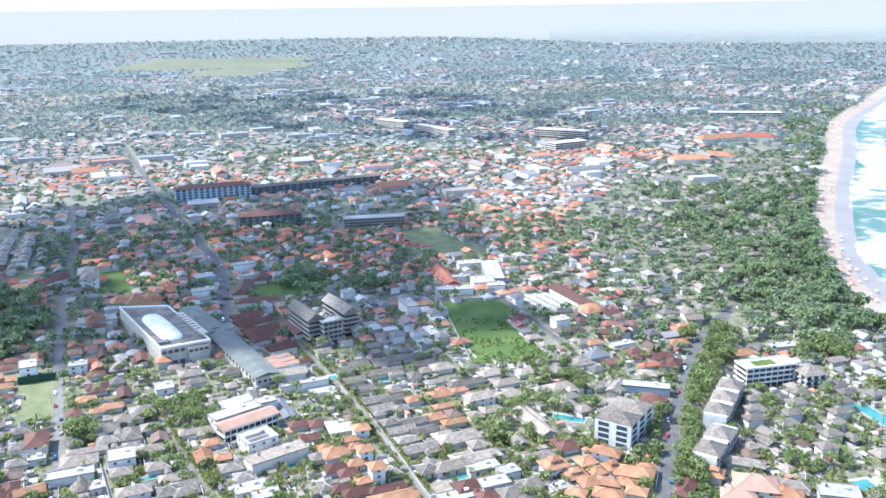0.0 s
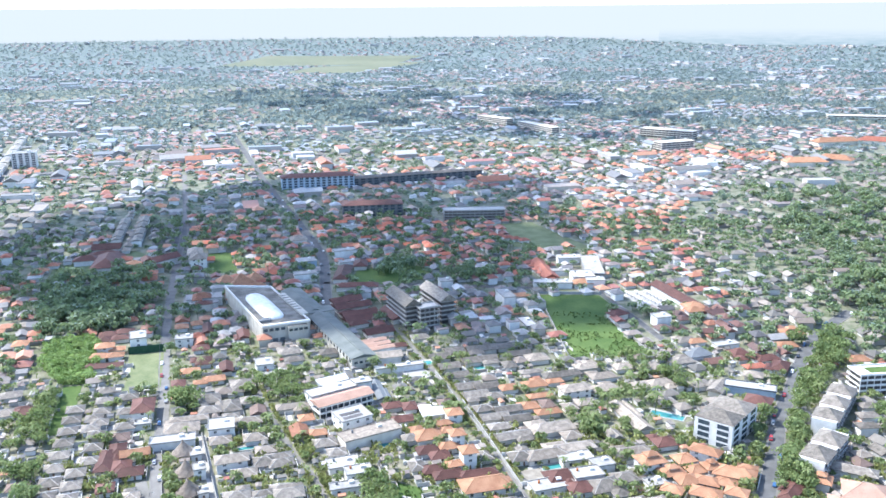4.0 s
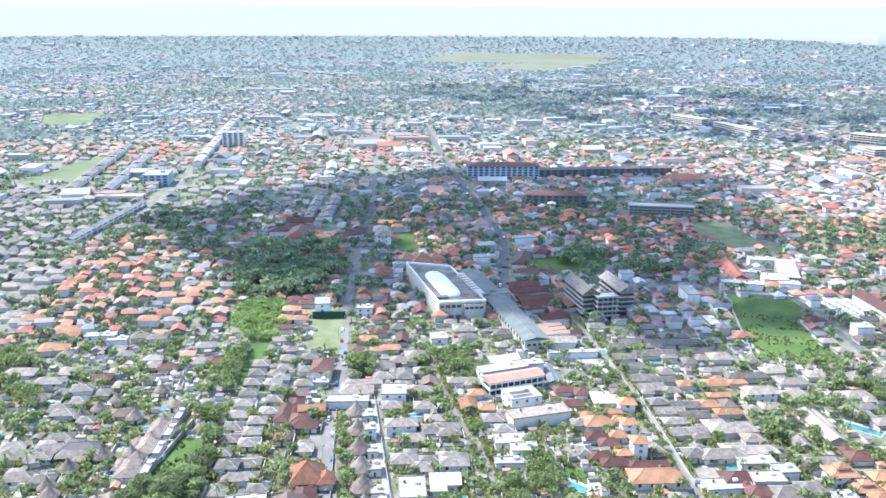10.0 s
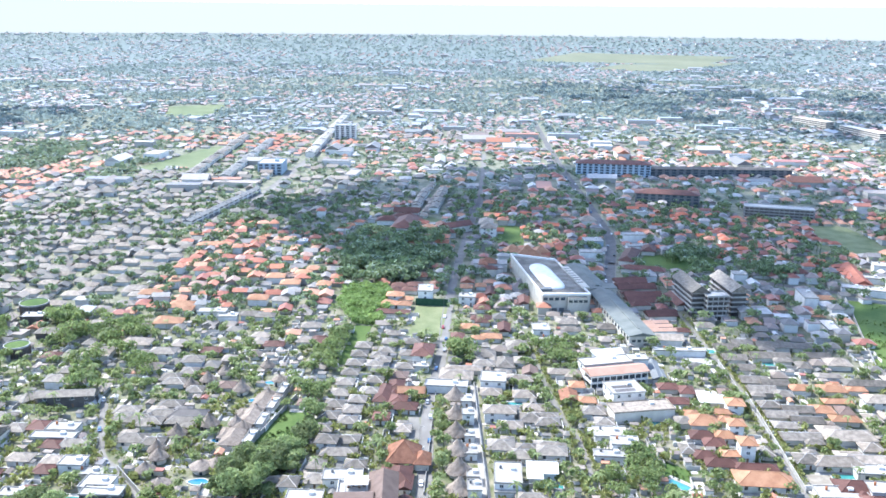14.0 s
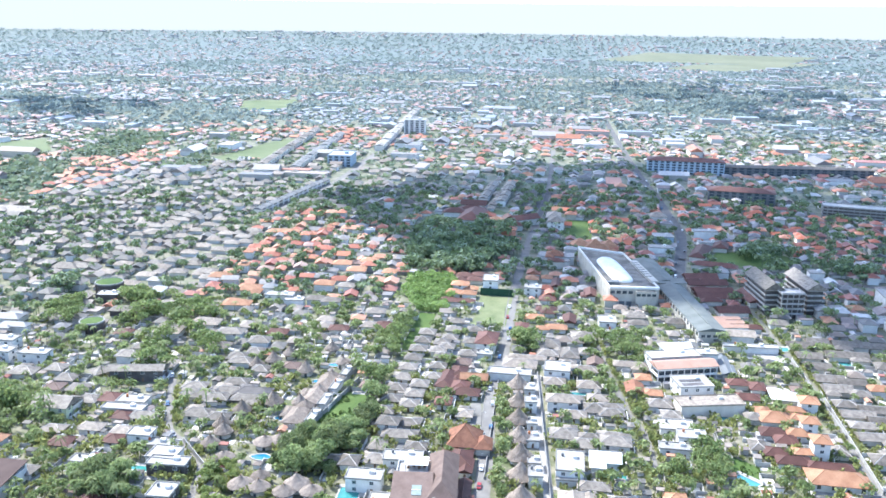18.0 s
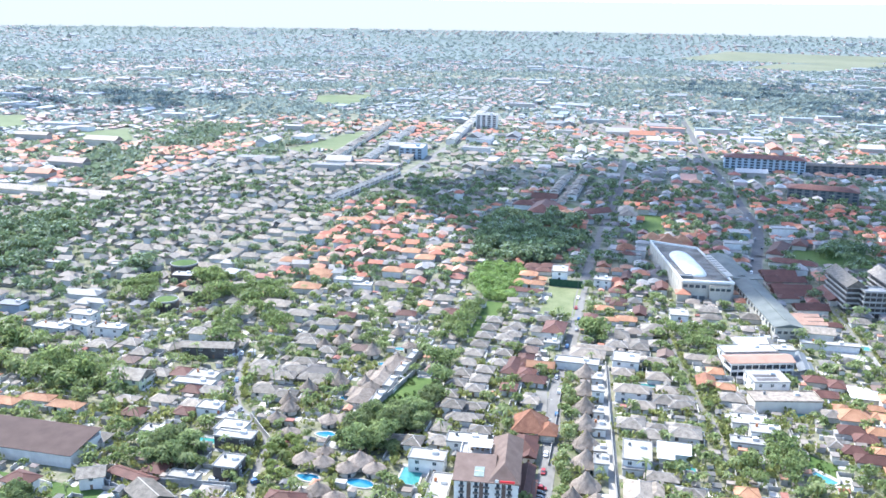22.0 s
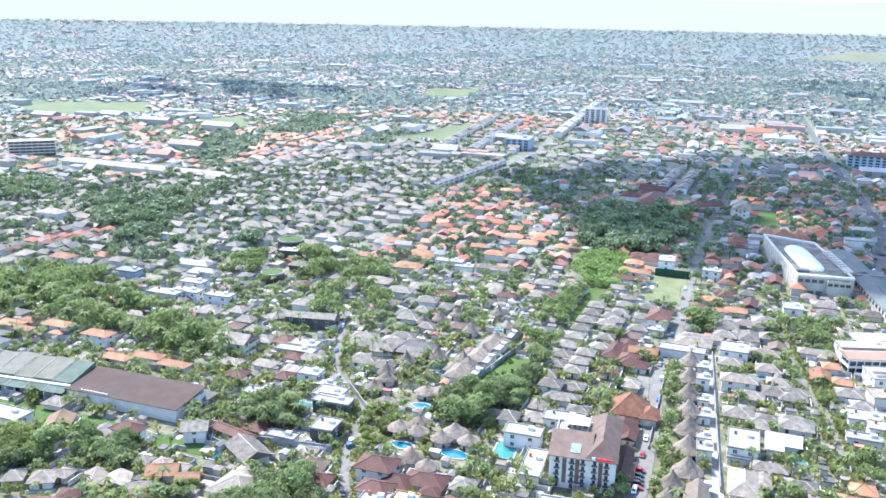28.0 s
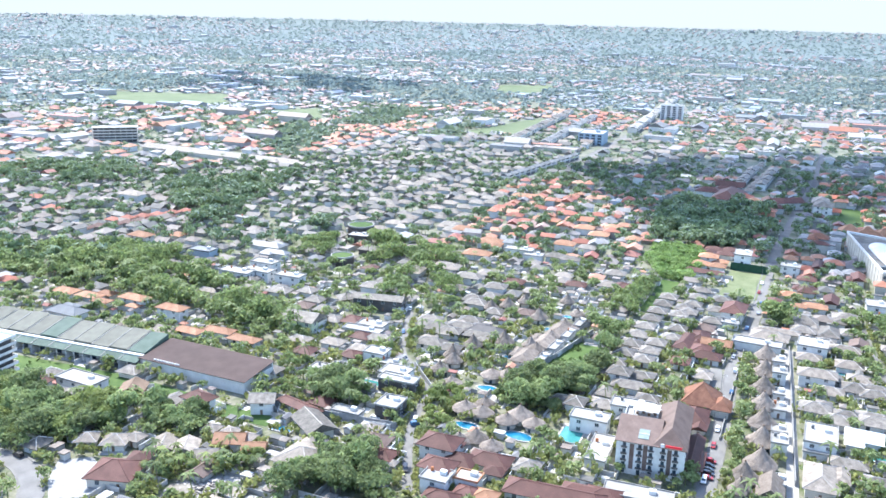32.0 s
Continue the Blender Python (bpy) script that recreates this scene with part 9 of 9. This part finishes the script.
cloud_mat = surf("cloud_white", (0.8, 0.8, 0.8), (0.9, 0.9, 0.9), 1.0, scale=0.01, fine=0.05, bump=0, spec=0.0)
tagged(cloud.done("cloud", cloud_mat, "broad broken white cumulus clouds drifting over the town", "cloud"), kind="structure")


# ---- cars and street things ----
def car_meshes(van):
    L, W, H = (4.5, 1.75, 1.75) if van else (4.2, 1.7, 1.45)
    prof = [(-L / 2, 0.35), (L / 2, 0.35), (L / 2, 0.75), (L / 2 - 0.9, 0.92), (L / 2 - 1.5, H - 0.12), (L / 2 - 1.9, H), (-L / 2 + (0.25 if van else 0.7), H), (-L / 2 + 0.05, 0.95)]
    n = len(prof)
    v, f = [], []
    for y, k in ((-W / 2, 1.0), (W / 2, 1.0)):
        v += [(x, y * (1.0 if z < 1.0 else 0.86), z) for x, z in prof]
    f = [tuple(range(n - 1, -1, -1)), tuple(range(n, 2 * n))] + [(i, (i + 1) % n, n + (i + 1) % n, n + i) for i in range(n)]
    body = mesh("car_body", [(x, y, z) for x, y, z in v], f, M["car"])
    v, f = [], []
    x0, x1 = -L / 2 + 0.5, L / 2 - 1.35
    for s in (-1, 1):
        y = s * W / 2 * 0.935
        k = len(v)
        v += [(x0, y, 0.98), (x1 + 0.1, y, 0.98), (x1 - 0.42, y * 0.94, H - 0.16), (x0 + 0.2, y * 0.94, H - 0.16)]
        f.append((k, k + 1, k + 2, k + 3) if s < 0 else (k + 3, k + 2, k + 1, k))
    side = mesh("side_glass", v, f, M["glass"])
    screen = mesh("windscreen", [(L / 2 - 0.88, -0.66, 0.97), (L / 2 - 0.88, 0.66, 0.97), (L / 2 - 1.46, 0.6, H - 0.13), (L / 2 - 1.46, -0.6, H - 0.13)], [(0, 1, 2, 3)], M["glass"])
    v, f = [], []
    for s in (-0.11, 0.11):
        v += [(0.31 * math.cos(2 * math.pi * i / 12), s, 0.31 * math.sin(2 * math.pi * i / 12)) for i in range(12)]
    f = [(i, (i + 1) % 12, 12 + (i + 1) % 12, 12 + i) for i in range(12)] + [tuple(range(11, -1, -1)), tuple(range(12, 24))]
    return body, side, screen, mesh("wheel", v, f, M["black"]), L, W


CARS = [car_meshes(False), car_meshes(True)]


def car(x, y, rot, van=0):
    t = root("car", x, y, rot, "small van on the road" if van else "small family car on the road", "car", "cars", 0.06)
    body, side, screen, wheel, L, W = CARS[van]
    part("body", body, t)
    part("side_glass", side, t)
    part("windscreen", screen, t, m=pose(0.015, 0, 0.015))
    for a in (-1, 1):
        for b in (-1, 1):
            tyre = part("wheel", wheel, t, m=pose(a * L * 0.31, b * (W / 2 - 0.1), 0.31))
            part("rim", box("rim", -0.17, 0.17, -0.125, 0.125, -0.17, 0.17, "zinc"), tyre, "grey wheel rim")


rng = random.Random(3)
for name, gap, first in (("high_street", 17, 20), ("beach_road", 18, 10), ("market_road", 24, 30), ("walled_lane", 45, 12), ("corner_road", 30, 10)):
    line, width = ROADS[name]
    s = smooth(line, 8)
    run, due, made = 0.0, first, 0
    for (x1, y1), (x2, y2) in zip(s, s[1:]):
        run += math.hypot(x2 - x1, y2 - y1)
        if run > due and made < 16:
            due = run + gap * rng.uniform(0.5, 1.6)
            side = rng.choice((-1, 1))
            a = math.atan2(y2 - y1, x2 - x1)
            o = (width / 2 - 1.15) * side
            car(x2 - o * math.sin(a), y2 + o * math.cos(a), math.degrees(a) + (180 if side > 0 else 0), rng.random() < 0.4)
            made += 1
for i, (x, y, r) in enumerate(((-143, 262, 26), (-141.6, 259.4, 26), (-140.2, 256.8, 26), (-144.6, 264.9, 26), (-146, 268, 26), (-199, 352, 24), (-201, 347, 24), (-235, 205, 70), (-242, 201, 40), (-249, 196, 30))):
    car(x, y, r, i % 3 == 1)


def lamp_post(x, y, rot):
    t = root("street_lamp", x, y, rot, "slim grey steel street lamp with an arm", "street lamp", "street lamps")
    v, f = [], []
    tube(v, f, [(0, 0, 0), (0, 0, 7.5)], [0.11, 0.07], 8)
    part("pole", mesh("pole", v, f, M["zinc"]), t)
    part("arm", box("arm", 0, 1.7, -0.04, 0.04, 7.4, 7.5, "zinc"), t)
    part("lamp_head", box("lamp_head", 1.3, 2.0, -0.13, 0.13, 7.33, 7.45, "white"), t)


line, width = ROADS["high_street"]
s, run, due = smooth(line, 8), 0.0, 15.0
for (x1, y1), (x2, y2) in zip(s, s[1:]):
    run += math.hypot(x2 - x1, y2 - y1)
    if run > due and run < 420:
        due = run + 34
        a = math.atan2(y2 - y1, x2 - x1)
        lamp_post(x2 - (width / 2 + 0.5) * math.sin(a), y2 + (width / 2 + 0.5) * math.cos(a), math.degrees(a) - 90)


# ---- round planted towers in the villa quarter ----
def drum(x, y, r, h):
    t = root("round_pavilion", x, y, 0, "dark round pavilion with timber fins and a planted green roof", "pavilion", "round pavilions")
    n = 28

    def ring(k, z):
        return [(k * math.cos(2 * math.pi * i / n), k * math.sin(2 * math.pi * i / n), z) for i in range(n)]

    def skin(rows):
        return [(q * n + i, q * n + (i + 1) % n, (q + 1) * n + (i + 1) % n, (q + 1) * n + i) for q in range(rows) for i in range(n)]
    part("wall", mesh("wall", ring(r, -0.2) + ring(r, h), skin(1) + [tuple(range(n, 2 * n))], M["dark"]), t)
    part("parapet", mesh("parapet", ring(r + 0.25, h - 0.5) + ring(r + 0.25, h + 0.5) + ring(r - 0.3, h + 0.5) + ring(r - 0.3, h + 0.004), skin(3), M["concrete"]), t)
    part("roof_garden", mesh("roof_garden", ring(r - 0.31, h + 0.02) + ring(r * 0.7, h + 0.35) + ring(r * 0.25, h + 0.5), skin(2) + [tuple(range(2 * n, 3 * n))], M["grass"]), t, "planted green roof")
    for i in range(n):
        a = 360 * (i + 0.5) / n
        part("fin", box("fin", r + 0.01, r + 0.22, -0.09, 0.09, 0, h - 0.55, "wood"), t, m=pose(0, 0, 0, 0, 0, a))


drum(-433, 311, 7, 6.0)
drum(-486, 365, 9, 7.5)

# ---- loose things ----
rng = random.Random(9)
heap = Stuff()
for i in range(420):
    x, y = rng.gauss(-242, 5), rng.gauss(122, 6)
    v, f = box_data(-0.35, 0.35, -0.25, 0.25, -0.1, 0.22)
    heap.add(v, f, x, y, max(0, 1.1 - 0.02 * ((x + 242) ** 2 + (y - 122) ** 2)) * rng.random(), rng.uniform(0, 6), rng.uniform(0.5, 1.7))
heap.done("rubble_heap", surf("rubble", (0.2, 0.18, 0.16), (0.36, 0.335, 0.31), 0.95, per="island", spread=0.4), "heap of pale broken building rubble", "rubble")


def parasol(x, y, mat):
    t = root("beach_parasol", x, y, rng.uniform(0, 360), "red beach parasol on the sand" if mat == "sign" else "white beach parasol on the sand", "parasol", "beach parasols", -0.4)
    v, f = [], []
    tube(v, f, [(0, 0, 0), (0, 0, 2.3)], [0.04, 0.03], 5)
    part("pole", PARASOL[2], t)
    part("canopy", PARASOL[0 if mat == "sign" else 1], t)


v, f = [], []
tube(v, f, [(0, 0, 0), (0, 0, 2.3)], [0.05, 0.04], 5)
cv = [(0, 0, 2.7)] + [(1.5 * math.cos(a), 1.5 * math.sin(a), 2.05) for a in (2 * math.pi * i / 10 for i in range(10))]
cf = [(0, 1 + i, 1 + (i + 1) % 10) for i in range(10)]
PARASOL = (mesh("canopy", cv, cf, M["sign"]), mesh("canopy", cv, cf, M["white"]), mesh("pole", v, f, M["wood"]))
for i in range(80):
    k = rng.uniform(3.2, 8.4)
    a, b = SHORE[int(k)], SHORE[int(k) + 1]
    q = k - int(k)
    parasol(a[0] + (b[0] - a[0]) * q + rng.uniform(5, 22), a[1] + (b[1] - a[1]) * q, "sign" if rng.random() < 0.4 else "white")
